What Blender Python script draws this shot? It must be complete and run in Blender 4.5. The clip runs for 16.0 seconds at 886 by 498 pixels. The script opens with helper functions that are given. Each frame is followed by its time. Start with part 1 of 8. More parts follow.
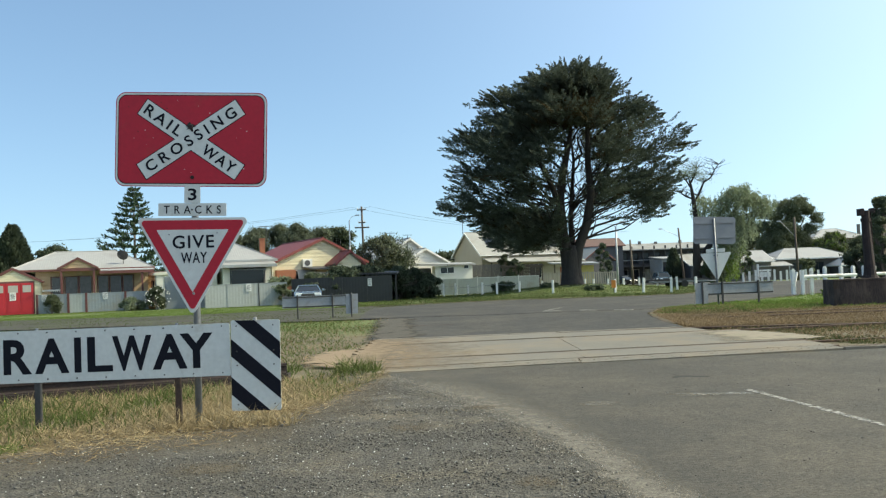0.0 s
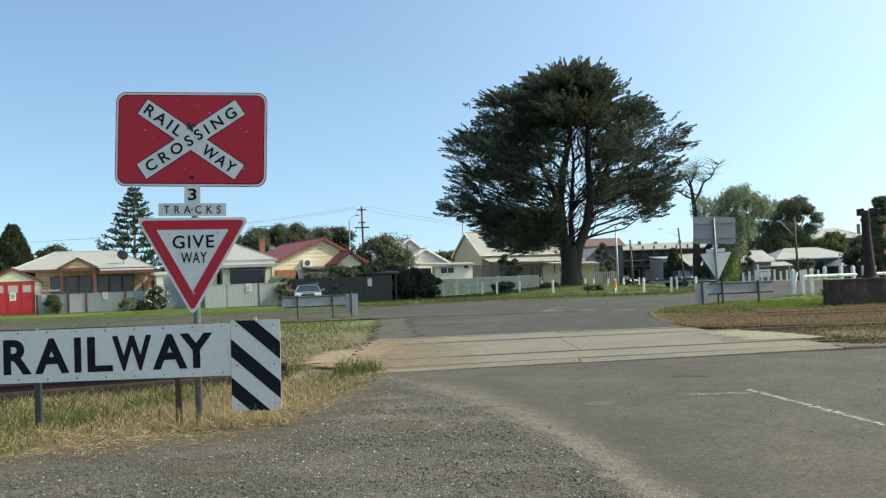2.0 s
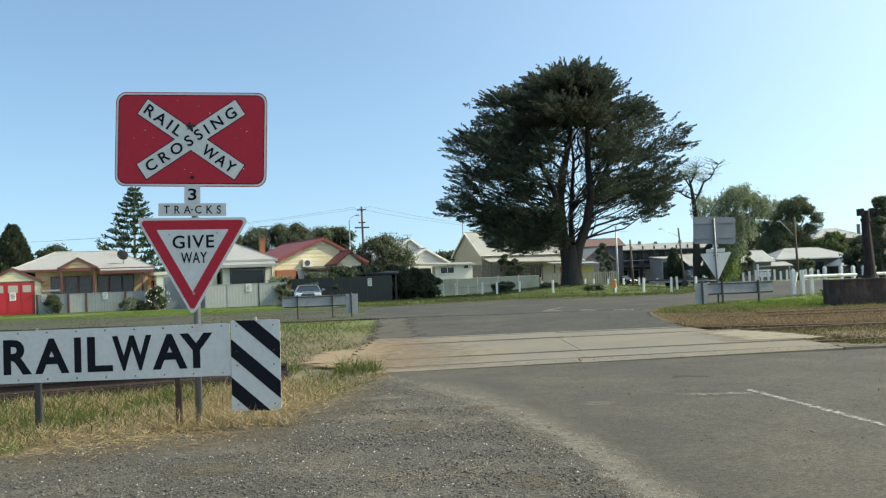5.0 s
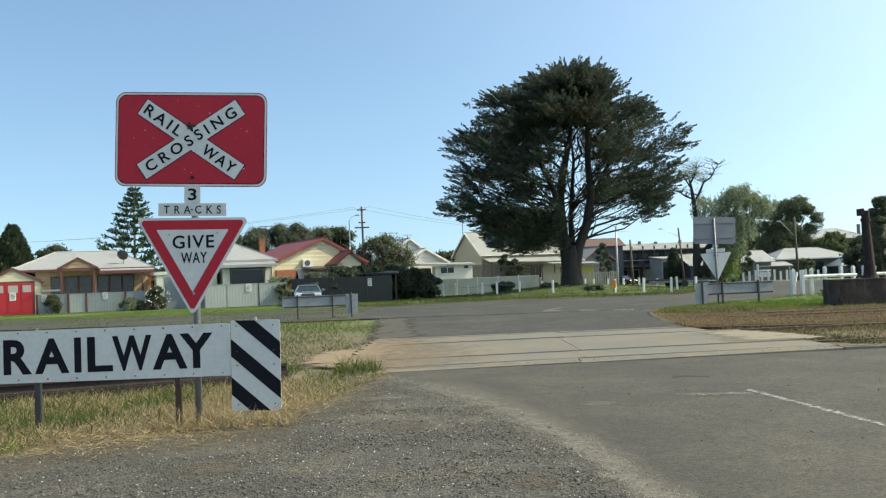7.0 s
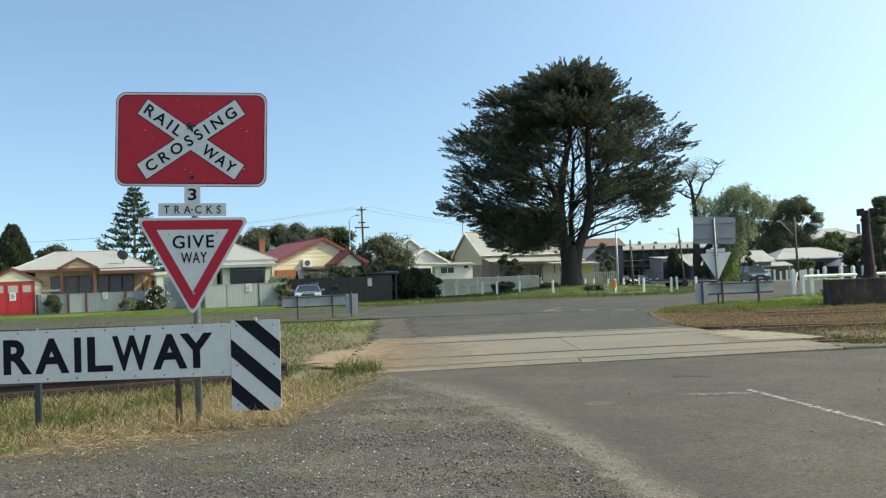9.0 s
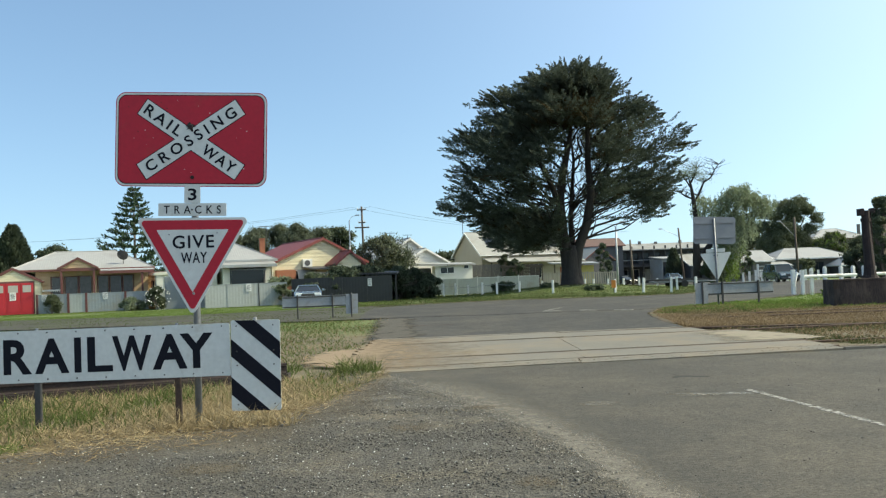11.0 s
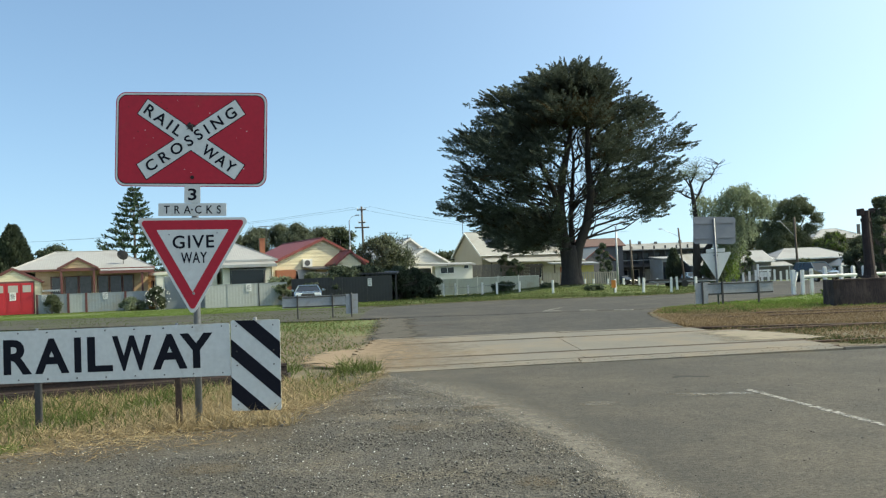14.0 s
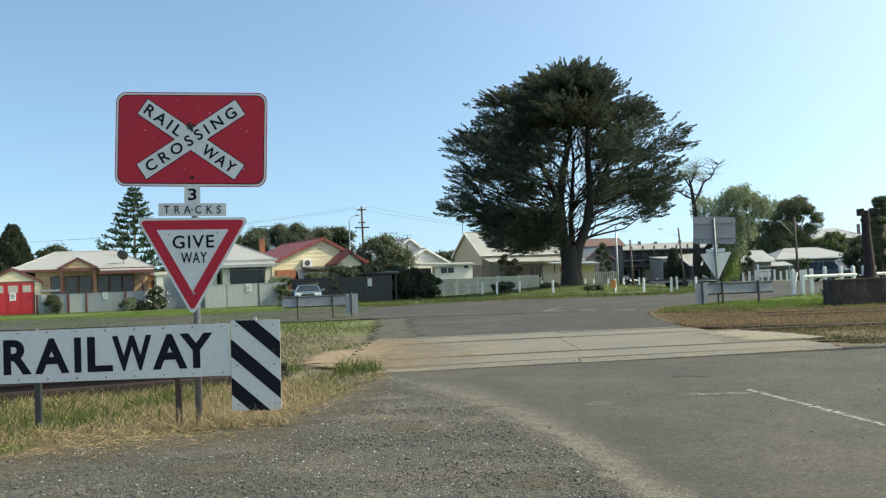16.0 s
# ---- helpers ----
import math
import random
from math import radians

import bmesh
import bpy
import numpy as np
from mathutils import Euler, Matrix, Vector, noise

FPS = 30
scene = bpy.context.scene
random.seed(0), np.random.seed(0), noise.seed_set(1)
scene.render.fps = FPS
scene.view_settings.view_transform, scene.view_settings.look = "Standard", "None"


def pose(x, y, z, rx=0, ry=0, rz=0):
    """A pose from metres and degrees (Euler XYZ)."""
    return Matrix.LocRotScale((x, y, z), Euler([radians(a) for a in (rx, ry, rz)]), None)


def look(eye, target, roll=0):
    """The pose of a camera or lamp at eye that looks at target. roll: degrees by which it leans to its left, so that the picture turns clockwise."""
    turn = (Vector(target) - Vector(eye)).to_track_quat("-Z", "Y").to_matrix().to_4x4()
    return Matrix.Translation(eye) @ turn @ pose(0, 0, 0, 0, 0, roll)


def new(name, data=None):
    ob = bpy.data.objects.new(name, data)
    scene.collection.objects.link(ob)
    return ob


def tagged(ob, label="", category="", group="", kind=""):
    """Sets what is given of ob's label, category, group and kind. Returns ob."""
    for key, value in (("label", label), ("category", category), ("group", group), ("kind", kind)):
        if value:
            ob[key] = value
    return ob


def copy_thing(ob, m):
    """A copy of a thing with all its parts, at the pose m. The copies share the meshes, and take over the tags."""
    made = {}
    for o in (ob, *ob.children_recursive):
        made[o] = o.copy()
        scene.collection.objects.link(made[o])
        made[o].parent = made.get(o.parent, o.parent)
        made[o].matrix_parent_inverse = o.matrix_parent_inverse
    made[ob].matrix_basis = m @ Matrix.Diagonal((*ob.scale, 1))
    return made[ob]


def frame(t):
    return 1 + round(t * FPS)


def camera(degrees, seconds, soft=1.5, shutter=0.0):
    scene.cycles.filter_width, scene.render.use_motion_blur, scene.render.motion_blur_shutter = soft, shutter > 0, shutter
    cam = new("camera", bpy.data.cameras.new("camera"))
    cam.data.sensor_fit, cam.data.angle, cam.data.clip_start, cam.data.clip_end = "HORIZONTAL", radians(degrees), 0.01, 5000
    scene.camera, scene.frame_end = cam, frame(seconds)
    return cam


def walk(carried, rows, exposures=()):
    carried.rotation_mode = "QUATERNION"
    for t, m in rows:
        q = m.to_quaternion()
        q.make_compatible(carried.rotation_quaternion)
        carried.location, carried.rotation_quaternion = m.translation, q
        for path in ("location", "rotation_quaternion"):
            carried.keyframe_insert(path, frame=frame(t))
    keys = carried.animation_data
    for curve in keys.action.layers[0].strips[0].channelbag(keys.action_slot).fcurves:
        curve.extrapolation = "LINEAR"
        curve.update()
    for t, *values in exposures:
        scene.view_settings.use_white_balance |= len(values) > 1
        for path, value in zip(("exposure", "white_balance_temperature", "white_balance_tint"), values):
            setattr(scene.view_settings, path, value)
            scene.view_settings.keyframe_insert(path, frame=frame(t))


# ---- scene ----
cam = camera(55.0, 16.0, soft=1.25)
EYE = (0.0, 0.0, 1.2)
STAND = look(EYE, (0.0, 10.0, 1.2 + 10.0 * 49.0 / 1506.0), -2.2)
walk(cam, [(0.0, STAND), (16.0, STAND)])

# ---------------------------------------------------------------- light
SUN_EL, SUN_AZ = radians(43), radians(89)      # azimuth clockwise from +y
world = bpy.data.worlds.new("sky")
scene.world = world
world.use_nodes = True
wn = world.node_tree.nodes
wn.clear()
w_out = wn.new("ShaderNodeOutputWorld")
w_bg = wn.new("ShaderNodeBackground")
w_sky = wn.new("ShaderNodeTexSky")
w_sky.sky_type = 'NISHITA'
w_sky.sun_disc = False
w_sky.sun_elevation = SUN_EL
w_sky.sun_rotation = SUN_AZ
w_sky.air_density, w_sky.dust_density, w_sky.ozone_density = 1.05, 2.6, 2.2
w_sky.altitude = 300
w_tc = wn.new("ShaderNodeTexCoord")
w_mp = wn.new("ShaderNodeMapping")
w_mp.inputs["Location"].default_value = (0, 0, 0.10)
world.node_tree.links.new(w_tc.outputs["Generated"], w_mp.inputs[0])
world.node_tree.links.new(w_mp.outputs[0], w_sky.inputs[0])
w_bg.inputs["Strength"].default_value = 0.138
# bright haze round the sun
SUN_DIR = Vector((math.sin(SUN_AZ) * math.cos(SUN_EL), math.cos(SUN_AZ) * math.cos(SUN_EL), math.sin(SUN_EL)))
w_dot = wn.new("ShaderNodeVectorMath")
w_dot.operation = 'DOT_PRODUCT'
w_dot.inputs[1].default_value = SUN_DIR
world.node_tree.links.new(w_tc.outputs["Generated"], w_dot.inputs[0])
w_pos = wn.new("ShaderNodeMath")
w_pos.operation = 'MAXIMUM'
w_pos.inputs[1].default_value = 0.0
world.node_tree.links.new(w_dot.outputs["Value"], w_pos.inputs[0])
w_pow = wn.new("ShaderNodeMath")
w_pow.operation = 'POWER'
w_pow.inputs[1].default_value = 2.0
world.node_tree.links.new(w_pos.outputs[0], w_pow.inputs[0])
w_haze = wn.new("ShaderNodeVectorMath")
w_haze.operation = 'SCALE'
w_haze.inputs[0].default_value = (2.6, 2.5, 2.2)
world.node_tree.links.new(w_pow.outputs[0], w_haze.inputs["Scale"])
w_sum = wn.new("ShaderNodeVectorMath")
w_sum.operation = 'ADD'
world.node_tree.links.new(w_sky.outputs[0], w_sum.inputs[0])
world.node_tree.links.new(w_haze.outputs[0], w_sum.inputs[1])
world.node_tree.links.new(w_sum.outputs[0], w_bg.inputs[0])
world.node_tree.links.new(w_bg.outputs[0], w_out.inputs[0])
sun = new("sun", bpy.data.lights.new("sun", 'SUN'))
sun.data.energy, sun.data.angle, sun.data.color = 3.1, radians(0.55), (1.0, 0.88, 0.67)
sun.matrix_world = look(SUN_DIR * 80, (0, 0, 0))
scene.view_settings.exposure = 0.78
scene.view_settings.use_white_balance = True
scene.view_settings.white_balance_temperature = 6560
scene.view_settings.white_balance_tint = -2


# ---------------------------------------------------------------- materials
def mat(name, a, b=None, rough=0.8, metal=0.0, scale=3.0, fine=40.0, bump=0.15, bump_scale=None,
        dirt=None, dirt_amount=0.35, dirt_scale=0.7, spread=0.5, random_tone=0.0, spec=0.5, stretch=(1, 1, 1)):
    """Two-tone surface with a coarse and a fine variation, stains and relief."""
    m = bpy.data.materials.new(name)
    m.use_nodes = True
    n, l = m.node_tree.nodes, m.node_tree.links
    bs = n["Principled BSDF"]
    bs.inputs["Roughness"].default_value = rough
    bs.inputs["Metallic"].default_value = metal
    bs.inputs["Specular IOR Level"].default_value = spec
    b = b or tuple(c * 0.8 for c in a)
    tc = n.new("ShaderNodeTexCoord")
    mp = n.new("ShaderNodeMapping")
    mp.inputs["Scale"].default_value = stretch
    l.new(tc.outputs["Object"], mp.inputs[0])
    n1 = n.new("ShaderNodeTexNoise")
    n1.inputs["Scale"].default_value, n1.inputs["Detail"].default_value, n1.inputs["Roughness"].default_value = scale, 6, 0.65
    n2 = n.new("ShaderNodeTexNoise")
    n2.inputs["Scale"].default_value, n2.inputs["Detail"].default_value = fine, 4
    for x in (n1, n2):
        l.new(mp.outputs[0], x.inputs["Vector"])
    add = n.new("ShaderNodeMath")
    add.operation = 'ADD'
    l.new(n1.outputs[0], add.inputs[0])
    l.new(n2.outputs[0], add.inputs[1])
    rg = n.new("ShaderNodeMapRange")
    rg.inputs["From Min"].default_value, rg.inputs["From Max"].default_value = 1.0 - spread * 0.6, 1.0 + spread * 0.6
    l.new(add.outputs[0], rg.inputs[0])
    mx = n.new("ShaderNodeMix")
    mx.data_type = 'RGBA'
    l.new(rg.outputs[0], mx.inputs[0])
    mx.inputs[6].default_value, mx.inputs[7].default_value = (*a, 1), (*b, 1)
    col = mx.outputs[2]
    if dirt:
        n3 = n.new("ShaderNodeTexNoise")
        n3.inputs["Scale"].default_value, n3.inputs["Detail"].default_value, n3.inputs["Roughness"].default_value = dirt_scale, 8, 0.7
        l.new(mp.outputs[0], n3.inputs["Vector"])
        r3 = n.new("ShaderNodeMapRange")
        r3.inputs["From Min"].default_value, r3.inputs["From Max"].default_value = 0.62 - dirt_amount * 0.4, 0.72 - dirt_amount * 0.2
        l.new(n3.outputs[0], r3.inputs[0])
        m3 = n.new("ShaderNodeMix")
        m3.data_type = 'RGBA'
        l.new(r3.outputs[0], m3.inputs[0])
        l.new(col, m3.inputs[6])
        m3.inputs[7].default_value = (*dirt, 1)
        col = m3.outputs[2]
    if random_tone:
        oi = n.new("ShaderNodeObjectInfo")
        ge = n.new("ShaderNodeNewGeometry")
        sm = n.new("ShaderNodeMath")
        sm.operation = 'ADD'
        l.new(oi.outputs["Random"], sm.inputs[0])
        l.new(ge.outputs["Random Per Island"], sm.inputs[1])
        r4 = n.new("ShaderNodeMapRange")
        r4.inputs["From Max"].default_value = 2.0
        r4.inputs["To Min"].default_value, r4.inputs["To Max"].default_value = 1.0 - random_tone, 1.0 + random_tone
        l.new(sm.outputs[0], r4.inputs[0])
        hs = n.new("ShaderNodeHueSaturation")
        l.new(r4.outputs[0], hs.inputs["Value"])
        l.new(col, hs.inputs["Color"])
        col = hs.outputs[0]
    l.new(col, bs.inputs["Base Color"])
    if bump:
        bp = n.new("ShaderNodeBump")
        bp.inputs["Strength"].default_value = bump
        bp.inputs["Distance"].default_value = 0.02
        src = n2
        if bump_scale:
            src = n.new("ShaderNodeTexNoise")
            src.inputs["Scale"].default_value = bump_scale
            l.new(mp.outputs[0], src.inputs["Vector"])
        l.new(src.outputs[0], bp.inputs["Height"])
        l.new(bp.outputs[0], bs.inputs["Normal"])
    return m


def grained(m, cells, amount, depth=0.5):
    """Adds stone-by-stone tone and relief at so many cells a metre."""
    n, l = m.node_tree.nodes, m.node_tree.links
    bs = n["Principled BSDF"]
    tc = n.new("ShaderNodeTexCoord")
    vo = n.new("ShaderNodeTexVoronoi")
    vo.inputs["Scale"].default_value = cells
    l.new(tc.outputs["Object"], vo.inputs["Vector"])
    sp = n.new("ShaderNodeSeparateColor")
    l.new(vo.outputs["Color"], sp.inputs[0])
    mr = n.new("ShaderNodeMapRange")
    mr.inputs["To Min"].default_value, mr.inputs["To Max"].default_value = 1 - amount, 1 + amount
    l.new(sp.outputs[0], mr.inputs[0])
    hs = n.new("ShaderNodeHueSaturation")
    l.new(mr.outputs[0], hs.inputs["Value"])
    l.new(bs.inputs["Base Color"].links[0].from_socket, hs.inputs["Color"])
    l.new(hs.outputs[0], bs.inputs["Base Color"])
    bp = n.new("ShaderNodeBump")
    bp.invert = True
    bp.inputs["Strength"].default_value, bp.inputs["Distance"].default_value = depth, 0.6 / cells
    l.new(vo.outputs["Distance"], bp.inputs["Height"])
    if bs.inputs["Normal"].links:
        l.new(bs.inputs["Normal"].links[0].from_socket, bp.inputs["Normal"])
    l.new(bp.outputs[0], bs.inputs["Normal"])
    return m


def ribbed(m, axis, period, depth=0.02, sharp='SIN', strength=0.8):
    """Adds parallel ribs (corrugation, boards) along an axis to a material's relief."""
    n, l = m.node_tree.nodes, m.node_tree.links
    bs = n["Principled BSDF"]
    tc = n.new("ShaderNodeTexCoord")
    wv = n.new("ShaderNodeTexWave")
    wv.wave_type, wv.bands_direction, wv.wave_profile = 'BANDS', axis, sharp
    wv.inputs["Scale"].default_value = 0.314 / period if sharp == 'SIN' else 0.314 / period
    l.new(tc.outputs["Object"], wv.inputs["Vector"])
    bp = n.new("ShaderNodeBump")
    bp.inputs["Strength"].default_value, bp.inputs["Distance"].default_value = strength, depth
    l.new(wv.outputs[1], bp.inputs["Height"])
    old = bs.inputs["Normal"].links
    if old:
        l.new(old[0].from_socket, bp.inputs["Normal"])
    l.new(bp.outputs[0], bs.inputs["Normal"])
    return m


def softened(m, scale=6.0, soft=0.12):
    """Lets a sheet thin out towards its edge: the mesh's fade value against a noise."""
    n, l = m.node_tree.nodes, m.node_tree.links
    at = n.new("ShaderNodeAttribute")
    at.attribute_name = "fade"
    tc = n.new("ShaderNodeTexCoord")
    no = n.new("ShaderNodeTexNoise")
    no.inputs["Scale"].default_value, no.inputs["Detail"].default_value, no.inputs["Roughness"].default_value = scale, 9, 0.75
    l.new(tc.outputs["Object"], no.inputs["Vector"])
    ad = n.new("ShaderNodeMath")
    ad.operation = 'ADD'
    l.new(at.outputs["Fac"], ad.inputs[0])
    l.new(no.outputs[0], ad.inputs[1])
    mr = n.new("ShaderNodeMapRange")
    mr.inputs["From Min"].default_value, mr.inputs["From Max"].default_value = 1.0 - soft, 1.0 + soft
    l.new(ad.outputs[0], mr.inputs[0])
    tr = n.new("ShaderNodeBsdfTransparent")
    mx = n.new("ShaderNodeMixShader")
    l.new(mr.outputs[0], mx.inputs[0])
    l.new(tr.outputs[0], mx.inputs[1])
    l.new(n["Principled BSDF"].outputs[0], mx.inputs[2])
    l.new(mx.outputs[0], n["Material Output"].inputs[0])
    return m


def glass(name, tint=(0.02, 0.025, 0.03)):
    m = bpy.data.materials.new(name)
    m.use_nodes = True
    bs = m.node_tree.nodes["Principled BSDF"]
    bs.inputs["Base Color"].default_value = (*tint, 1)
    bs.inputs["Roughness"].default_value = 0.08
    bs.inputs["Specular IOR Level"].default_value = 0.35
    return m


def leaf_mat(name, a, b, tone=0.35, trans=0.25):
    m = mat(name, a, b, rough=0.75, scale=0.6, fine=9.0, bump=0.0, random_tone=tone, spec=0.15)
    n, l = m.node_tree.nodes, m.node_tree.links
    bs = n["Principled BSDF"]
    tr = n.new("ShaderNodeBsdfTranslucent")
    src = bs.inputs["Base Color"].links[0].from_socket
    l.new(src, tr.inputs["Color"])
    ms = n.new("ShaderNodeMixShader")
    ms.inputs[0].default_value = trans
    l.new(bs.outputs[0], ms.inputs[1])
    l.new(tr.outputs[0], ms.inputs[2])
    l.new(ms.outputs[0], n["Material Output"].inputs[0])
    return m


def ground_mat():
    """Verge: patchy green grass, dry straw towards the tracks, bare earth between."""
    m = mat("verge_grass", (0.075, 0.12, 0.022), (0.13, 0.15, 0.045), rough=0.95, scale=0.5, fine=14, bump=0.6, bump_scale=9)
    n, l = m.node_tree.nodes, m.node_tree.links
    bs = n["Principled BSDF"]
    green = bs.inputs["Base Color"].links[0].from_socket
    tc = n.new("ShaderNodeTexCoord")
    dry1 = n.new("ShaderNodeTexNoise")
    dry1.inputs["Scale"].default_value, dry1.inputs["Detail"].default_value = 2.2, 8
    l.new(tc.outputs["Object"], dry1.inputs["Vector"])
    ramp = n.new("ShaderNodeValToRGB")
    ramp.color_ramp.elements[0].color, ramp.color_ramp.elements[0].position = (0.085, 0.068, 0.04, 1), 0.33
    ramp.color_ramp.elements[1].color, ramp.color_ramp.elements[1].position = (0.165, 0.135, 0.075, 1), 0.66
    l.new(dry1.outputs[0], ramp.inputs[0])
    sep = n.new("ShaderNodeSeparateXYZ")
    l.new(tc.outputs["Object"], sep.inputs[0])
    wob = n.new("ShaderNodeTexNoise")
    wob.inputs["Scale"].default_value, wob.inputs["Detail"].default_value = 0.35, 6
    l.new(tc.outputs["Object"], wob.inputs["Vector"])
    ma = n.new("ShaderNodeMath")
    ma.operation = 'MULTIPLY_ADD'
    l.new(wob.outputs[0], ma.inputs[0])
    ma.inputs[1].default_value = 12.0
    l.new(sep.outputs["Y"], ma.inputs[2])
    mr = n.new("ShaderNodeMapRange")
    mr.inputs["From Min"].default_value, mr.inputs["From Max"].default_value = 24.0, 29.0
    l.new(ma.outputs[0], mr.inputs[0])
    mx = n.new("ShaderNodeMix")
    mx.data_type = 'RGBA'
    l.new(mr.outputs[0], mx.inputs[0])
    l.new(ramp.outputs[0], mx.inputs[6])
    l.new(green, mx.inputs[7])
    l.new(mx.outputs[2], bs.inputs["Base Color"])
    return m


M_GROUND = ground_mat()
M_ASPHALT = mat("asphalt", (0.041, 0.037, 0.029), (0.068, 0.060, 0.045), rough=0.9, scale=1.1, fine=70, bump=0.3, bump_scale=120,
                dirt=(0.085, 0.073, 0.053), dirt_amount=0.42, dirt_scale=0.6, spread=0.7)
grained(M_ASPHALT, 75, 0.42, 0.5)
grained(M_ASPHALT, 26, 0.12, 0.1)
M_ASPHALT_FAR = mat("worn_asphalt", (0.027, 0.025, 0.021), (0.047, 0.043, 0.035), rough=0.9, scale=0.5, fine=25, bump=0.3, bump_scale=60,
                    dirt=(0.068, 0.059, 0.044), dirt_amount=0.40, dirt_scale=0.35, spread=0.8)
grained(M_ASPHALT_FAR, 9, 0.28, 0.3)
M_GRAVEL = mat("gravel_shoulder", (0.046, 0.042, 0.035), (0.118, 0.107, 0.085), rough=0.95, scale=1.4, fine=55, bump=0.9, bump_scale=70,
               dirt=(0.118, 0.099, 0.068), dirt_amount=0.34, dirt_scale=0.9, spread=0.8)
grained(M_GRAVEL, 52, 0.55, 0.7)
softened(M_GRAVEL)
M_STONE = mat("loose_stone", (0.060, 0.057, 0.051), (0.155, 0.146, 0.126), rough=0.9, scale=8, fine=60, bump=0.2, random_tone=0.5)
M_CONCRETE = mat("crossing_concrete", (0.180, 0.166, 0.136), (0.130, 0.120, 0.098), rough=0.9, scale=0.9, fine=30, bump=0.25, bump_scale=60,
                 dirt=(0.195, 0.158, 0.108), dirt_amount=0.36, dirt_scale=0.6)
M_SAND = mat("orange_sand", (0.26, 0.19, 0.115), (0.19, 0.138, 0.083), rough=0.95, scale=1.5, fine=25, bump=0.4)
softened(M_SAND, 5.0, 0.3)
M_DIRT = softened(grained(mat("brown_dirt", (0.10, 0.08, 0.052), (0.145, 0.118, 0.078), rough=0.95, scale=5, fine=50, bump=0.3), 70, 0.35, 0.3), 7.0, 0.3)
M_DUST = softened(grained(mat("pale_road_dust", (0.14, 0.126, 0.10), (0.21, 0.19, 0.155), rough=0.95, scale=3, fine=50, bump=0.2), 90, 0.4, 0.3), 9.0, 0.4)
M_RAIL = mat("rusty_rail", (0.045, 0.028, 0.02), (0.10, 0.062, 0.042), rough=0.75, metal=0.3, scale=5, fine=50)
M_RUST = mat("rusty_steel", (0.020, 0.0145, 0.0145), (0.040, 0.028, 0.026), rough=0.85, metal=0.2, scale=3, fine=30, bump=0.4,
             dirt=(0.06, 0.038, 0.031), dirt_amount=0.25, dirt_scale=2)
M_GALV = mat("galvanised_steel", (0.25, 0.26, 0.27), (0.17, 0.18, 0.19), rough=0.55, metal=0.6, scale=6, fine=40, bump=0.05)
M_ALU = mat("grey_sign_back", (0.25, 0.258, 0.27), (0.20, 0.207, 0.22), rough=0.65, metal=0.0, scale=4, fine=30, bump=0.04)
M_BOARDBACK = mat("weathered_board_back", (0.33, 0.34, 0.34), (0.24, 0.25, 0.255), rough=0.6, metal=0.1, scale=3, fine=25, bump=0.05, dirt=(0.22, 0.2, 0.17), dirt_amount=0.25, dirt_scale=2.0)
M_DARKSTEEL = mat("dark_steel", (0.035, 0.034, 0.033), (0.06, 0.056, 0.052), rough=0.75, metal=0.0, scale=5)
M_SIGNRED = mat("faded_red_sign", (0.44, 0.018, 0.036), (0.36, 0.016, 0.032), rough=0.5, scale=2.5, fine=30, bump=0.0, spec=0.3, dirt=(0.34, 0.03, 0.035), dirt_amount=0.12, dirt_scale=3)
M_SIGNWHITE = mat("white_sign_face", (0.63, 0.64, 0.60), (0.53, 0.54, 0.505), rough=0.5, scale=2, fine=25, bump=0.0,
                  dirt=(0.45, 0.41, 0.35), dirt_amount=0.12, dirt_scale=2.5)
M_SIGNBLACK = mat("black_sign_paint", (0.006, 0.007, 0.012), (0.010, 0.010, 0.016), rough=0.6, scale=4, bump=0.0, spec=0.15)
M_WPAINT = mat("white_post_paint", (0.80, 0.79, 0.76), (0.62, 0.61, 0.57), rough=0.6, scale=4, fine=30, bump=0.15, dirt=(0.4, 0.35, 0.27), dirt_amount=0.15, dirt_scale=3)
M_CREAM = ribbed(mat("cream_weatherboard", (0.80, 0.71, 0.49), (0.73, 0.64, 0.43), rough=0.7, scale=0.8, fine=12, bump=0.05), 'Z', 0.19, 0.03, 'SAW')
M_PEACH = ribbed(mat("peach_boards", (0.66, 0.47, 0.28), (0.58, 0.40, 0.23), rough=0.75, scale=0.8, fine=12, bump=0.05), 'Z', 0.17, 0.03, 'SAW')
M_PALE = ribbed(mat("pale_weatherboard", (0.80, 0.76, 0.62), (0.73, 0.69, 0.56), rough=0.7, scale=0.8, fine=12, bump=0.05), 'Z', 0.17, 0.03, 'SAW')
M_BEIGE = mat("beige_render", (0.45, 0.40, 0.30), (0.39, 0.34, 0.255), rough=0.8, scale=0.6, fine=10, bump=0.08)
M_TAN = mat("tan_brick", (0.60, 0.43, 0.26), (0.50, 0.35, 0.20), rough=0.85, scale=1.0, fine=18, bump=0.2)
M_WHITEWALL = mat("white_render", (0.74, 0.72, 0.66), (0.66, 0.64, 0.58), rough=0.75, scale=0.7, fine=12, bump=0.06)
M_BRICK = mat("red_brick", (0.33, 0.13, 0.07), (0.24, 0.09, 0.05), rough=0.85, scale=3, fine=22, bump=0.3)
M_BROWN = mat("dark_brown_trim", (0.15, 0.055, 0.045), (0.11, 0.04, 0.035), rough=0.6, scale=3, bump=0.05)
M_REDDOOR = mat("bright_red_door", (0.42, 0.018, 0.028), (0.35, 0.016, 0.024), rough=0.55, scale=1.5, fine=20, bump=0.05)
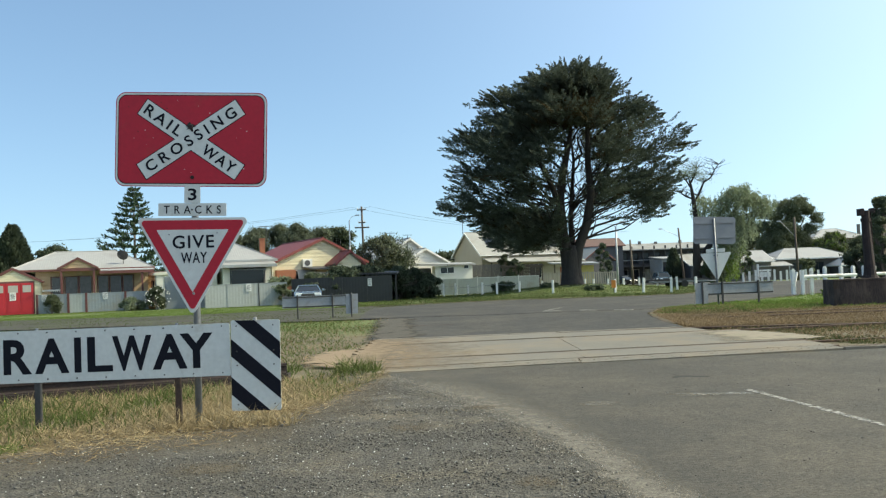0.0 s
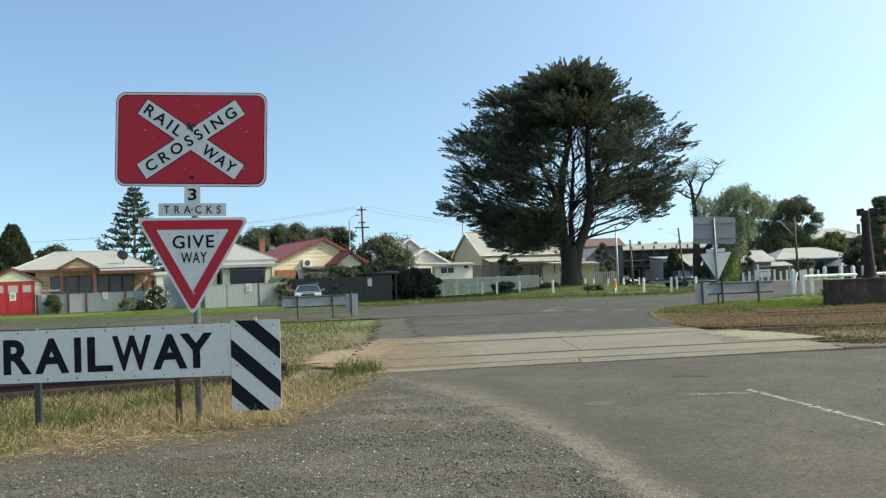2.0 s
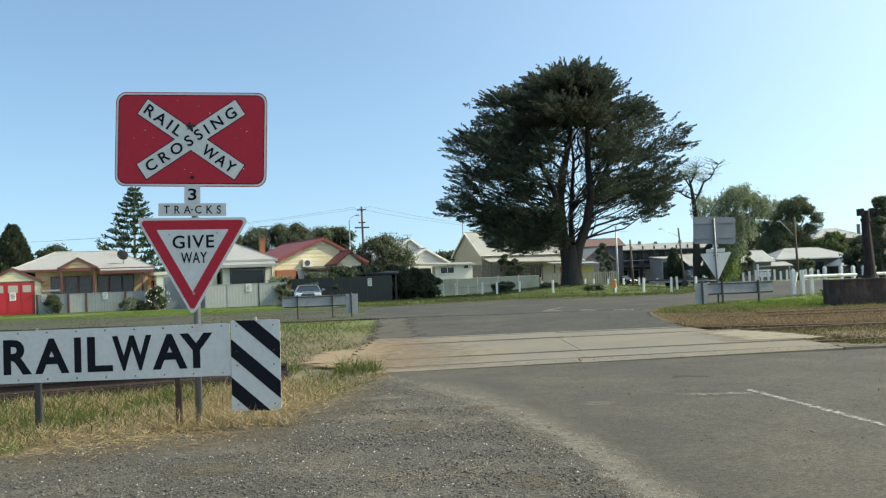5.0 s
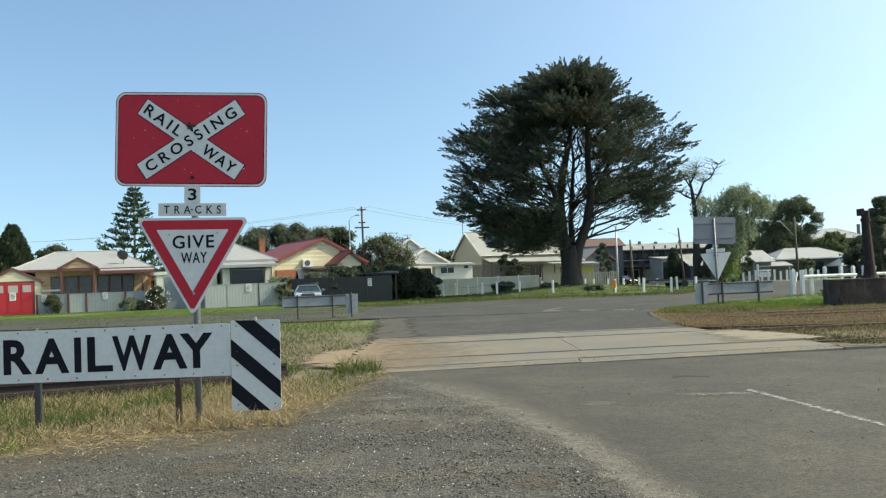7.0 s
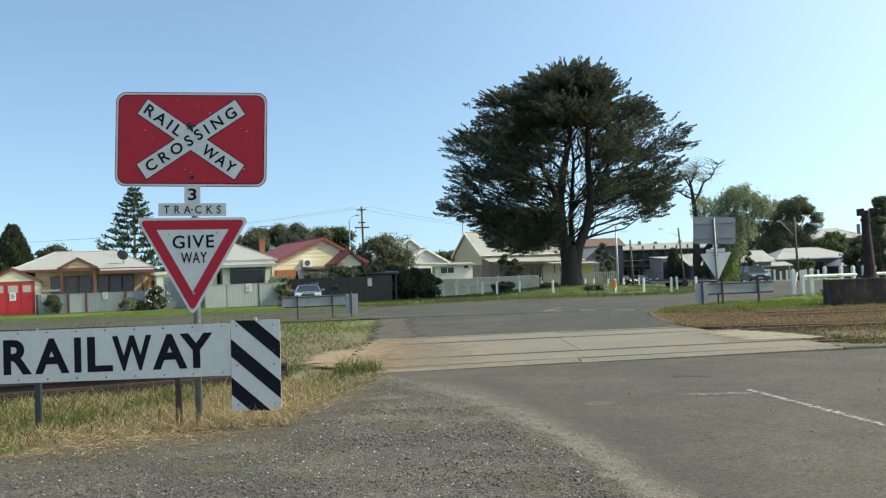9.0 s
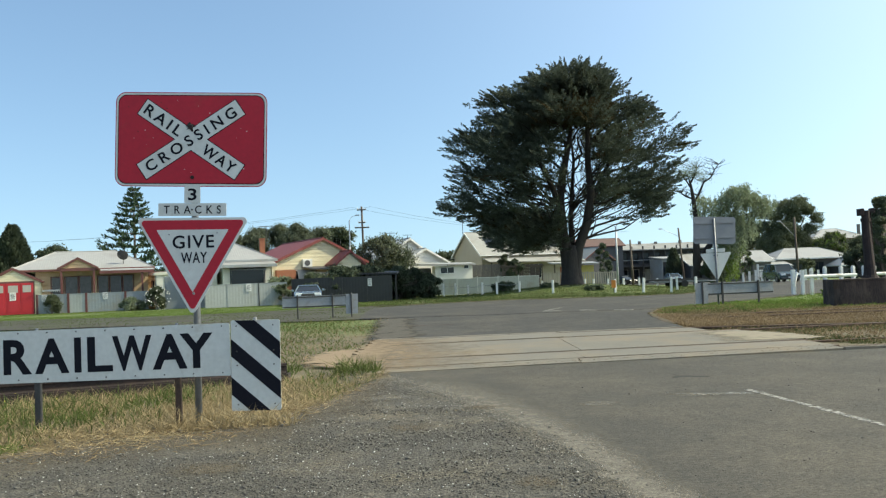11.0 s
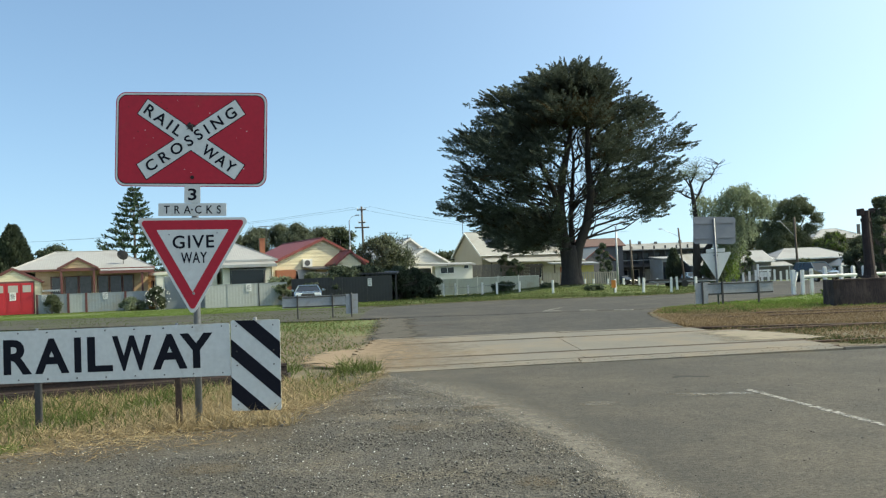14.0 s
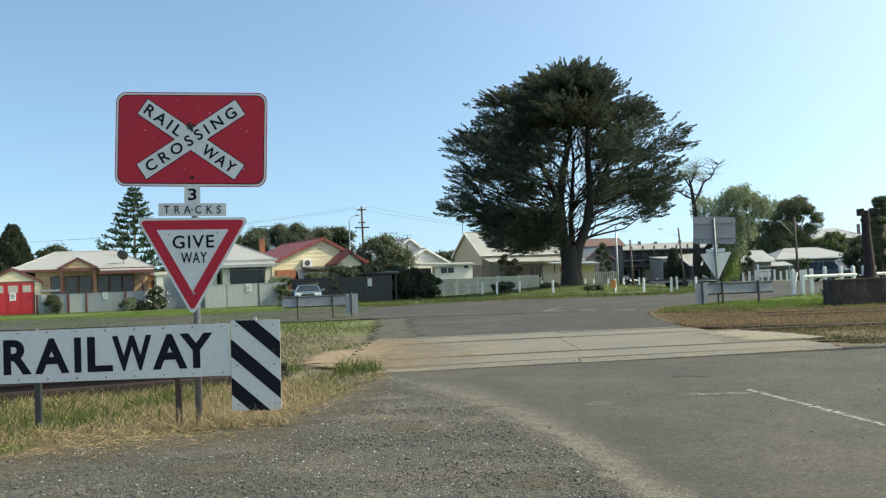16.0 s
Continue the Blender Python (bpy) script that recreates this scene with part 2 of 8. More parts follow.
M_GREYROOF = ribbed(mat("pale_grey_corrugated", (0.36, 0.355, 0.34), (0.295, 0.29, 0.28), rough=0.6, metal=0.1, scale=0.5, fine=6, bump=0.0,
                        dirt=(0.27, 0.26, 0.24), dirt_amount=0.3, dirt_scale=0.4), 'X', 0.16, 0.006)
M_GREYROOF_Y = ribbed(mat("grey_corrugated", (0.42, 0.42, 0.40), (0.34, 0.34, 0.325), rough=0.6, metal=0.2, scale=0.5, fine=6, bump=0.0,
                          dirt=(0.33, 0.31, 0.27), dirt_amount=0.3, dirt_scale=0.4), 'Y', 0.16, 0.006)
M_REDROOF = ribbed(mat("red_roof", (0.23, 0.050, 0.042), (0.17, 0.042, 0.037), rough=0.6, scale=0.7, fine=8, bump=0.0), 'Y', 0.3, 0.012)
M_BROWNROOF = mat("brown_tile_roof", (0.15, 0.085, 0.065), (0.11, 0.065, 0.052), rough=0.8, scale=0.7, fine=8, bump=0.2)
M_DARKWALL = mat("charcoal_wall", (0.085, 0.085, 0.09), (0.06, 0.06, 0.065), rough=0.7, scale=0.7, fine=8, bump=0.05)
M_COLORBOND = ribbed(mat("grey_sheet_fence", (0.33, 0.35, 0.35), (0.27, 0.29, 0.29), rough=0.6, metal=0.1, scale=0.8, fine=10, bump=0.0,
                         dirt=(0.3, 0.29, 0.25), dirt_amount=0.3, dirt_scale=0.8), 'X', 0.2, 0.005)
M_FENCE_PALE = ribbed(mat("pale_sheet_fence", (0.42, 0.43, 0.40), (0.36, 0.37, 0.345), rough=0.6, metal=0.05, scale=0.8, fine=10, bump=0.0, dirt=(0.34, 0.33, 0.28), dirt_amount=0.3, dirt_scale=0.8), 'X', 0.2, 0.005)
M_ROOF_WORN = ribbed(mat("worn_tin_roof", (0.31, 0.305, 0.28), (0.25, 0.245, 0.225), rough=0.65, scale=0.5, fine=6, bump=0.0, dirt=(0.22, 0.2, 0.17), dirt_amount=0.3, dirt_scale=0.5), 'X', 0.16, 0.006)
M_GREYWALL = mat("grey_wall", (0.17, 0.155, 0.14), (0.13, 0.12, 0.11), rough=0.8, scale=0.8, fine=10, bump=0.1)
# Sheet colour darkened for dirt and for the tree's shade together.
M_DARKFENCE = ribbed(mat("dark_sheet_fence", (0.036, 0.036, 0.034), (0.024, 0.024, 0.024), rough=0.7, scale=0.9, fine=10, bump=0.0), 'X', 0.2, 0.006)
M_PALING = mat("weathered_paling", (0.44, 0.39, 0.32), (0.30, 0.26, 0.21), rough=0.9, scale=2.5, fine=20, bump=0.25, random_tone=0.25, stretch=(3, 3, 0.5))
M_TIMBER = mat("weathered_timber_pole", (0.13, 0.105, 0.085), (0.09, 0.07, 0.055), rough=0.9, scale=3, fine=20, bump=0.2, stretch=(3, 3, 0.4))
M_LIGHTPOLE = mat("pale_light_pole", (0.50, 0.51, 0.52), (0.42, 0.43, 0.44), rough=0.5, metal=0.3, scale=3)
M_BARK = mat("cypress_bark", (0.050, 0.042, 0.036), (0.024, 0.020, 0.018), rough=0.95, scale=1.3, fine=7, bump=0.9, bump_scale=5, stretch=(2.5, 2.5, 0.5))
M_BARK2 = mat("grey_bark", (0.20, 0.17, 0.14), (0.12, 0.10, 0.085), rough=0.95, scale=2, fine=9, bump=0.5, stretch=(2.5, 2.5, 0.6))
M_GLASS = glass("window_glass")
M_CURTAIN = mat("curtained_glass", (0.13, 0.125, 0.125), (0.075, 0.073, 0.075), rough=0.18, scale=1.2, fine=6, bump=0.0)
M_BLIND = mat("closed_blind", (0.42, 0.40, 0.36), (0.36, 0.34, 0.30), rough=0.8)
M_RUBBER = mat("tyre_rubber", (0.02, 0.02, 0.02), (0.03, 0.03, 0.03), rough=0.85)
M_SOLAR = glass("solar_panel", (0.012, 0.016, 0.035))
M_ORANGE = mat("orange_marker", (0.62, 0.22, 0.03), (0.5, 0.17, 0.03), rough=0.7)
M_NOTICE = mat("white_notice", (0.76, 0.75, 0.71), (0.68, 0.67, 0.63), rough=0.7, bump=0.0)
M_LINE = mat("worn_white_line", (0.40, 0.385, 0.35), (0.24, 0.23, 0.205), rough=0.85, scale=6, fine=60, bump=0.2, spread=0.7)
softened(M_LINE, 16.0)
# Cypress, gum, olive, willow and dark leaves: base colours lightened to imitate haze.
M_CYPRESS = leaf_mat("cypress_foliage", (0.062, 0.078, 0.060), (0.102, 0.117, 0.086), 0.5, 0.3)
M_DRYTWIG = leaf_mat("brown_inner_foliage", (0.075, 0.05, 0.022), (0.05, 0.045, 0.02), 0.4, 0.1)
M_NORFOLK = leaf_mat("pine_foliage", (0.05, 0.085, 0.05), (0.085, 0.12, 0.065), 0.35, 0.1)
M_GUM = leaf_mat("gum_foliage", (0.115, 0.135, 0.095), (0.16, 0.175, 0.12), 0.4, 0.4)
M_OLIVE = leaf_mat("olive_foliage", (0.095, 0.115, 0.065), (0.14, 0.155, 0.09), 0.35, 0.4)
M_BRIGHT = leaf_mat("bright_green_foliage", (0.10, 0.16, 0.03), (0.16, 0.21, 0.05), 0.35, 0.35)
M_WILLOW = leaf_mat("willow_foliage", (0.21, 0.255, 0.165), (0.28, 0.315, 0.20), 0.3, 0.5)
M_DARKLEAF = leaf_mat("dark_foliage", (0.065, 0.085, 0.055), (0.10, 0.12, 0.075), 0.4, 0.35)
M_FLOWER = leaf_mat("white_petals", (0.8, 0.78, 0.72), (0.7, 0.68, 0.62), 0.1, 0.2)
M_STRAW = leaf_mat("dry_straw", (0.30, 0.235, 0.13), (0.43, 0.345, 0.205), 0.3, 0.3)
M_BROWNGRASS = leaf_mat("brown_dry_grass", (0.175, 0.125, 0.07), (0.26, 0.195, 0.115), 0.35, 0.3)
# Darker copy of the green blades, with the cypress's shade put into its colour.
M_MOUND = leaf_mat("shade_toned_grass", (0.055, 0.080, 0.024), (0.090, 0.110, 0.036), 0.35, 0.3)
M_GREENBLADE = leaf_mat("green_grass", (0.075, 0.11, 0.028), (0.12, 0.145, 0.045), 0.35, 0.35)


def paint(name, c):
    m = mat(name, c, tuple(v * 0.9 for v in c), rough=0.25, metal=0.4, scale=2, bump=0.0)
    m.node_tree.nodes["Principled BSDF"].inputs["Coat Weight"].default_value = 0.6
    return m


M_CAR_BLUE = paint("teal_blue_car_paint", (0.075, 0.12, 0.145))
M_CAR_TEAL = paint("pale_blue_car_paint", (0.24, 0.32, 0.37))
M_CAR_SILVER = paint("silver_car_paint", (0.22, 0.27, 0.30))
M_CAR_BLACK = paint("black_car_paint", (0.02, 0.022, 0.025))
M_LAMP = mat("headlight_lens", (0.75, 0.77, 0.78), (0.7, 0.7, 0.72), rough=0.15, bump=0.0)
M_RIM = mat("alloy_rim", (0.45, 0.45, 0.46), (0.35, 0.35, 0.36), rough=0.35, metal=0.8, bump=0.0)


# ---------------------------------------------------------------- mesh helpers
def link(name, bm, material, parent=None, label="", smooth=False):
    me = bpy.data.meshes.new(name)
    bmesh.ops.recalc_face_normals(bm, faces=bm.faces)
    bm.to_mesh(me)
    bm.free()
    me.materials.append(material)
    if smooth:
        me.polygons.foreach_set("use_smooth", [True] * len(me.polygons))
    ob = new(name, me)
    if parent is not None:
        ob.parent = parent
    if label:
        tagged(ob, label)
    return ob


def part(name, bm, material, parent, label="", smooth=False):
    return link(name, bm, material, parent, label, smooth)


def thing(name, x, y, z, label, category, rz=0.0, group="", kind=""):
    ob = new(name)
    ob.empty_display_size = 0.3
    ob.matrix_basis = pose(x, y, z, 0, 0, rz)
    return tagged(ob, label, category, group, kind)


def box(x0, x1, y0, y1, z0, z1, bevel=0.0, bm=None, m=None):
    own = bmesh.new()
    r = bmesh.ops.create_cube(own, size=1.0)
    bmesh.ops.scale(own, vec=(abs(x1 - x0), abs(y1 - y0), abs(z1 - z0)), verts=own.verts)
    bmesh.ops.translate(own, vec=((x0 + x1) / 2, (y0 + y1) / 2, (z0 + z1) / 2), verts=own.verts)
    if bevel:
        bmesh.ops.bevel(own, geom=own.edges[:], offset=bevel, segments=2, affect='EDGES', profile=0.6)
    if m is not None:
        own.transform(m)
    return join(bm, own) if bm is not None else own


def join(bm, other):
    me = bpy.data.meshes.new("tmp")
    other.to_mesh(me)
    other.free()
    bm.from_mesh(me)
    bpy.data.meshes.remove(me)
    return bm


def tube(p0, p1, r0, r1=None, n=10, bm=None, caps=True):
    """A tapered round bar from p0 to p1."""
    bm = bm if bm is not None else bmesh.new()
    p0, p1 = Vector(p0), Vector(p1)
    r1 = r0 if r1 is None else r1
    d = (p1 - p0).normalized()
    a = d.orthogonal().normalized()
    b = d.cross(a)
    rings = []
    for p, r in ((p0, r0), (p1, r1)):
        rings.append([bm.verts.new(p + (a * math.cos(t) + b * math.sin(t)) * r) for t in (2 * math.pi * i / n for i in range(n))])
    for i in range(n):
        bm.faces.new((rings[0][i], rings[0][(i + 1) % n], rings[1][(i + 1) % n], rings[1][i]))
    if caps:
        bm.faces.new(rings[0][::-1])
        bm.faces.new(rings[1])
    return bm


def limb(points, radii, n=8, bm=None):
    """A bent tapered branch through points."""
    bm = bm if bm is not None else bmesh.new()
    pts = [Vector(p) for p in points]
    prev = None
    for i, (p, r) in enumerate(zip(pts, radii)):
        d = (pts[min(i + 1, len(pts) - 1)] - pts[max(i - 1, 0)]).normalized()
        a = d.cross(Vector((0.3, 1, 0.1))).normalized()
        b = d.cross(a)
        ring = [bm.verts.new(p + (a * math.cos(2 * math.pi * k / n) + b * math.sin(2 * math.pi * k / n)) * r) for k in range(n)]
        if prev:
            for k in range(n):
                bm.faces.new((prev[k], prev[(k + 1) % n], ring[(k + 1) % n], ring[k]))
        prev = ring
    bm.faces.new(prev)
    return bm


def slab(pts, y0, y1, bm=None):
    """A plate with outline pts in x,z between the depths y0 and y1."""
    bm = bm if bm is not None else bmesh.new()
    f = [bm.verts.new((x, y0, z)) for x, z in pts]
    b = [bm.verts.new((x, y1, z)) for x, z in pts]
    bm.faces.new(f)
    bm.faces.new(b[::-1])
    for i in range(len(pts)):
        j = (i + 1) % len(pts)
        bm.faces.new((f[i], b[i], b[j], f[j]))
    return bm


def prism(quad, thick, bm=None):
    """A plate from 3 or 4 corner points, thickened downwards."""
    bm = bm if bm is not None else bmesh.new()
    t = [bm.verts.new(p) for p in quad]
    b = [bm.verts.new((p[0], p[1], p[2] - thick)) for p in quad]
    bm.faces.new(t)
    bm.faces.new(b[::-1])
    k = len(quad)
    for i in range(k):
        j = (i + 1) % k
        bm.faces.new((t[i], b[i], b[j], t[j]))
    return bm


def rounded(w, h, r, n=6):
    """Outline of a rectangle with round corners about the origin."""
    pts = []
    for cx, cz, a0 in ((w / 2 - r, h / 2 - r, 0), (-w / 2 + r, h / 2 - r, 90), (-w / 2 + r, -h / 2 + r, 180), (w / 2 - r, -h / 2 + r, 270)):
        for i in range(n + 1):
            a = radians(a0 + 90 * i / n)
            pts.append((cx + r * math.cos(a), cz + r * math.sin(a)))
    return pts


def sm(a, b, t):
    t = min(1.0, max(0.0, (t - a) / (b - a)))
    return t * t * (3 - 2 * t)


def zg(x, y):
    """Height of the ground."""
    z = -0.3 * sm(25, 55, y) - 0.0115 * min(90.0, max(0.0, y - 58))
    return z + 0.62 * math.exp(-((x - 9.6) / 6.0) ** 2 - ((y - 63) / 5.5) ** 2)


def raw(name, verts, faces, material, parent=None, smooth=False):
    me = bpy.data.meshes.new(name)
    me.from_pydata(verts, [], faces)
    me.materials.append(material)
    if smooth:
        me.polygons.foreach_set("use_smooth", [True] * len(me.polygons))
    ob = new(name, me)
    if parent is not None:
        ob.parent = parent
    return ob


def blades(name, base, way, side, length, width, material, parent=None, bend=None):
    """Many small pointed leaves: base, way and side are arrays of vectors, length and width arrays."""
    n = len(base)
    L, W = length[:, None], width[:, None]
    mid = base + way * L * 0.45
    tip = base + way * L
    if bend is not None:
        tip = tip + bend
    v = np.stack([base, mid + side * W, tip, mid - side * W], 1).reshape(-1, 3)
    me = bpy.data.meshes.new(name)
    me.vertices.add(4 * n)
    me.vertices.foreach_set("co", v.astype(np.float32).ravel())
    me.loops.add(4 * n)
    me.loops.foreach_set("vertex_index", np.arange(4 * n, dtype=np.int32))
    me.polygons.add(n)
    me.polygons.foreach_set("loop_start", np.arange(0, 4 * n, 4, dtype=np.int32))
    me.update(calc_edges=True)
    me.materials.append(material)
    ob = new(name, me)
    if parent is not None:
        ob.parent = parent
    return ob


def unit(a):
    return a / np.maximum(1e-6, np.linalg.norm(a, axis=1))[:, None]


def crown(name, centres, radii, count, size, material, parent, seed, up=0.2, slim=0.28, droop=0.0, shell=0.4, spill=0.5, gaps=-0.4):
    """Leaves gathered round clump centres, pointing outwards; denser towards each clump's skin."""
    rng = np.random.default_rng(seed)
    centres, radii = np.array(centres, float), np.array(radii, float)
    if radii.ndim == 1:
        radii = np.stack([radii, radii, radii * 0.8], 1)
    wgt = radii.prod(1) ** 0.667
    k = rng.choice(len(centres), count, p=wgt / wgt.sum())
    d = unit(rng.normal(size=(count, 3)))
    rr = shell + (1 - shell) * rng.random(count) ** 0.6
    rr *= np.where(rng.random(count) < spill, 1.0 + 0.9 * rng.random(count) ** 1.4, 1.0)
    p = centres[k] + d * radii[k] * rr[:, None]
    # gaps: leaves stand in twigs and tufts, not in an even skin
    scale = 2.6 / max(0.25, float(np.median(radii)))
    val = np.zeros(count)
    for j in range(9):
        q = unit(rng.normal(size=(1, 3)))[0] * scale * (0.6 + 1.6 * rng.random())
        val += np.sin(p @ q * np.array(1.0) + rng.random() * 6.28)
    keep = val > gaps
    p, d, count = p[keep], d[keep], int(keep.sum())
    if droop:
        way = unit(d + rng.normal(size=(count, 3)) * 0.6 + np.array([0, 0, up - droop]))
        side = unit(np.cross(way, d + rng.normal(size=(count, 3)) * 0.4))
    else:
        # leaves lie across the clump's skin, faces outwards
        way = unit(np.cross(d, rng.normal(size=(count, 3)))) + 0.45 * d + rng.normal(size=(count, 3)) * 0.3 + np.array([0, 0, up - 0.3])
        way = unit(way)
        side = unit(np.cross(way, d) + rng.normal(size=(count, 3)) * 0.4)
    ln = size * (0.6 + 0.8 * rng.random(count))
    return blades(name, p, way, side, ln, ln * slim, material, parent)


# ---------------------------------------------------------------- ground, roads, rails
def axis_steps(lo, hi, near_lo, near_hi, fine, grow=1.25):
    out = list(np.arange(near_lo, near_hi + 1e-6, fine))
    s, v = fine, near_hi
    while v < hi:
        s *= grow
        v += s
        out.append(min(v, hi))
    s, v = fine, near_lo
    while v > lo:
        s *= grow
        v -= s
        out.insert(0, max(v, lo))
    return out


def build_ground():
    xs = axis_steps(-3000, 3000, -45, 60, 1.0)
    ys = axis_steps(-2500, 3500, 0, 130, 1.0)
    verts, faces = [], []
    for y in ys:
        for x in xs:
            near = 0.025 * noise.noise(Vector((x * 0.6, y * 0.6, 0))) if 4 < y < 60 else 0.0
            verts.append((x, y, zg(x, y) + near - 0.02))
    w = len(xs)
    for j in range(len(ys) - 1):
        for i in range(w - 1):
            a = j * w + i
            faces.append((a, a + 1, a + w + 1, a + w))
    g = raw("ground", verts, faces, M_GROUND, smooth=True)
    tagged(g, "grassy verge, green far off and dry near the tracks", "ground", kind="structure")


build_ground()


def line_at(pts, t):
    """A point a share t along a polyline, by length."""
    seg = [math.dist(a, b) for a, b in zip(pts, pts[1:])]
    d = t * sum(seg)
    for (a, b), s in zip(zip(pts, pts[1:]), seg):
        if d <= s or (a, b) == (pts[-2], pts[-1]):
            f = min(1.0, d / max(s, 1e-6))
            return (a[0] + (b[0] - a[0]) * f, a[1] + (b[1] - a[1]) * f)
        d -= s


def strip(name, left, right, lift, material, label, category, n=60, m=10, ragged=0.0, seed=1, kind="structure", fade=None):
    """A sheet that follows the ground between two edges, with thickness at its rim."""
    verts, faces = [], []
    for i in range(n + 1):
        a, b = line_at(left, i / n), line_at(right, i / n)
        wl = ragged * noise.noise(Vector((i * 0.37 * 60 / n, seed, 0))) * 2 + ragged * noise.noise(Vector((i * 1.7 * 60 / n, seed, 5)))
        wr = ragged * noise.noise(Vector((i * 0.41 * 60 / n, seed, 9))) * 2 + ragged * noise.noise(Vector((i * 1.9 * 60 / n, seed, 4)))
        ln = max(0.1, math.dist(a, b))
        for j in range(m + 1):
            f = j / m
            f += (wl / ln) * (1 - f) + (wr / ln) * f
            x, y = a[0] + (b[0] - a[0]) * f, a[1] + (b[1] - a[1]) * f
            verts.append((x, y, zg(x, y) + lift))
    k = len(verts)
    rim = [j for j in range(m + 1)] + [i * (m + 1) + m for i in range(1, n + 1)] + [n * (m + 1) + j for j in range(m - 1, -1, -1)] + [i * (m + 1) for i in range(n - 1, 0, -1)]
    for i in range(n):
        for j in range(m):
            a = i * (m + 1) + j
            faces.append((a, a + 1, a + m + 2, a + m + 1))
    low = {}
    for v in rim:
        low[v] = len(verts)
        x, y, z = verts[v]
        verts.append((x, y, z - lift - 0.15))
    for u, v in zip(rim, rim[1:] + rim[:1]):
        faces.append((v, u, low[u], low[v]))
    ob = raw(name, verts, faces, material)
    if fade:
        at = ob.data.attributes.new("fade", 'FLOAT', 'POINT')
        vals = [0.0] * len(verts)
        for i in range(n + 1):
            for j in range(m + 1):
                vals[i * (m + 1) + j] = fade(i / n, j / m)
        at.data.foreach_set("value", vals)
    return tagged(ob, label, category, kind=kind)


def track_slope(c):
    return float(np.interp(c, [11.0, 12.5, 15.2, 16.5, 17.1], [0.135, 0.12, 0.11, 0.04, 0.035]))


def rail_y(x, c):
    return c + track_slope(c) * x


strip("gravel_shoulder", [(-14, -12), (-10, 2), (-6.0, 5.2), (-3.7, 6.3), (-2.0, 7.1), (-1.45, 8.3), (-1.4, 10.9)],
      [(4, -12), (3.0, 2), (2.0, 6), (1.2, 8.2), (0.7, 9.6), (0.3, 10.4), (-0.3, 10.9)], 0.002, M_GRAVEL,
      "grey loose gravel shoulder beside the road", "gravel", n=80, m=24, ragged=0.12, seed=3, fade=lambda u, v: min(1.0, v / 0.2))
strip("road", [(1.5, -12), (1.25, 0), (1.05, 4), (0.88, 5.2), (0.60, 6.5), (0.18, 7.9), (-0.38, 9.5), (-0.96, 10.86)],
      [(13, -12), (11, 0), (10.0, 4), (9.2, 6), (8.8, 9), (8.6, 11), (8.6, 11.86)], 0.0045, M_ASPHALT,
      "worn grey asphalt road with faded edge", "road", n=90, m=14, ragged=0.10, seed=7)
strip("road_2", [(-1.45, 16.66), (-1.6, 21), (-1.7, 25.4)], [(4.7, 16.9), (5.0, 20.5), (5.3, 22.4), (6.3, 25.2)], 0.024, M_ASPHALT_FAR,
      "dark asphalt road beyond the crossing", "road", n=30, m=10, ragged=0.08, seed=11)
strip("gravel_street", [(-90, 31), (-30, 29.2), (-12.7, 27.6), (-6.8, 26.2), (-2.5, 25.7)],
      [(-90, 48), (-30, 44.2), (-19.7, 42.6), (-12.6, 39.4), (-9.5, 41.0), (-6.6, 44.5), (-3.4, 44.0)], 0.018,
      mat("brown_gravel_street", (0.031, 0.027, 0.019), (0.054, 0.047, 0.032), rough=0.95, scale=0.6, fine=20, bump=0.4, bump_scale=40, dirt=(0.062, 0.070, 0.030), dirt_amount=0.38, dirt_scale=0.4),
      "brown gravel street before the houses", "road", n=90, m=10, ragged=0.25, seed=29)
strip("street", [(-2.6, 25.7), (-1.7, 25.3), (2, 25.2), (6.3, 25.1), (8.2, 27), (14, 33.5), (25, 44), (60, 62)],
      [(-3.4, 39.5), (0, 44.0), (3.5, 46), (8.5, 43.2), (12.6, 44), (16, 50), (27, 72), (60, 92)], 0.030, M_ASPHALT_FAR,
      "wide worn asphalt street behind the tracks", "road", n=120, m=14, ragged=0.2, seed=13)
strip("street_2", [(27.0, 71), (27.5, 100), (28, 170)], [(39.0, 79), (37.5, 100), (36.5, 170)], 0.034, M_ASPHALT_FAR,
      "asphalt side street between the houses", "road", n=50, m=6, ragged=0.1, seed=17)
strip("dirt_patch", [(-1.6, 11.5), (-2.4, 12.4), (-2.5, 13.4), (-1.8, 15.2)], [(-1.0, 11.5), (-1.05, 12.4), (-1.15, 13.6), (-1.3, 15.2)], 0.020, M_SAND,
      "bare orange sand beside the crossing", "sand", n=24, m=14, ragged=0.25, seed=19, fade=lambda u, v: min(1.0, v / 0.4, u / 0.12, (1 - u) / 0.3))
strip("dust_band", [(1.02, 3.6), (0.92, 4.8), (0.72, 6.0), (0.42, 7.2), (-0.05, 8.6), (-0.8, 10.3)], [(1.46, 3.6), (1.34, 4.8), (1.2, 6.0), (1.02, 7.2), (0.75, 8.6), (0.3, 10.3)], 0.0062, M_DUST,
      "pale dust and grit swept along the road's edge", "dust", n=70, m=14, ragged=0.05, seed=31, fade=lambda u, v: (0.76 - 0.26 * u) * math.sin(math.pi * v ** 0.6) * min(1.0, (1 - u) / 0.2 + 0.2))
strip("dust_band", [(1.9, 8.05), (1.95, 8.2), (2.05, 8.35)], [(2.5, 7.7), (2.6, 7.9), (2.65, 8.1)], 0.0064, M_DUST,
      "small pale scuff on the asphalt", "dust", n=14, m=14, ragged=0.03, seed=33, fade=lambda u, v: 0.5 * math.sin(math.pi * v) * math.sin(math.pi * u))
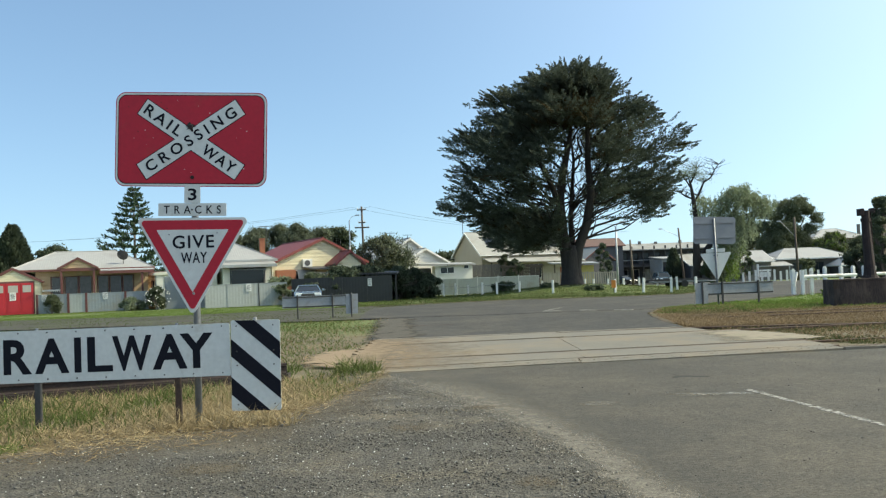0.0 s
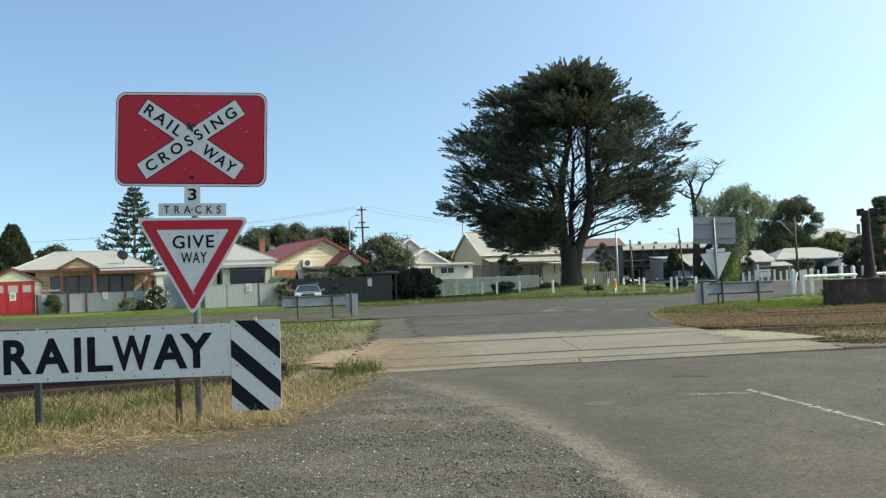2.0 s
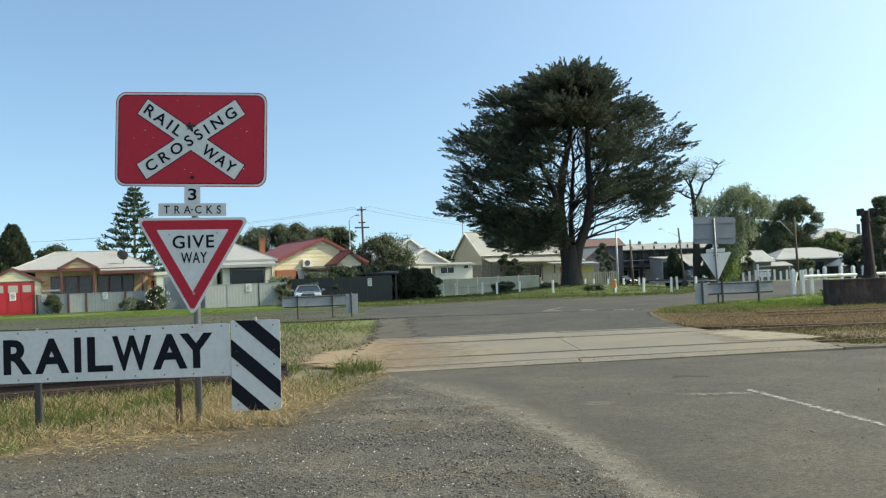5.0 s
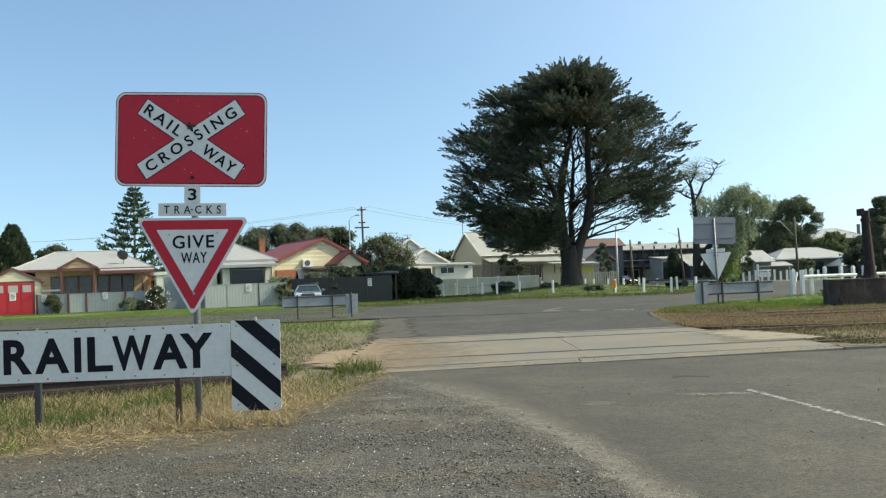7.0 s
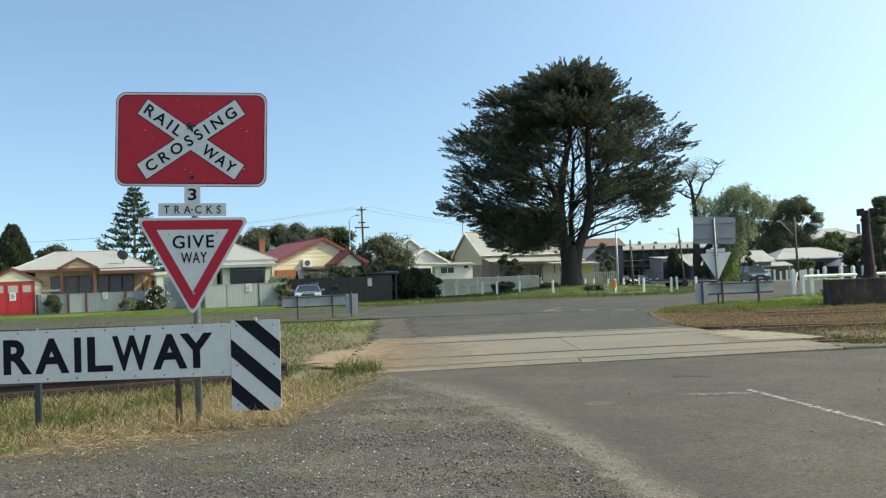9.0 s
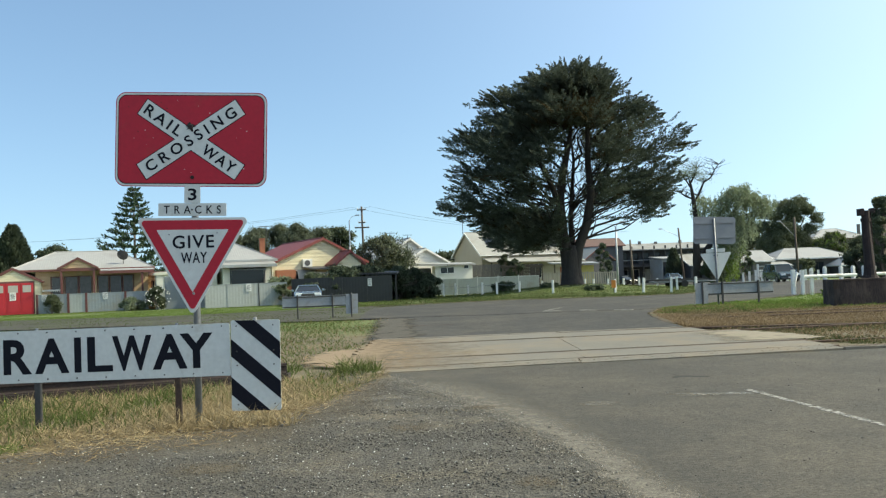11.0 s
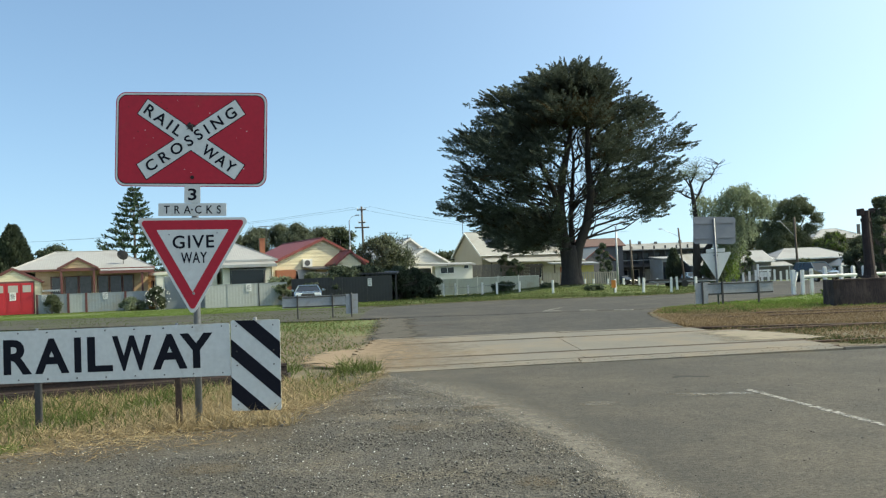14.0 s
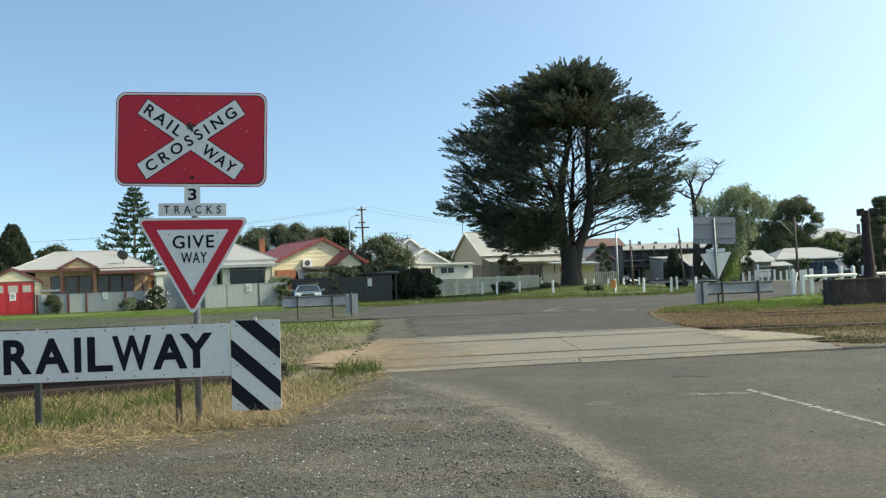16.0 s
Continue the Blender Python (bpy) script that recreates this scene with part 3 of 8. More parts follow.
strip("street_3", [(14, 116), (24, 115.5), (29, 114)], [(14, 125), (24, 124.5), (36, 124)], 0.037, M_ASPHALT_FAR,
      "asphalt cross street before the dark building", "road", n=30, m=6, ragged=0.1, seed=37)
strip("street_4", [(-8, 137.6), (12, 137.6), (30, 137.4)], [(-8, 141.8), (12, 141.8), (36, 141.8)], 0.036, M_ASPHALT_FAR,
      "narrow asphalt back street behind the houses", "road", n=40, m=6, ragged=0.1, seed=39)
strip("dirt_verge", [(4.9, 17.2), (5.9, 19.4), (6.9, 21.6)], [(22, 18.2), (22, 20.3), (22, 22.4)], 0.004,
      mat("brown_dry_soil", (0.115, 0.080, 0.046), (0.08, 0.056, 0.032), rough=0.95, scale=2.5, fine=20, bump=0.6, dirt=(0.14, 0.115, 0.062), dirt_amount=0.3, dirt_scale=1.5),
      "brown dry soil along the far track", "soil", n=14, m=50, ragged=0.3, seed=23)


def crossing_slabs():
    """Concrete panels between and beside the rails, with open flangeways."""
    root = tagged(new("crossing_pavement"), "pale sandy concrete crossing panels between the rails", "pavement", kind="structure")
    bands = [(10.95, 11.21), (11.35, 12.31), (12.45, 14.98), (15.12, 16.33), (16.46, 16.70)]
    for k, (c0, c1) in enumerate(bands):
        xs = [-1.35, 1.75 + 0.12 * k, (5.45, 5.5, 5.4, 4.85, 4.65)[k]]
        for xa, xb in zip(xs, xs[1:]):
            g = 0.006
            n = 8
            bm = bmesh.new()
            top = []
            ring = []
            for f in np.linspace(0, 1, n + 1):
                x = xa + g + (xb - xa - 2 * g) * f
                ring.append((x, rail_y(x, c0)))
            for f in np.linspace(1, 0, n + 1):
                x = xa + g + (xb - xa - 2 * g) * f
                if xb == xs[-1]:
                    x += 0.10 * noise.noise(Vector((x * 3, k, 2))) - 0.10 * f
                ring.append((x, rail_y(x, c1) + (0.02 * noise.noise(Vector((x * 4, k, 1))))))
            tilt = random.uniform(-0.004, 0.004)
            top = [bm.verts.new((x, y, (0.010 if k == 0 and i <= n else 0.036) + tilt * (x - xa))) for i, (x, y) in enumerate(ring)]
            low = [bm.verts.new((x, y, -0.10)) for x, y in ring]
            bm.faces.new(top)
            for i in range(len(top)):
                j = (i + 1) % len(top)
                bm.faces.new((top[i], low[i], low[j], top[j]))
            part("panel", bm, M_CONCRETE, root)


crossing_slabs()
strip("concrete_edge", [(5.44, 11.66), (6.6, 11.72), (8.6, 11.84)], [(5.44, 11.72), (6.6, 11.77), (8.6, 11.88)], 0.03, M_CONCRETE,
      "thin pale concrete edging running on past the crossing", "edging", n=20, m=2, ragged=0.01, seed=83)
M_PALESAND = softened(mat("pale_drifted_sand", (0.27, 0.235, 0.17), (0.20, 0.17, 0.12), rough=0.95, scale=2.5, fine=30, bump=0.3), 4.0, 0.22)
strip("sand_film", [(3.6, 12.95), (3.9, 13.9), (3.9, 15.2)], [(6.1, 13.0), (5.9, 14.3), (5.3, 15.5)], 0.0405, M_PALESAND,
      "pale sand drifted over the crossing's far corner", "sand", n=40, m=30, ragged=0.15, seed=189, fade=lambda u, v: 0.72 * min(1.0, v / 0.5, (1 - v) / 0.12) * min(1.0, u / 0.15 + 0.2, (1 - u) / 0.15))
strip("sand_film", [(-1.42, 10.95), (-1.45, 13.0), (-1.4, 16.4)], [(1.6, 11.3), (1.5, 13.2), (0.6, 16.6)], 0.0405, M_SAND,
      "thin orange sand drifted over the crossing's end", "sand", n=40, m=30, ragged=0.1, seed=89, fade=lambda u, v: 0.78 * (1 - v) ** 1.1 * (0.75 + 0.25 * math.sin(math.pi * u)))


def rail(c, x0, x1, z, label, slope=None, steel=None):
    """A flat-bottomed rail: head, web and foot."""
    slope = track_slope(c) if slope is None else slope
    bm = bmesh.new()
    n = max(2, int(abs(x1 - x0) / 2))
    prof = [(-0.055, 0.0), (0.055, 0.0), (0.055, 0.012), (0.012, 0.03), (0.012, 0.085), (0.033, 0.095), (0.033, 0.125), (0.02, 0.132), (-0.02, 0.132),
            (-0.033, 0.125), (-0.033, 0.095), (-0.012, 0.085), (-0.012, 0.03), (-0.055, 0.012)]
    prev = None
    for i in range(n + 1):
        x = x0 + (x1 - x0) * i / n
        ring = [bm.verts.new((x, c + slope * x + py, z + pz)) for py, pz in prof]
        if prev:
            for k in range(len(prof)):
                bm.faces.new((prev[k], prev[(k + 1) % len(prof)], ring[(k + 1) % len(prof)], ring[k]))
        prev = ring
    ob = link("rail", bm, steel or M_RAIL)
    tagged(ob, label, "rail", "railway rails", "structure")


for c in (11.28, 12.38):
    rail(c, -1.3, 5.5, -0.098, "rusty steel rail set in the concrete crossing")
    rail(c, 5.5, 40, -0.122, "rusty steel rail running into short grass")
# Rail in darker steel than the others, its colour carrying the shade here.
rail(11.42, -20, -2.0, 0.075, "dark rusty steel rail over an added dark shade beam", 0.4, M_RUST)
# Dark beam added below the rail to stand in for deep shade.
beam = tagged(new("timber_edge"), "dark beam added under the old rail in place of deep shade", "timber edge")
for i in range(7):
    bx = -20.0 + i * 2.58
    q = [(bx + 0.02, 11.42 + 0.4 * (bx + 0.02)), (bx + 2.55, 11.42 + 0.4 * (bx + 2.55))]
    part("beam", prism([(q[0][0], q[0][1] - 0.09, 0.075), (q[1][0], q[1][1] - 0.09, 0.075), (q[1][0], q[1][1] + 0.09, 0.075), (q[0][0], q[0][1] + 0.09, 0.075)], 0.22), M_RUST, beam)
for c in (15.05, 16.395):
    rail(c, -1.4, 5.0, -0.098, "rusty steel rail set in the concrete crossing")
rail(15.05, 5.0, 40, -0.095, "rusty steel rail on brown soil")
rail(17.6, 5.0, 11.0, -0.095, "rusty steel siding rail on brown soil", -0.2)
rail(20.9, -1.5, 0.2, -0.104, "rail sunk flush in the asphalt road")
rail(19.4, 6.0, 40, -0.09, "rusty steel rail on brown soil")
rail(20.45, 6.0, 40, -0.085, "rusty steel rail on brown soil")


def stripe_mark(x0, y0, x1, y1, w, name, label, lift=0.0075, left_over=0.54):
    d = Vector((x1 - x0, y1 - y0, 0)).normalized()
    s = Vector((-d.y, d.x, 0)) * w / 2
    left = [(x0 + s.x, y0 + s.y), ((x0 + x1) / 2 + s.x, (y0 + y1) / 2 + s.y), (x1 + s.x, y1 + s.y)]
    right = [(x0 - s.x, y0 - s.y), ((x0 + x1) / 2 - s.x, (y0 + y1) / 2 - s.y), (x1 - s.x, y1 - s.y)]
    return strip(name, left, right, lift, M_LINE, label, "road marking", n=30, m=2, ragged=0.015, seed=x0, fade=lambda u, v: left_over)


stripe_mark(2.87, 8.25, 3.50, 3.50, 0.075, "centre_line", "thin worn white line along the asphalt road", left_over=0.5)
stripe_mark(2.31, 8.05, 2.82, 8.00, 0.12, "holding_line", "faded white dash on the asphalt", left_over=0.43)
for a, b, x, y in ((2.96, 26.05, 3.5, 25.95), (3.0, 26.1, 3.85, 28.4), (4.07, 25.85, 4.5, 25.4), (5.02, 25.35, 5.47, 24.9)):
    stripe_mark(a, b, x, y, 0.055 if y > 28 else 0.09, "lane_dash", "short white dash on the street", 0.036, 0.55 if y > 28 else 0.66)


strip("verge_corner", [(4.75, 18.2), (4.98, 20.5), (5.25, 22.4), (6.0, 24.6), (7.2, 25.9)], [(5.9, 18.4), (6.3, 20.5), (6.9, 22.4), (7.6, 24.2), (8.6, 25.6)], 0.027,
      softened(mat("dry_verge_soil", (0.105, 0.074, 0.042), (0.07, 0.050, 0.03), rough=0.95, scale=4, fine=25, bump=0.6, dirt=(0.10, 0.095, 0.04), dirt_amount=0.35, dirt_scale=1.2), 4.0),
      "dry brown soil at the street corner", "soil", n=30, m=12, ragged=0.12, seed=43, fade=lambda u, v: min(1.0, 0.3 + v / 0.15, (1 - v) / 0.3))
strip("verge_dirt", [(-4, 41.6), (0, 43.4), (3.5, 45.4), (8.5, 42.6), (12.6, 43.4), (16, 49.4)], [(-4, 44.0), (0, 46.4), (3.5, 48.6), (8.5, 46.2), (12.6, 46.6), (16.4, 52.0)], 0.036,
      softened(grained(mat("brown_verge_soil", (0.07, 0.055, 0.033), (0.105, 0.085, 0.052), rough=0.95, scale=2, fine=25, bump=0.4), 12, 0.3, 0.3), 1.4, 0.25),
      "brown soil and dead grass along the street's far edge", "soil", n=70, m=10, ragged=0.3, seed=97, fade=lambda u, v: 0.68 * math.sin(math.pi * v) ** 0.6)
strip("sand_drift", [(-1.7, 15.5), (-1.9, 19), (-2.1, 22.5), (-2.4, 25.6)], [(0.0, 17.0), (-0.5, 19), (-0.7, 22.5), (-0.6, 25.4)], 0.0315,
      softened(grained(mat("brown_road_grit", (0.052, 0.045, 0.033), (0.085, 0.073, 0.053), rough=0.95, scale=3, fine=40, bump=0.3), 30, 0.35, 0.3), 3.0),
      "brown grit along the road's broken edge", "grit", n=40, m=14, ragged=0.2, seed=47, fade=lambda u, v: 0.72 * math.sin(math.pi * v) ** 0.7 * min(1.0, (1 - u) / 0.15 + 0.3, u / 0.1 + 0.2))
strip("sand_drift", [(-0.6, 11.2), (1.5, 11.35), (4.2, 11.75), (6.8, 12.2)], [(-0.9, 10.6), (1.5, 10.85), (4.2, 11.3), (6.9, 11.75)], 0.0065,
      softened(grained(mat("pale_crossing_grit", (0.11, 0.094, 0.07), (0.15, 0.13, 0.096), rough=0.95, scale=3, fine=40, bump=0.3), 60, 0.35, 0.3), 5.0),
      "pale grit where the asphalt meets the crossing", "grit", n=70, m=10, ragged=0.08, seed=53, fade=lambda u, v: 0.62 * (1 - v) ** 0.8)
for k, (cx, cy, w, h) in enumerate(((-0.33, 6.85, 0.55, 0.5), (0.5, 4.9, 0.36, 0.4), (0.3, 7.75, 0.5, 0.3), (-1.6, 5.6, 0.7, 0.5), (1.35, 7.7, 0.45, 0.35), (-0.6, 8.6, 0.5, 0.5))):
    strip("dirt_patch", [(cx - w / 2, cy - h / 2), (cx - w / 2, cy), (cx - w / 2, cy + h / 2)], [(cx + w / 2, cy - h / 2), (cx + w / 2, cy), (cx + w / 2, cy + h / 2)], 0.0068 + 0.0004 * k, M_DIRT if k < 4 else M_DUST,
          "brown fine dirt spread on the gravel", "dirt", n=16, m=16, ragged=0.05, seed=60 + k, fade=lambda u, v: 0.54 * (math.sin(math.pi * v) * math.sin(math.pi * u)) ** 0.7)
strip("dirt_margin", [(-9, 5.0), (-3.3, 6.5), (-1.8, 7.1), (-1.2, 8.4), (-0.95, 9.9)], [(-8.6, 3.9), (-2.9, 5.35), (-1.1, 6.15), (-0.5, 7.9), (-0.4, 9.6)], 0.0062, M_DIRT,
      "brown dirt and litter between grass and gravel", "dirt", n=80, m=14, ragged=0.1, seed=71, fade=lambda u, v: 0.72 * min(1.0, v / 0.08) * (1 - v) ** 0.9)
strip("pothole", [(2.42, 9.28), (2.62, 9.30), (2.85, 9.22)], [(2.42, 9.42), (2.62, 9.5), (2.88, 9.32)], 0.0065,
      softened(mat("broken_asphalt", (0.018, 0.017, 0.015), (0.04, 0.037, 0.032), rough=0.95, scale=8, bump=0.6), 9.0),
      "small dark pothole in the asphalt", "pothole", n=12, m=6, ragged=0.03, seed=41, fade=lambda u, v: 0.95 * math.sin(math.pi * v) ** 0.6 * math.sin(math.pi * u) ** 0.4)


# ---------------------------------------------------------------- crossing signs
def lettering(words, w, h, y, x=0.0, z=0.0, turn=0.0, bold=0.0, depth=0.0015, spacing=1.12):
    """Letters that fill w by h about (x, z) on a face that looks to -y."""
    cu = bpy.data.curves.new("letters", 'FONT')
    cu.body, cu.align_x, cu.extrude, cu.offset, cu.resolution_u, cu.space_character = words, 'CENTER', 0.01, bold, 4, spacing
    ob = bpy.data.objects.new("letters", cu)
    scene.collection.objects.link(ob)
    bpy.context.view_layer.update()
    me = bpy.data.meshes.new_from_object(ob.evaluated_get(bpy.context.evaluated_depsgraph_get()))
    bpy.data.objects.remove(ob)
    bm = bmesh.new()
    bm.from_mesh(me)
    bpy.data.meshes.remove(me)
    xs, ys = [v.co.x for v in bm.verts], [v.co.y for v in bm.verts]
    sx, sy = w / (max(xs) - min(xs)), h / (max(ys) - min(ys))
    cx, cy = (max(xs) + min(xs)) / 2, (max(ys) + min(ys)) / 2
    ca, sa = math.cos(radians(turn)), math.sin(radians(turn))
    for v in bm.verts:
        u, t, e = (v.co.x - cx) * sx, (v.co.y - cy) * sy, -v.co.z / 0.01 * depth
        v.co = (x + u * ca - t * sa, y + e, z + u * sa + t * ca)
    return bm


def letters(bm, material, parent):
    """Each letter as a part of its own."""
    seen = set()
    for v in bm.verts:
        if v in seen:
            continue
        island, todo = set(), [v]
        while todo:
            q = todo.pop()
            if q in island:
                continue
            island.add(q)
            todo += [e.other_vert(q) for e in q.link_edges]
        seen |= island
        own = bmesh.new()
        index = {q: own.verts.new(q.co) for q in island}
        for f in {f for q in island for f in q.link_faces}:
            own.faces.new([index[q] for q in f.verts])
        part("letter", own, material, parent)
    bm.free()


def turned(pts, x, z, deg):
    c, s = math.cos(radians(deg)), math.sin(radians(deg))
    return [(x + a * c - b * s, z + a * s + b * c) for a, b in pts]


def bolt(parent, x, y, z, r=0.012, material=None):
    part("bolt", tube((x, y, z), (x, y - 0.008, z), r, r * 0.8, 8), material or M_DARKSTEEL, parent)


def clip_band(w, h, c, t, slope):
    """The part of a w by h rectangle between two parallel slanting lines."""
    poly = [(-w / 2, -h / 2), (w / 2, -h / 2), (w / 2, h / 2), (-w / 2, h / 2)]
    for sgn, k in ((1, c), (-1, -(c - t))):
        out = []
        for (ax, az), (bx, bz) in zip(poly, poly[1:] + poly[:1]):
            fa, fb = k - sgn * (az + slope * ax), k - sgn * (bz + slope * bx)
            if fa >= 0:
                out.append((ax, az))
            if fa * fb < 0:
                f = fa / (fa - fb)
                out.append((ax + (bx - ax) * f, az + (bz - az) * f))
        poly = out
        if len(poly) < 3:
            return None
    return poly


def triangle(s, r, z=0.0):
    """A downward triangle of side s with round corners."""
    R = s / math.sqrt(3)
    pts = []
    for a in (30, 150, 270):
        cx, cz = (R - 2 * r) * math.cos(radians(a)), (R - 2 * r) * math.sin(radians(a))
        for i in range(7):
            b = radians(a - 60 + 120 * i / 6)
            pts.append((cx + r * math.cos(b), cz + r * math.sin(b)))
    return pts


def crossing_sign(x, y, z, rz, label, tracks="3", roll=-2.5):
    t = thing("crossing_sign", x, y, z, label, "railway sign", rz, "railway crossing signs")
    part("post", tube((0, 0.03, -0.3), (0.03, 0.03, 2.86), 0.03, 0.03, 14), M_GALV, t, "galvanised round steel post", True)
    bx, bz, br = 0.015, 2.49, roll
    b = part("target_board", slab(turned(rounded(1.33, 0.832, 0.09), bx, bz, br), -0.006, 0.0), M_ALU, t, "rounded red target board with a white edge")
    part("red_rim", slab(turned(rounded(1.33, 0.832, 0.09), bx, bz, br), -0.0068, -0.006), M_SIGNRED, b)
    part("white_edge", slab(turned(rounded(1.316, 0.818, 0.084), bx, bz, br), -0.0075, -0.0068), M_SIGNWHITE, b, "thin white edge line")
    part("backing", slab(turned(rounded(1.284, 0.786, 0.075), bx, bz, br), -0.009, -0.0075), M_SIGNBLACK, b, "thin dark line")
    part("red_field", slab(turned(rounded(1.27, 0.772, 0.072), bx, bz, br), -0.011, -0.009), M_SIGNRED, b, "faded red sign face")
    for k, a in enumerate((-34.0, 34.0)):
        f = -0.0125 - 0.0015 * k
        part("arm_edge", slab(turned([(-0.523, -0.084), (0.523, -0.084), (0.523, 0.084), (-0.523, 0.084)], bx, bz + 0.0, a + br), -0.0118 - 0.0004 * k, -0.011), M_SIGNBLACK, b)
        part("crossbuck_arm", slab(turned([(-0.515, -0.077), (0.515, -0.077), (0.515, 0.077), (-0.515, 0.077)], bx, bz + 0.0, a + br), f - 0.001, f), M_SIGNWHITE, b, "white crossbuck arm")
    c, s = math.cos(radians(-37)), math.sin(radians(-37))
    letters(lettering("RAIL", 0.375, 0.098, -0.0155, bx - 0.295 * c, bz - 0.295 * s, -37, 0.016, spacing=1.35), M_SIGNBLACK, b)
    letters(lettering("WAY", 0.33, 0.098, -0.0155, bx + 0.30 * c, bz + 0.30 * s, -37, 0.018, spacing=1.3), M_SIGNBLACK, b)
    letters(lettering("CROSSING", 0.92, 0.098, -0.0160, bx, bz, 31, 0.016, spacing=1.5), M_SIGNBLACK, b)
    part("rust_stain", slab([(bx + (0.034 + 0.016 * math.sin(5 * q + 1)) * math.cos(q), bz + 0.11 + (0.034 + 0.016 * math.sin(4 * q)) * math.sin(q)) for q in (k * math.pi / 9 for k in range(18))], -0.0172, -0.0165), M_RUST, b, "rust-brown stain")
    bolt(b, bx, -0.0172, bz + 0.11, 0.024, M_RUST)
    rs = random.Random(4)
    for k in range(26):
        cx, cz, cr = bx + rs.uniform(-0.6, 0.6), bz + rs.uniform(-0.36, 0.36), rs.uniform(0.002, 0.006)
        part("chip", slab([(cx + cr * math.cos(q), cz + cr * rs.uniform(0.6, 1.2) * math.sin(q)) for q in (j * math.pi / 3 for j in range(6))], -0.0114, -0.011), M_SIGNWHITE if k % 3 else M_RUST, b)
    bolt(b, bx, -0.011, bz - 0.335, 0.018, M_RUST)
    p = part("count_plate", slab(turned(rounded(0.14, 0.15, 0.01), 0.012, 2.005, -2), -0.012, -0.006), M_SIGNWHITE, t)
    letters(lettering(tracks, 0.075, 0.105, -0.0125, 0.012, 2.005, -2, 0.02), M_SIGNBLACK, p)
    p = part("tracks_plate", slab(turned(rounded(0.595, 0.112, 0.008), 0.008, 1.872, -2), -0.010, -0.004), M_SIGNWHITE, t)
    letters(lettering("T R A C K S", 0.50, 0.072, -0.0105, 0.008, 1.872, -2, 0.008), M_SIGNBLACK, p)
    bolt(p, 0.005, -0.010, 1.872, 0.009)
    gx, gz = 0.0, 1.512
    g = part("give_way_plate", slab(turned(triangle(1.0, 0.035), gx, gz, -1.6), -0.010, -0.004), M_SIGNWHITE, t, "triangular give way plate")
    part("red_border", slab(turned(triangle(0.925, 0.026), gx, gz, -1.6), -0.012, -0.010), M_SIGNRED, g)
    part("white_field", slab(turned(triangle(0.63, 0.004), gx, gz + 0.002, -1.6), -0.014, -0.012), M_SIGNWHITE, g)
    letters(lettering("GIVE", 0.364, 0.115, -0.0145, gx + 0.01, gz + 0.078, -0.5, 0.013), M_SIGNBLACK, g)
    letters(lettering("WAY", 0.228, 0.098, -0.0145, gx + 0.012, gz - 0.062, -0.5, 0.013), M_SIGNBLACK, g)
    bolt(g, gx, -0.012, gz - 0.375, 0.012, M_ALU)
    for px in (-0.2, 0.22):
        bolt(g, gx + px, -0.014, gz + 0.148, 0.007, M_ALU)
    for zz in (2.78, 2.16, 1.72):
        part("bracket", box(-0.06, 0.08, -0.004, 0.004, zz - 0.02, zz + 0.02), M_GALV, t)
    for zz in (2.72, 2.26):
        part("back_rail", box(-0.6, 0.63, 0.0, 0.03, zz - 0.02, zz + 0.02), M_ALU, t)
    return t


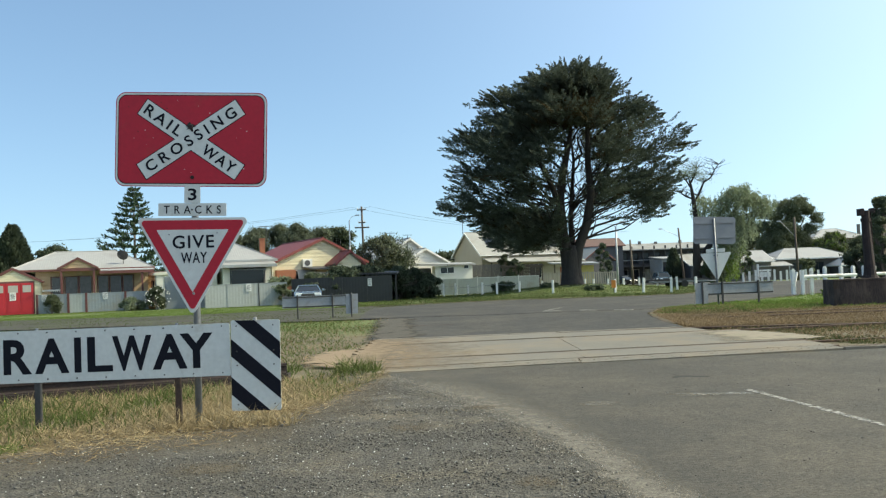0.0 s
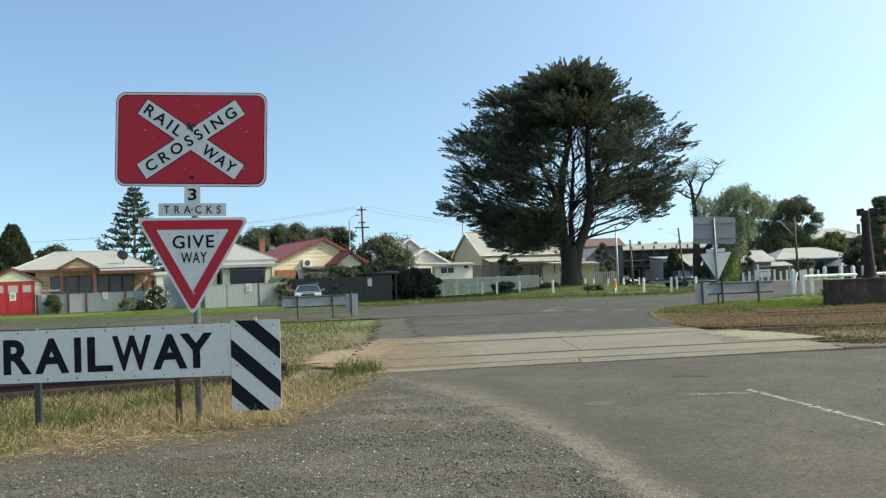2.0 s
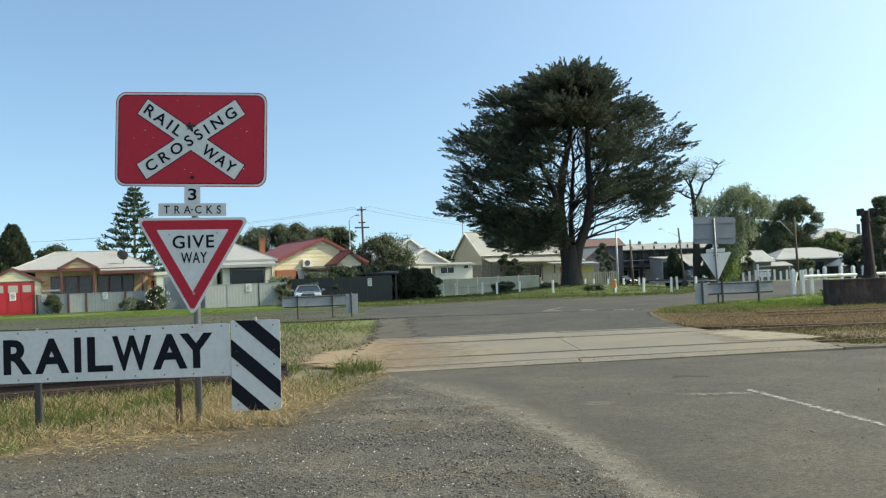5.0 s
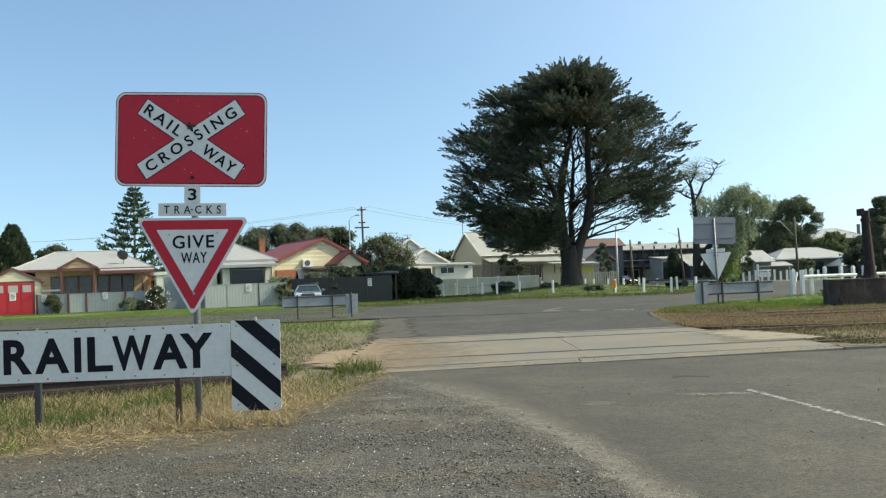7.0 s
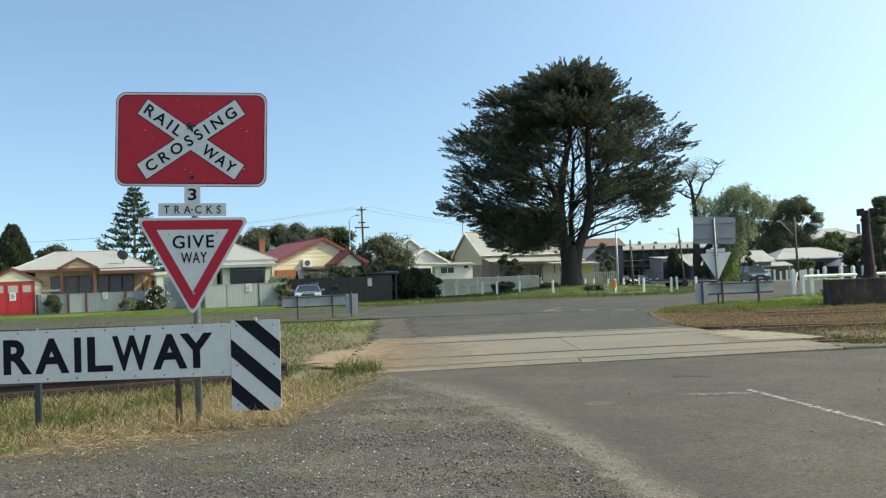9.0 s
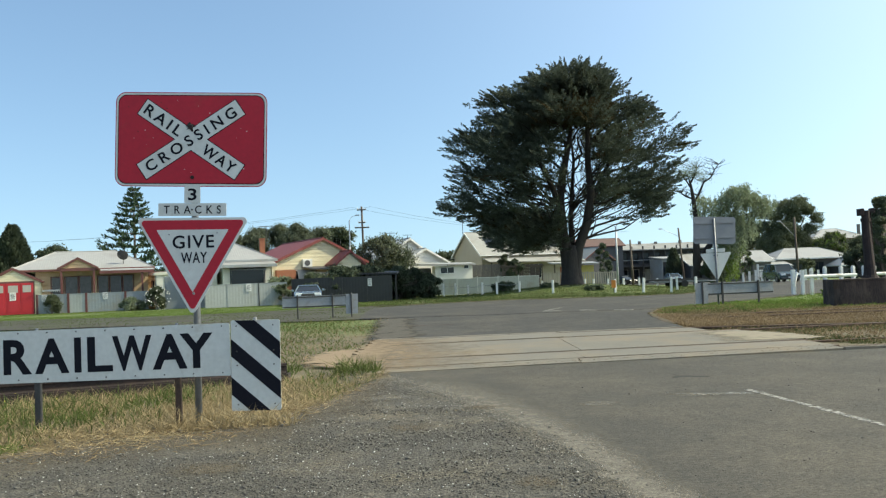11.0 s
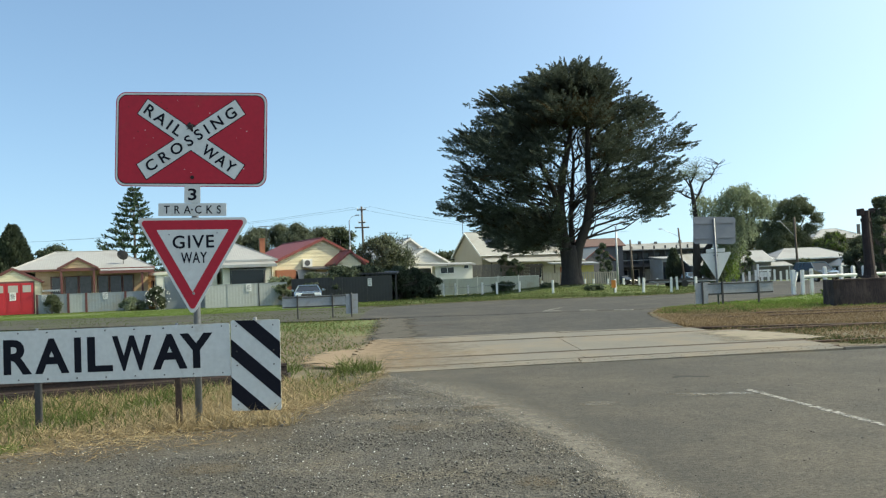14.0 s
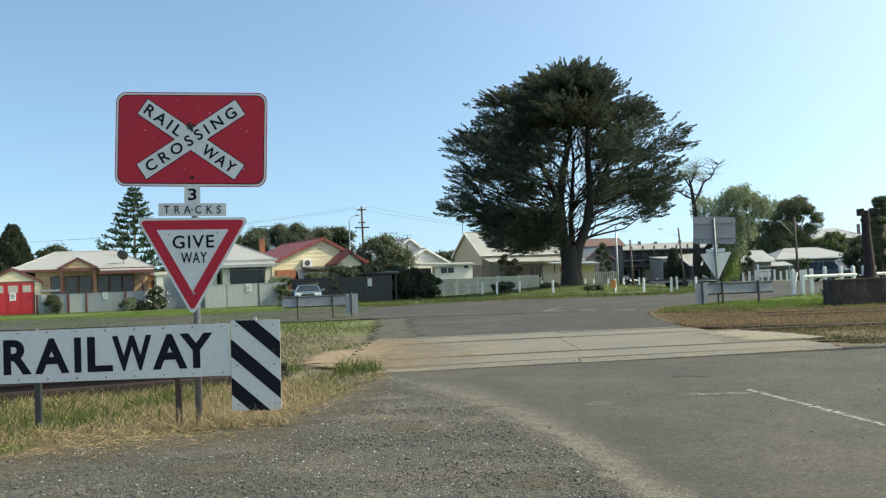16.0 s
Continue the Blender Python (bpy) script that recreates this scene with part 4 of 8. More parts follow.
def railway_board(x, y, z, rz, label, flip=1, words=True):
    """Long board on legs with a striped end panel. flip: the side of the stripes."""
    t = thing("railway_board", x, y, z, label, "railway sign", rz, "railway name boards")
    b = part("panel", slab(turned(rounded(2.23, 0.455, 0.012), -1.115 * flip, 0.64, 0), -0.006, 0.0), M_SIGNWHITE, t, "long white board")
    if words:
        for ch, cx, cw, cb in (("R", -1.861, 0.250, 0.034), ("A", -1.561, 0.302, 0.034), ("I", -1.334, 0.060, 0.03), ("L", -1.139, 0.222, 0.020), ("W", -0.859, 0.345, 0.028),
                               ("A", -0.528, 0.304, 0.034), ("Y", -0.296, 0.290, 0.032)):
            letters(lettering(ch, cw, 0.305, -0.0065, cx, 0.64, 0, cb), M_SIGNBLACK, b)
        for i in range(9):
            for zz in (0.845, 0.44):
                bolt(b, -0.07 - i * 0.255, -0.006, zz, 0.007)
    s = part("stripe_panel", slab(turned(rounded(0.43, 0.785, 0.02), 0.222 * flip, 0.495, -0.8), -0.016, -0.009), M_SIGNWHITE, t, "black and white striped end panel")
    if words:
        for c in (0.385, 0.045, -0.285):
            poly = clip_band(0.428, 0.783, c, 0.152, 0.87)
            if poly:
                part("stripe", slab(turned(poly, 0.222, 0.495, -0.8), -0.018, -0.016), M_SIGNBLACK, s)
        for px in (0.06, 0.38):
            for zz in (0.84, 0.62, 0.50, 0.16):
                bolt(s, px, -0.018, zz, 0.007)
    for lx in (-0.47, -1.70):
        part("leg", box(lx * flip - 0.025, lx * flip + 0.025, 0.001 if words else -0.06, 0.045 if words else -0.007, -0.3, 0.80 if words else 0.92, 0.004), M_DARKSTEEL if lx < -1 or not words else M_RAIL, t, "dark steel leg")
        part("cap", tube((lx * flip, 0.02, 0.80), (lx * flip, 0.02, 0.885), 0.022, 0.012, 8), M_ALU, t)
    part("leg", box(0.2 * flip - 0.02, 0.2 * flip + 0.02, -0.008 if words else -0.06, 0.035 if words else -0.017, 0.13 if words else -0.3, 0.84 if words else 0.92, 0.004), M_DARKSTEEL, t)
    part("cap", tube((0.22 * flip, 0.015, 0.84), (0.22 * flip, 0.015, 0.91), 0.024, 0.016, 8), M_ALU, t)
    if not words:
        for zz in (0.45, 0.83):
            part("stiffener", box(-2.2 * flip, 0, -0.03, -0.007, zz - 0.02, zz + 0.02), M_DARKSTEEL, t)
    return t


crossing_sign(-2.19, 7.45, 0.0, 0.4, "red railway crossing board over a give way sign on a post")
crossing_sign(8.36, 26.1, -0.19, 184, "grey back of a railway crossing sign on a post", roll=2.4)
railway_board(-1.885, 7.44, 0.0, -0.5, "white railway board with black letters and striped end panel")
ob = railway_board(8.0, 25.9, 0.0, 8, "grey back of a long railway board on three legs", -1, False)
ob.scale = (0.95, 1, 0.8)
ob2 = railway_board(-3.24, 27.8, 0.03, 8, "grey back of a railway board with end panel on legs", 1, False)
ob2.scale = (0.911, 1, 0.82)
for o in (ob, ob2):
    for q in o.children_recursive:
        if q.name.startswith(("panel", "stripe_panel")):
            q.data.materials[0] = M_BOARDBACK


# ---------------------------------------------------------------- houses and fences
def window(parent, x0, x1, z0, z1, y, frame_mat, bars=1, pane_mat=None, face=-1):
    """A window on a wall at depth y that looks along face (-1: towards -y)."""
    f = box(x0 - 0.07, x1 + 0.07, y, y + face * 0.05, z1, z1 + 0.07)
    for a in ((x0 - 0.07, x0, z0, z1), (x1, x1 + 0.07, z0, z1), (x0 - 0.07, x1 + 0.07, z0 - 0.06, z0)):
        box(a[0], a[1], y, y + face * 0.05, a[2], a[3], bm=f)
    w = part("window", f, frame_mat, parent)
    n = bars + 1
    for i in range(n):
        a, b = x0 + (x1 - x0) * i / n, x0 + (x1 - x0) * (i + 1) / n
        part("pane", box(a + 0.02, b - 0.02, y, y + face * 0.02, z0, z1), pane_mat or M_GLASS, w)
        if i:
            part("mullion", box(a - 0.02, a + 0.02, y, y + face * 0.045, z0, z1), frame_mat, w)
    part("sill", box(x0 - 0.1, x1 + 0.1, y, y + face * 0.1, z0 - 0.1, z0 - 0.06), frame_mat, w)
    return w


def gable_house(name, label, x0, x1, y0, y1, zb, ze, zr, along, wall, roof, trim, over=0.35, xr=None, thick=0.08, category="house", rz=0.0):
    """Walls and a two-sided roof. along 'y': the gable looks to the street; 'x': the roof slope does."""
    cx, cy = (x0 + x1) / 2, (y0 + y1) / 2
    t = thing(name, cx, cy, zb, label, category, rz)
    if rz:
        t.matrix_basis = pose(cx, y0, zb) @ pose(0, 0, 0, 0, 0, rz) @ pose(0, cy - y0, 0)
    hx, hy = (x1 - x0) / 2, (y1 - y0) / 2
    e, r = ze - zb, zr - zb
    k = (xr - cx) if xr is not None else 0.0
    if along == 'y':
        pts = [(-hx, -0.3), (hx, -0.3), (hx, e), (k, r), (-hx, e)]
        part("wall", slab(pts, -hy, hy), wall, t)
        for s, ex in ((-1, -hx), (1, hx)):
            sl = (r - e) / abs(k - ex)
            xo = ex + s * over
            zo = e - sl * over
            quad = [(k, -hy - over, r + thick), (xo, -hy - over, zo + thick), (xo, hy + over, zo + thick), (k, hy + over, r + thick)]
            part("roof", prism(quad, thick), roof, t)
            bm = slab([(k, r + thick + 0.02), (xo, zo + thick + 0.02), (xo, zo - 0.10), (k, r - 0.10)], -hy - over - 0.03, -hy - over - 0.004)
            part("bargeboard", bm, trim, t)
            part("gutter", box(xo - 0.06, xo + 0.06, -hy - over, hy + over, zo - 0.05, zo + 0.06), trim, t)
        part("ridge_cap", tube((k, -hy - over, r + thick), (k, hy + over, r + thick), 0.07, 0.07, 6), roof, t)
    else:
        bm = bmesh.new()
        prof = [(-hy, -0.3), (hy, -0.3), (hy, e), (0, r), (-hy, e)]
        a = [bm.verts.new((-hx, y, z)) for y, z in prof]
        b = [bm.verts.new((hx, y, z)) for y, z in prof]
        bm.faces.new(a)
        bm.faces.new(b[::-1])
        for i in range(5):
            j = (i + 1) % 5
            bm.faces.new((a[i], b[i], b[j], a[j]))
        part("wall", bm, wall, t)
        sl = (r - e) / hy
        for s in (-1, 1):
            yo, zo = s * (hy + over), e - sl * over
            quad = [(-hx - over, 0, r + thick), (hx + over, 0, r + thick), (hx + over, yo, zo + thick), (-hx - over, yo, zo + thick)]
            part("roof", prism(quad, thick), roof, t)
            part("gutter", box(-hx - over, hx + over, yo - 0.06, yo + 0.06, zo - 0.05, zo + 0.06), trim, t)
        for sx in (-hx - over, hx + over):
            for s in (-1, 1):
                yo, zo = s * (hy + over), e - sl * over
                quad = [(sx - 0.03, 0, r + thick + 0.02), (sx + 0.03, 0, r + thick + 0.02), (sx + 0.03, yo, zo + thick + 0.02), (sx - 0.03, yo, zo + thick + 0.02)]
                part("bargeboard", prism(quad, 0.2), trim, t)
        part("ridge_cap", tube((-hx - over, 0, r + thick), (hx + over, 0, r + thick), 0.07, 0.07, 6), roof, t)
    return t


def boards(parent, outline, y, material, period=0.2, name="board"):
    """Overlapping horizontal boards that fill an outline in x,z on a wall looking to -y."""
    z0, z1 = min(p[1] for p in outline), max(p[1] for p in outline)
    n = int((z1 - z0) / period) + 1
    for i in range(n):
        lo, hi = z0 + i * period, z0 + (i + 1) * period - 0.012
        poly = outline
        for sgn, lim in ((1, lo), (-1, -hi)):
            out = []
            for (ax, az), (bx, bz) in zip(poly, poly[1:] + poly[:1]):
                fa, fb = sgn * az - lim, sgn * bz - lim
                if fa >= 0:
                    out.append((ax, az))
                if fa * fb < 0:
                    f = fa / (fa - fb)
                    out.append((ax + (bx - ax) * f, az + (bz - az) * f))
            poly = out
            if len(poly) < 3:
                break
        if len(poly) < 3:
            continue
        bm = slab(poly, y - 0.02, y - 0.002)
        for v in bm.verts:
            if v.co.y < y - 0.01:
                v.co.y -= 0.022 * (hi - v.co.z) / period
        part(name, bm, material, parent)


def hip_roof(parent, x0, x1, y0, y1, ze, zr, inset, roof, trim, over=0.4, thick=0.07, ridge_mid=None):
    """Four roof slopes over a rectangle in the parent's space; inset: how far the ridge ends stand back from the short sides."""
    x0, x1, y0, y1 = x0 - over, x1 + over, y0 - over, y1 + over
    cy = (y0 + y1) / 2 if ridge_mid is None else ridge_mid
    a, b = (x0 + inset, cy, zr), (x1 - inset, cy, zr)
    c = [(x0, y0, ze), (x1, y0, ze), (x1, y1, ze), (x0, y1, ze)]
    for q in ([c[0], c[1], b, a], [c[1], c[2], b], [c[2], c[3], a, b], [c[3], c[0], a]):
        part("roof", prism(q, thick), roof, parent)
    for p, q in ((c[0], a), (c[3], a), (c[1], b), (c[2], b), (a, b)):
        part("ridge_cap", tube(p, q, 0.06, 0.06, 6), roof, parent)
    for q in ((x0, x1, y0 - 0.06, y0 + 0.04), (x0, x1, y1 - 0.04, y1 + 0.06), (x0 - 0.06, x0 + 0.04, y0, y1), (x1 - 0.04, x1 + 0.06, y0, y1)):
        part("gutter", box(q[0], q[1], q[2], q[3], ze - 0.13, ze + 0.02), trim, parent)


def brick_bungalow():
    x, y, z = -26.0, 62.0, -0.35
    t = thing("house", x, y, z, "tan brick bungalow with pale grey hip roof and brown gabled porch", "house", 20, group="houses along the street")
    part("wall", box(-3.4, 4.2, 0.0, 8.5, -0.3, 3.1), M_TAN, t)
    hip_roof(t, -4.75, 4.3, -0.1, 8.6, 3.12, 4.55, 2.7, M_GREYROOF, M_BROWN, 0.35)
    for a, b in ((-2.35, -1.65), (-1.45, -0.62), (-0.50, 0.30), (0.75, 1.45), (1.57, 2.35), (2.47, 3.15)):
        window(t, a, b, 0.75, 2.55, 0.0, M_BROWN, 0, M_CURTAIN)
    # porch
    pts = [(-1.72, 3.17), (-0.5, 3.80), (0.72, 3.17)]
    part("porch_gable", slab(pts, -1.5, 0.0), M_PEACH, t, "peach boarded porch gable")
    boards(t, pts, -1.5, M_PEACH, 0.15)
    for s in (-1, 1):
        xo = -0.5 + s * 1.36
        quad = [(-0.5, -1.60, 3.90), (xo, -1.60, 3.16), (xo, 1.8, 3.16), (-0.5, 1.8, 3.90)]
        part("porch_roof", prism(quad, 0.07), M_GREYROOF_Y, t)
        part("bargeboard", slab([(-0.5, 3.93), (xo, 3.19), (xo, 3.02), (-0.5, 3.76)], -1.67, -1.606), M_BROWN, t)
    part("porch_beam", box(-1.75, 0.72, -1.6, -1.45, 2.95, 3.15), M_BROWN, t)
    for px in (-1.6, 0.54):
        part("porch_post", box(px - 0.07, px + 0.07, -1.58, -1.42, -0.3, 2.95, 0.01), M_BROWN, t)
    lace = part("valance", box(-3.0, -1.75, -0.12, -0.08, 1.62, 1.70), M_NOTICE, t, "white lace valance")
    for k in range(9):
        part("scallop", slab([(-2.98 + 0.135 * k, 1.62), (-2.86 + 0.135 * k, 1.62), (-2.92 + 0.135 * k, 1.50)], -0.12, -0.09), M_NOTICE, lace)
    part("verandah_roof", prism([(0.95, -1.6, 2.96), (4.6, -1.6, 2.92), (4.6, 0.1, 3.12), (0.95, 0.1, 3.12)], 0.1), M_GREYROOF, t)
    part("verandah_beam", box(0.9, 4.6, -1.68, -1.55, 2.70, 2.90), M_BROWN, t)
    part("post", box(3.72, 3.86, -1.62, -1.5, -0.3, 2.72), M_BROWN, t)
    part("seat", box(1.5, 2.5, -0.9, -0.5, 0.9, 1.25, 0.03), M_DARKSTEEL, t)
    d = thing("satellite_dish", x + 2.15, y + 1.4, z + 3.25, "round dark mesh satellite dish on the roof", "satellite dish")
    part("mast", tube((0, 0, -0.15), (0, 0, 0.55), 0.025, 0.025, 8), M_DARKSTEEL, d)
    bm = bmesh.new()
    bmesh.ops.create_uvsphere(bm, u_segments=20, v_segments=10, radius=0.5)
    bmesh.ops.delete(bm, geom=[v for v in bm.verts if v.co.z > -0.2], context='VERTS')
    bm.transform(Matrix.Translation((0, -0.25, 0.75)) @ Matrix.Rotation(radians(-62), 4, 'X') @ Matrix.Translation((0, 0, 0.35)) @ Matrix.Diagonal((1, 1, 0.6, 1)))
    o = part("dish", bm, M_DARKSTEEL, d)
    part("feed_arm", tube((0, -0.05, 0.6), (-0.15, -0.75, 0.8), 0.012, 0.012, 6), M_DARKSTEEL, d)
    # front fence of sheet panels between brown posts
    f = thing("front_fence", -24.9, 59.0, -0.32, "low grey sheet fence with brown posts before the bungalow", "fence", 10)
    for a, b in ((-3.05, -1.18), (-1.02, 0.0), (0.15, 2.58), (2.74, 4.2)):
        part("sheet", box(a, b, -0.02, 0.02, 0.03, 1.28), M_FENCE_PALE if a == -1.02 else M_COLORBOND, f)
        part("top_rail", box(a, b, -0.035, 0.035, 1.28, 1.33), M_COLORBOND, f)
    for px in (-3.12, -1.10, 0.075, 2.66):
        part("post", box(px - 0.07, px + 0.07, -0.06, 0.06, -0.2, 1.36), M_BROWN, f)
    for px, py in ((-27.5, 58.50), (-23.58, 59.19)):
        n = thing("notice", px, py, 0.55, "small white paper notice fixed to the fence", "notice", 10, group="notices on fences")
        part("sheet", box(-0.16, 0.16, -0.012, 0.0, 0, 0.46), M_NOTICE, n)
        for i in range(5):
            part("printed_bar", box(-0.12, 0.12 - 0.04 * (i % 2), -0.016, -0.012, 0.36 - i * 0.075, 0.39 - i * 0.075), M_DARKWALL, n)


brick_bungalow()


def red_garage():
    t = gable_house("garage", "cream weatherboard garage with three-panel bright red doors", -32.0, -28.4, 59.6, 66, -0.32, 1.98, 2.9, 'y', M_CREAM, M_GREYROOF_Y, M_BROWN, 0.1, rz=20)
    t["category"] = "garage"
    fx = -3.2
    boards(t, [(-1.78, 2.36), (1.78, 2.36), (0.02, 3.16)], fx, M_CREAM, 0.16)
    boards(t, [(1.40, 0), (1.80, 0), (1.80, 2.3), (1.40, 2.3)], fx, M_CREAM, 0.16)
    part("surround", box(-1.5, 1.38, fx - 0.05, fx - 0.004, 0.0, 2.32), M_BROWN, t)
    for i, (a, b) in enumerate(((-1.35, -0.45), (-0.43, 0.47), (0.49, 1.3))):
        d = part("door", box(a, b, fx - 0.11, fx - 0.05, 0.02, 2.2, 0.01), M_REDDOOR, t, "bright red panel door")
        part("pane", box(a + 0.14, b - 0.14, fx - 0.125, fx - 0.11, 1.55, 2.05), M_BLIND, d)
        part("panel", box(a + 0.12, b - 0.12, fx - 0.125, fx - 0.11, 0.2, 1.4), M_REDDOOR, d)
    n = thing("notice", -30.1, 56.26, 0.75, "white notice fixed to the red garage door", "notice", group="notices on fences")
    n.matrix_basis = pose(-30.15, 59.47, 0.68, 0, 0, 20)
    part("sheet", box(-0.2, 0.2, -0.015, 0.0, 0, 0.56), M_NOTICE, n)
    for i in range(5):
        part("printed_bar", box(-0.15, 0.15 - 0.05 * (i % 2), -0.019, -0.015, 0.44 - i * 0.085, 0.48 - i * 0.085), M_DARKWALL, n)


red_garage()


def brown_annexe():
    t = thing("annexe", -22.2, 66.0, -0.4, "brown rendered annexe beside the bungalow", "annexe", 20)
    part("wall", box(-1.3, 2.0, 0, 3, -0.3, 2.55), M_TAN, t)
    part("roof", prism([(-1.5, -0.3, 2.62), (2.2, -0.3, 2.62), (2.2, 3.2, 2.9), (-1.5, 3.2, 2.9)], 0.1), M_BROWNROOF, t)
    window(t, -0.4, 0.4, 1.2, 2.1, 0.0, M_BROWN, 0)


brown_annexe()


def weatherboard_cottage():
    x, y, z = -14.0, 60.0, -0.33
    t = thing("house", x, y, z, "pale weatherboard cottage with grey tin roof and boxed bay window", "house", 20, group="houses along the street")
    part("wall", box(-1.5, 1.85, 0.3, 8.5, -0.3, 2.95), M_PALE, t)
    hip_roof(t, -3.4, 2.0, 0.6, 8.6, 3.25, 4.75, 2.75, M_GREYROOF, M_COLORBOND, 0.3)
    part("verandah_roof", prism([(-1.9, -0.5, 2.88), (2.15, -0.5, 2.88), (2.0, 0.9, 3.3), (-1.9, 0.9, 3.3)], 0.07), M_GREYROOF, t)
    part("fascia", box(-1.9, 2.15, -0.55, -0.48, 2.72, 2.92), M_COLORBOND, t)
    boards(t, [(-1.5, 0), (1.85, 0), (1.85, 2.9), (-1.5, 2.9)], 0.3, M_PALE, 0.17)
    window(t, -0.95, 1.35, 1.0, 2.55, 0.25, M_DARKWALL, 0)
    part("awning", prism([(-1.05, -0.15, 2.58), (1.45, -0.15, 2.58), (1.45, 0.3, 2.75), (-1.05, 0.3, 2.75)], 0.04), M_COLORBOND, t)
    part("down_pipe", tube((1.93, 0.25, -0.2), (1.93, 0.25, 2.8), 0.05, 0.05, 8), M_PALE, t)
    c = part("chimney", box(1.56, 1.94, 3.46, 3.84, 2.5, 4.85), M_BRICK, t, "red brick chimney")
    part("cap", box(1.52, 1.98, 3.42, 3.88, 4.85, 4.92), M_BRICK, c)
    # roller-door garage beside it
    g = gable_house("garage", "cream garage with a grey roller door", -20.1, -16.1, 59.8, 66, -0.33, 2.15, 2.25, 'y', M_PALE, M_GREYROOF_Y, M_PALE, 0.1, rz=20)
    g["category"] = "garage"
    roller = mat("blue_grey_roller_door", (0.20, 0.225, 0.24), (0.165, 0.185, 0.20), rough=0.55, scale=1.2, fine=12, bump=0.0)
    rd = part("roller_door", box(-1.45, 1.55, -3.16, -3.104, 0.0, 2.25), roller, g, "ribbed grey roller door")
    for i in range(12):
        part("slat", box(-1.45, 1.55, -3.175, -3.16, 0.02 + i * 0.185, 0.175 + i * 0.185), roller, rd)
    for xx in (-1.75, 1.85):
        boards(g, [(xx - 0.24, 0), (xx + 0.24, 0), (xx + 0.24, 2.45), (xx - 0.24, 2.45)], -3.1, M_PALE, 0.17)
    f = thing("sheet_fence", -13.3, 57.4, -0.32, "grey ribbed sheet-metal fence before the cottage", "fence", 15)
    for a, b in ((-2.7, -1.3), (-1.26, 0.75), (0.79, 2.6)):
        part("sheet", box(a, b, -0.015, 0.015, 0.03, 1.52), M_FENCE_PALE, f)
    for px in (-2.72, -1.28, 0.77, 2.62):
        part("post", box(px - 0.035, px + 0.035, -0.035, 0.035, -0.2, 1.56), M_COLORBOND if px != 0.77 else M_DARKSTEEL, f)
    part("top_rail", box(-2.7, 2.6, -0.03, 0.03, 1.52, 1.57), M_COLORBOND, f)
    n = thing("notice", -13.18, 57.38, 0.72, "white notice fixed to the grey fence", "notice", 15, group="notices on fences")
    part("sheet", box(-0.17, 0.17, -0.015, 0.0, 0, 0.5), M_NOTICE, n)
    for i in range(5):
        part("printed_bar", box(-0.12, 0.12 - 0.05 * (i % 2), -0.019, -0.015, 0.4 - i * 0.08, 0.435 - i * 0.08), M_DARKWALL, n)


weatherboard_cottage()


def antenna(x, y, z, h, w, label="thin television antenna on a mast"):
    t = thing("tv_antenna", x, y, z, label, "antenna", group="television antennas")
    part("mast", tube((0, 0, -0.3), (0, 0, h), 0.03, 0.025, 6), M_DARKSTEEL, t)
    part("boom", tube((-w / 2, 0, h), (w / 2, 0, h), 0.022, 0.022, 6), M_DARKSTEEL, t)
    for i in range(7):
        xx = -w / 2 + w * i / 6
        part("element", tube((xx, -0.35, h), (xx, 0.35, h), 0.014, 0.014, 5), M_DARKSTEEL, t)


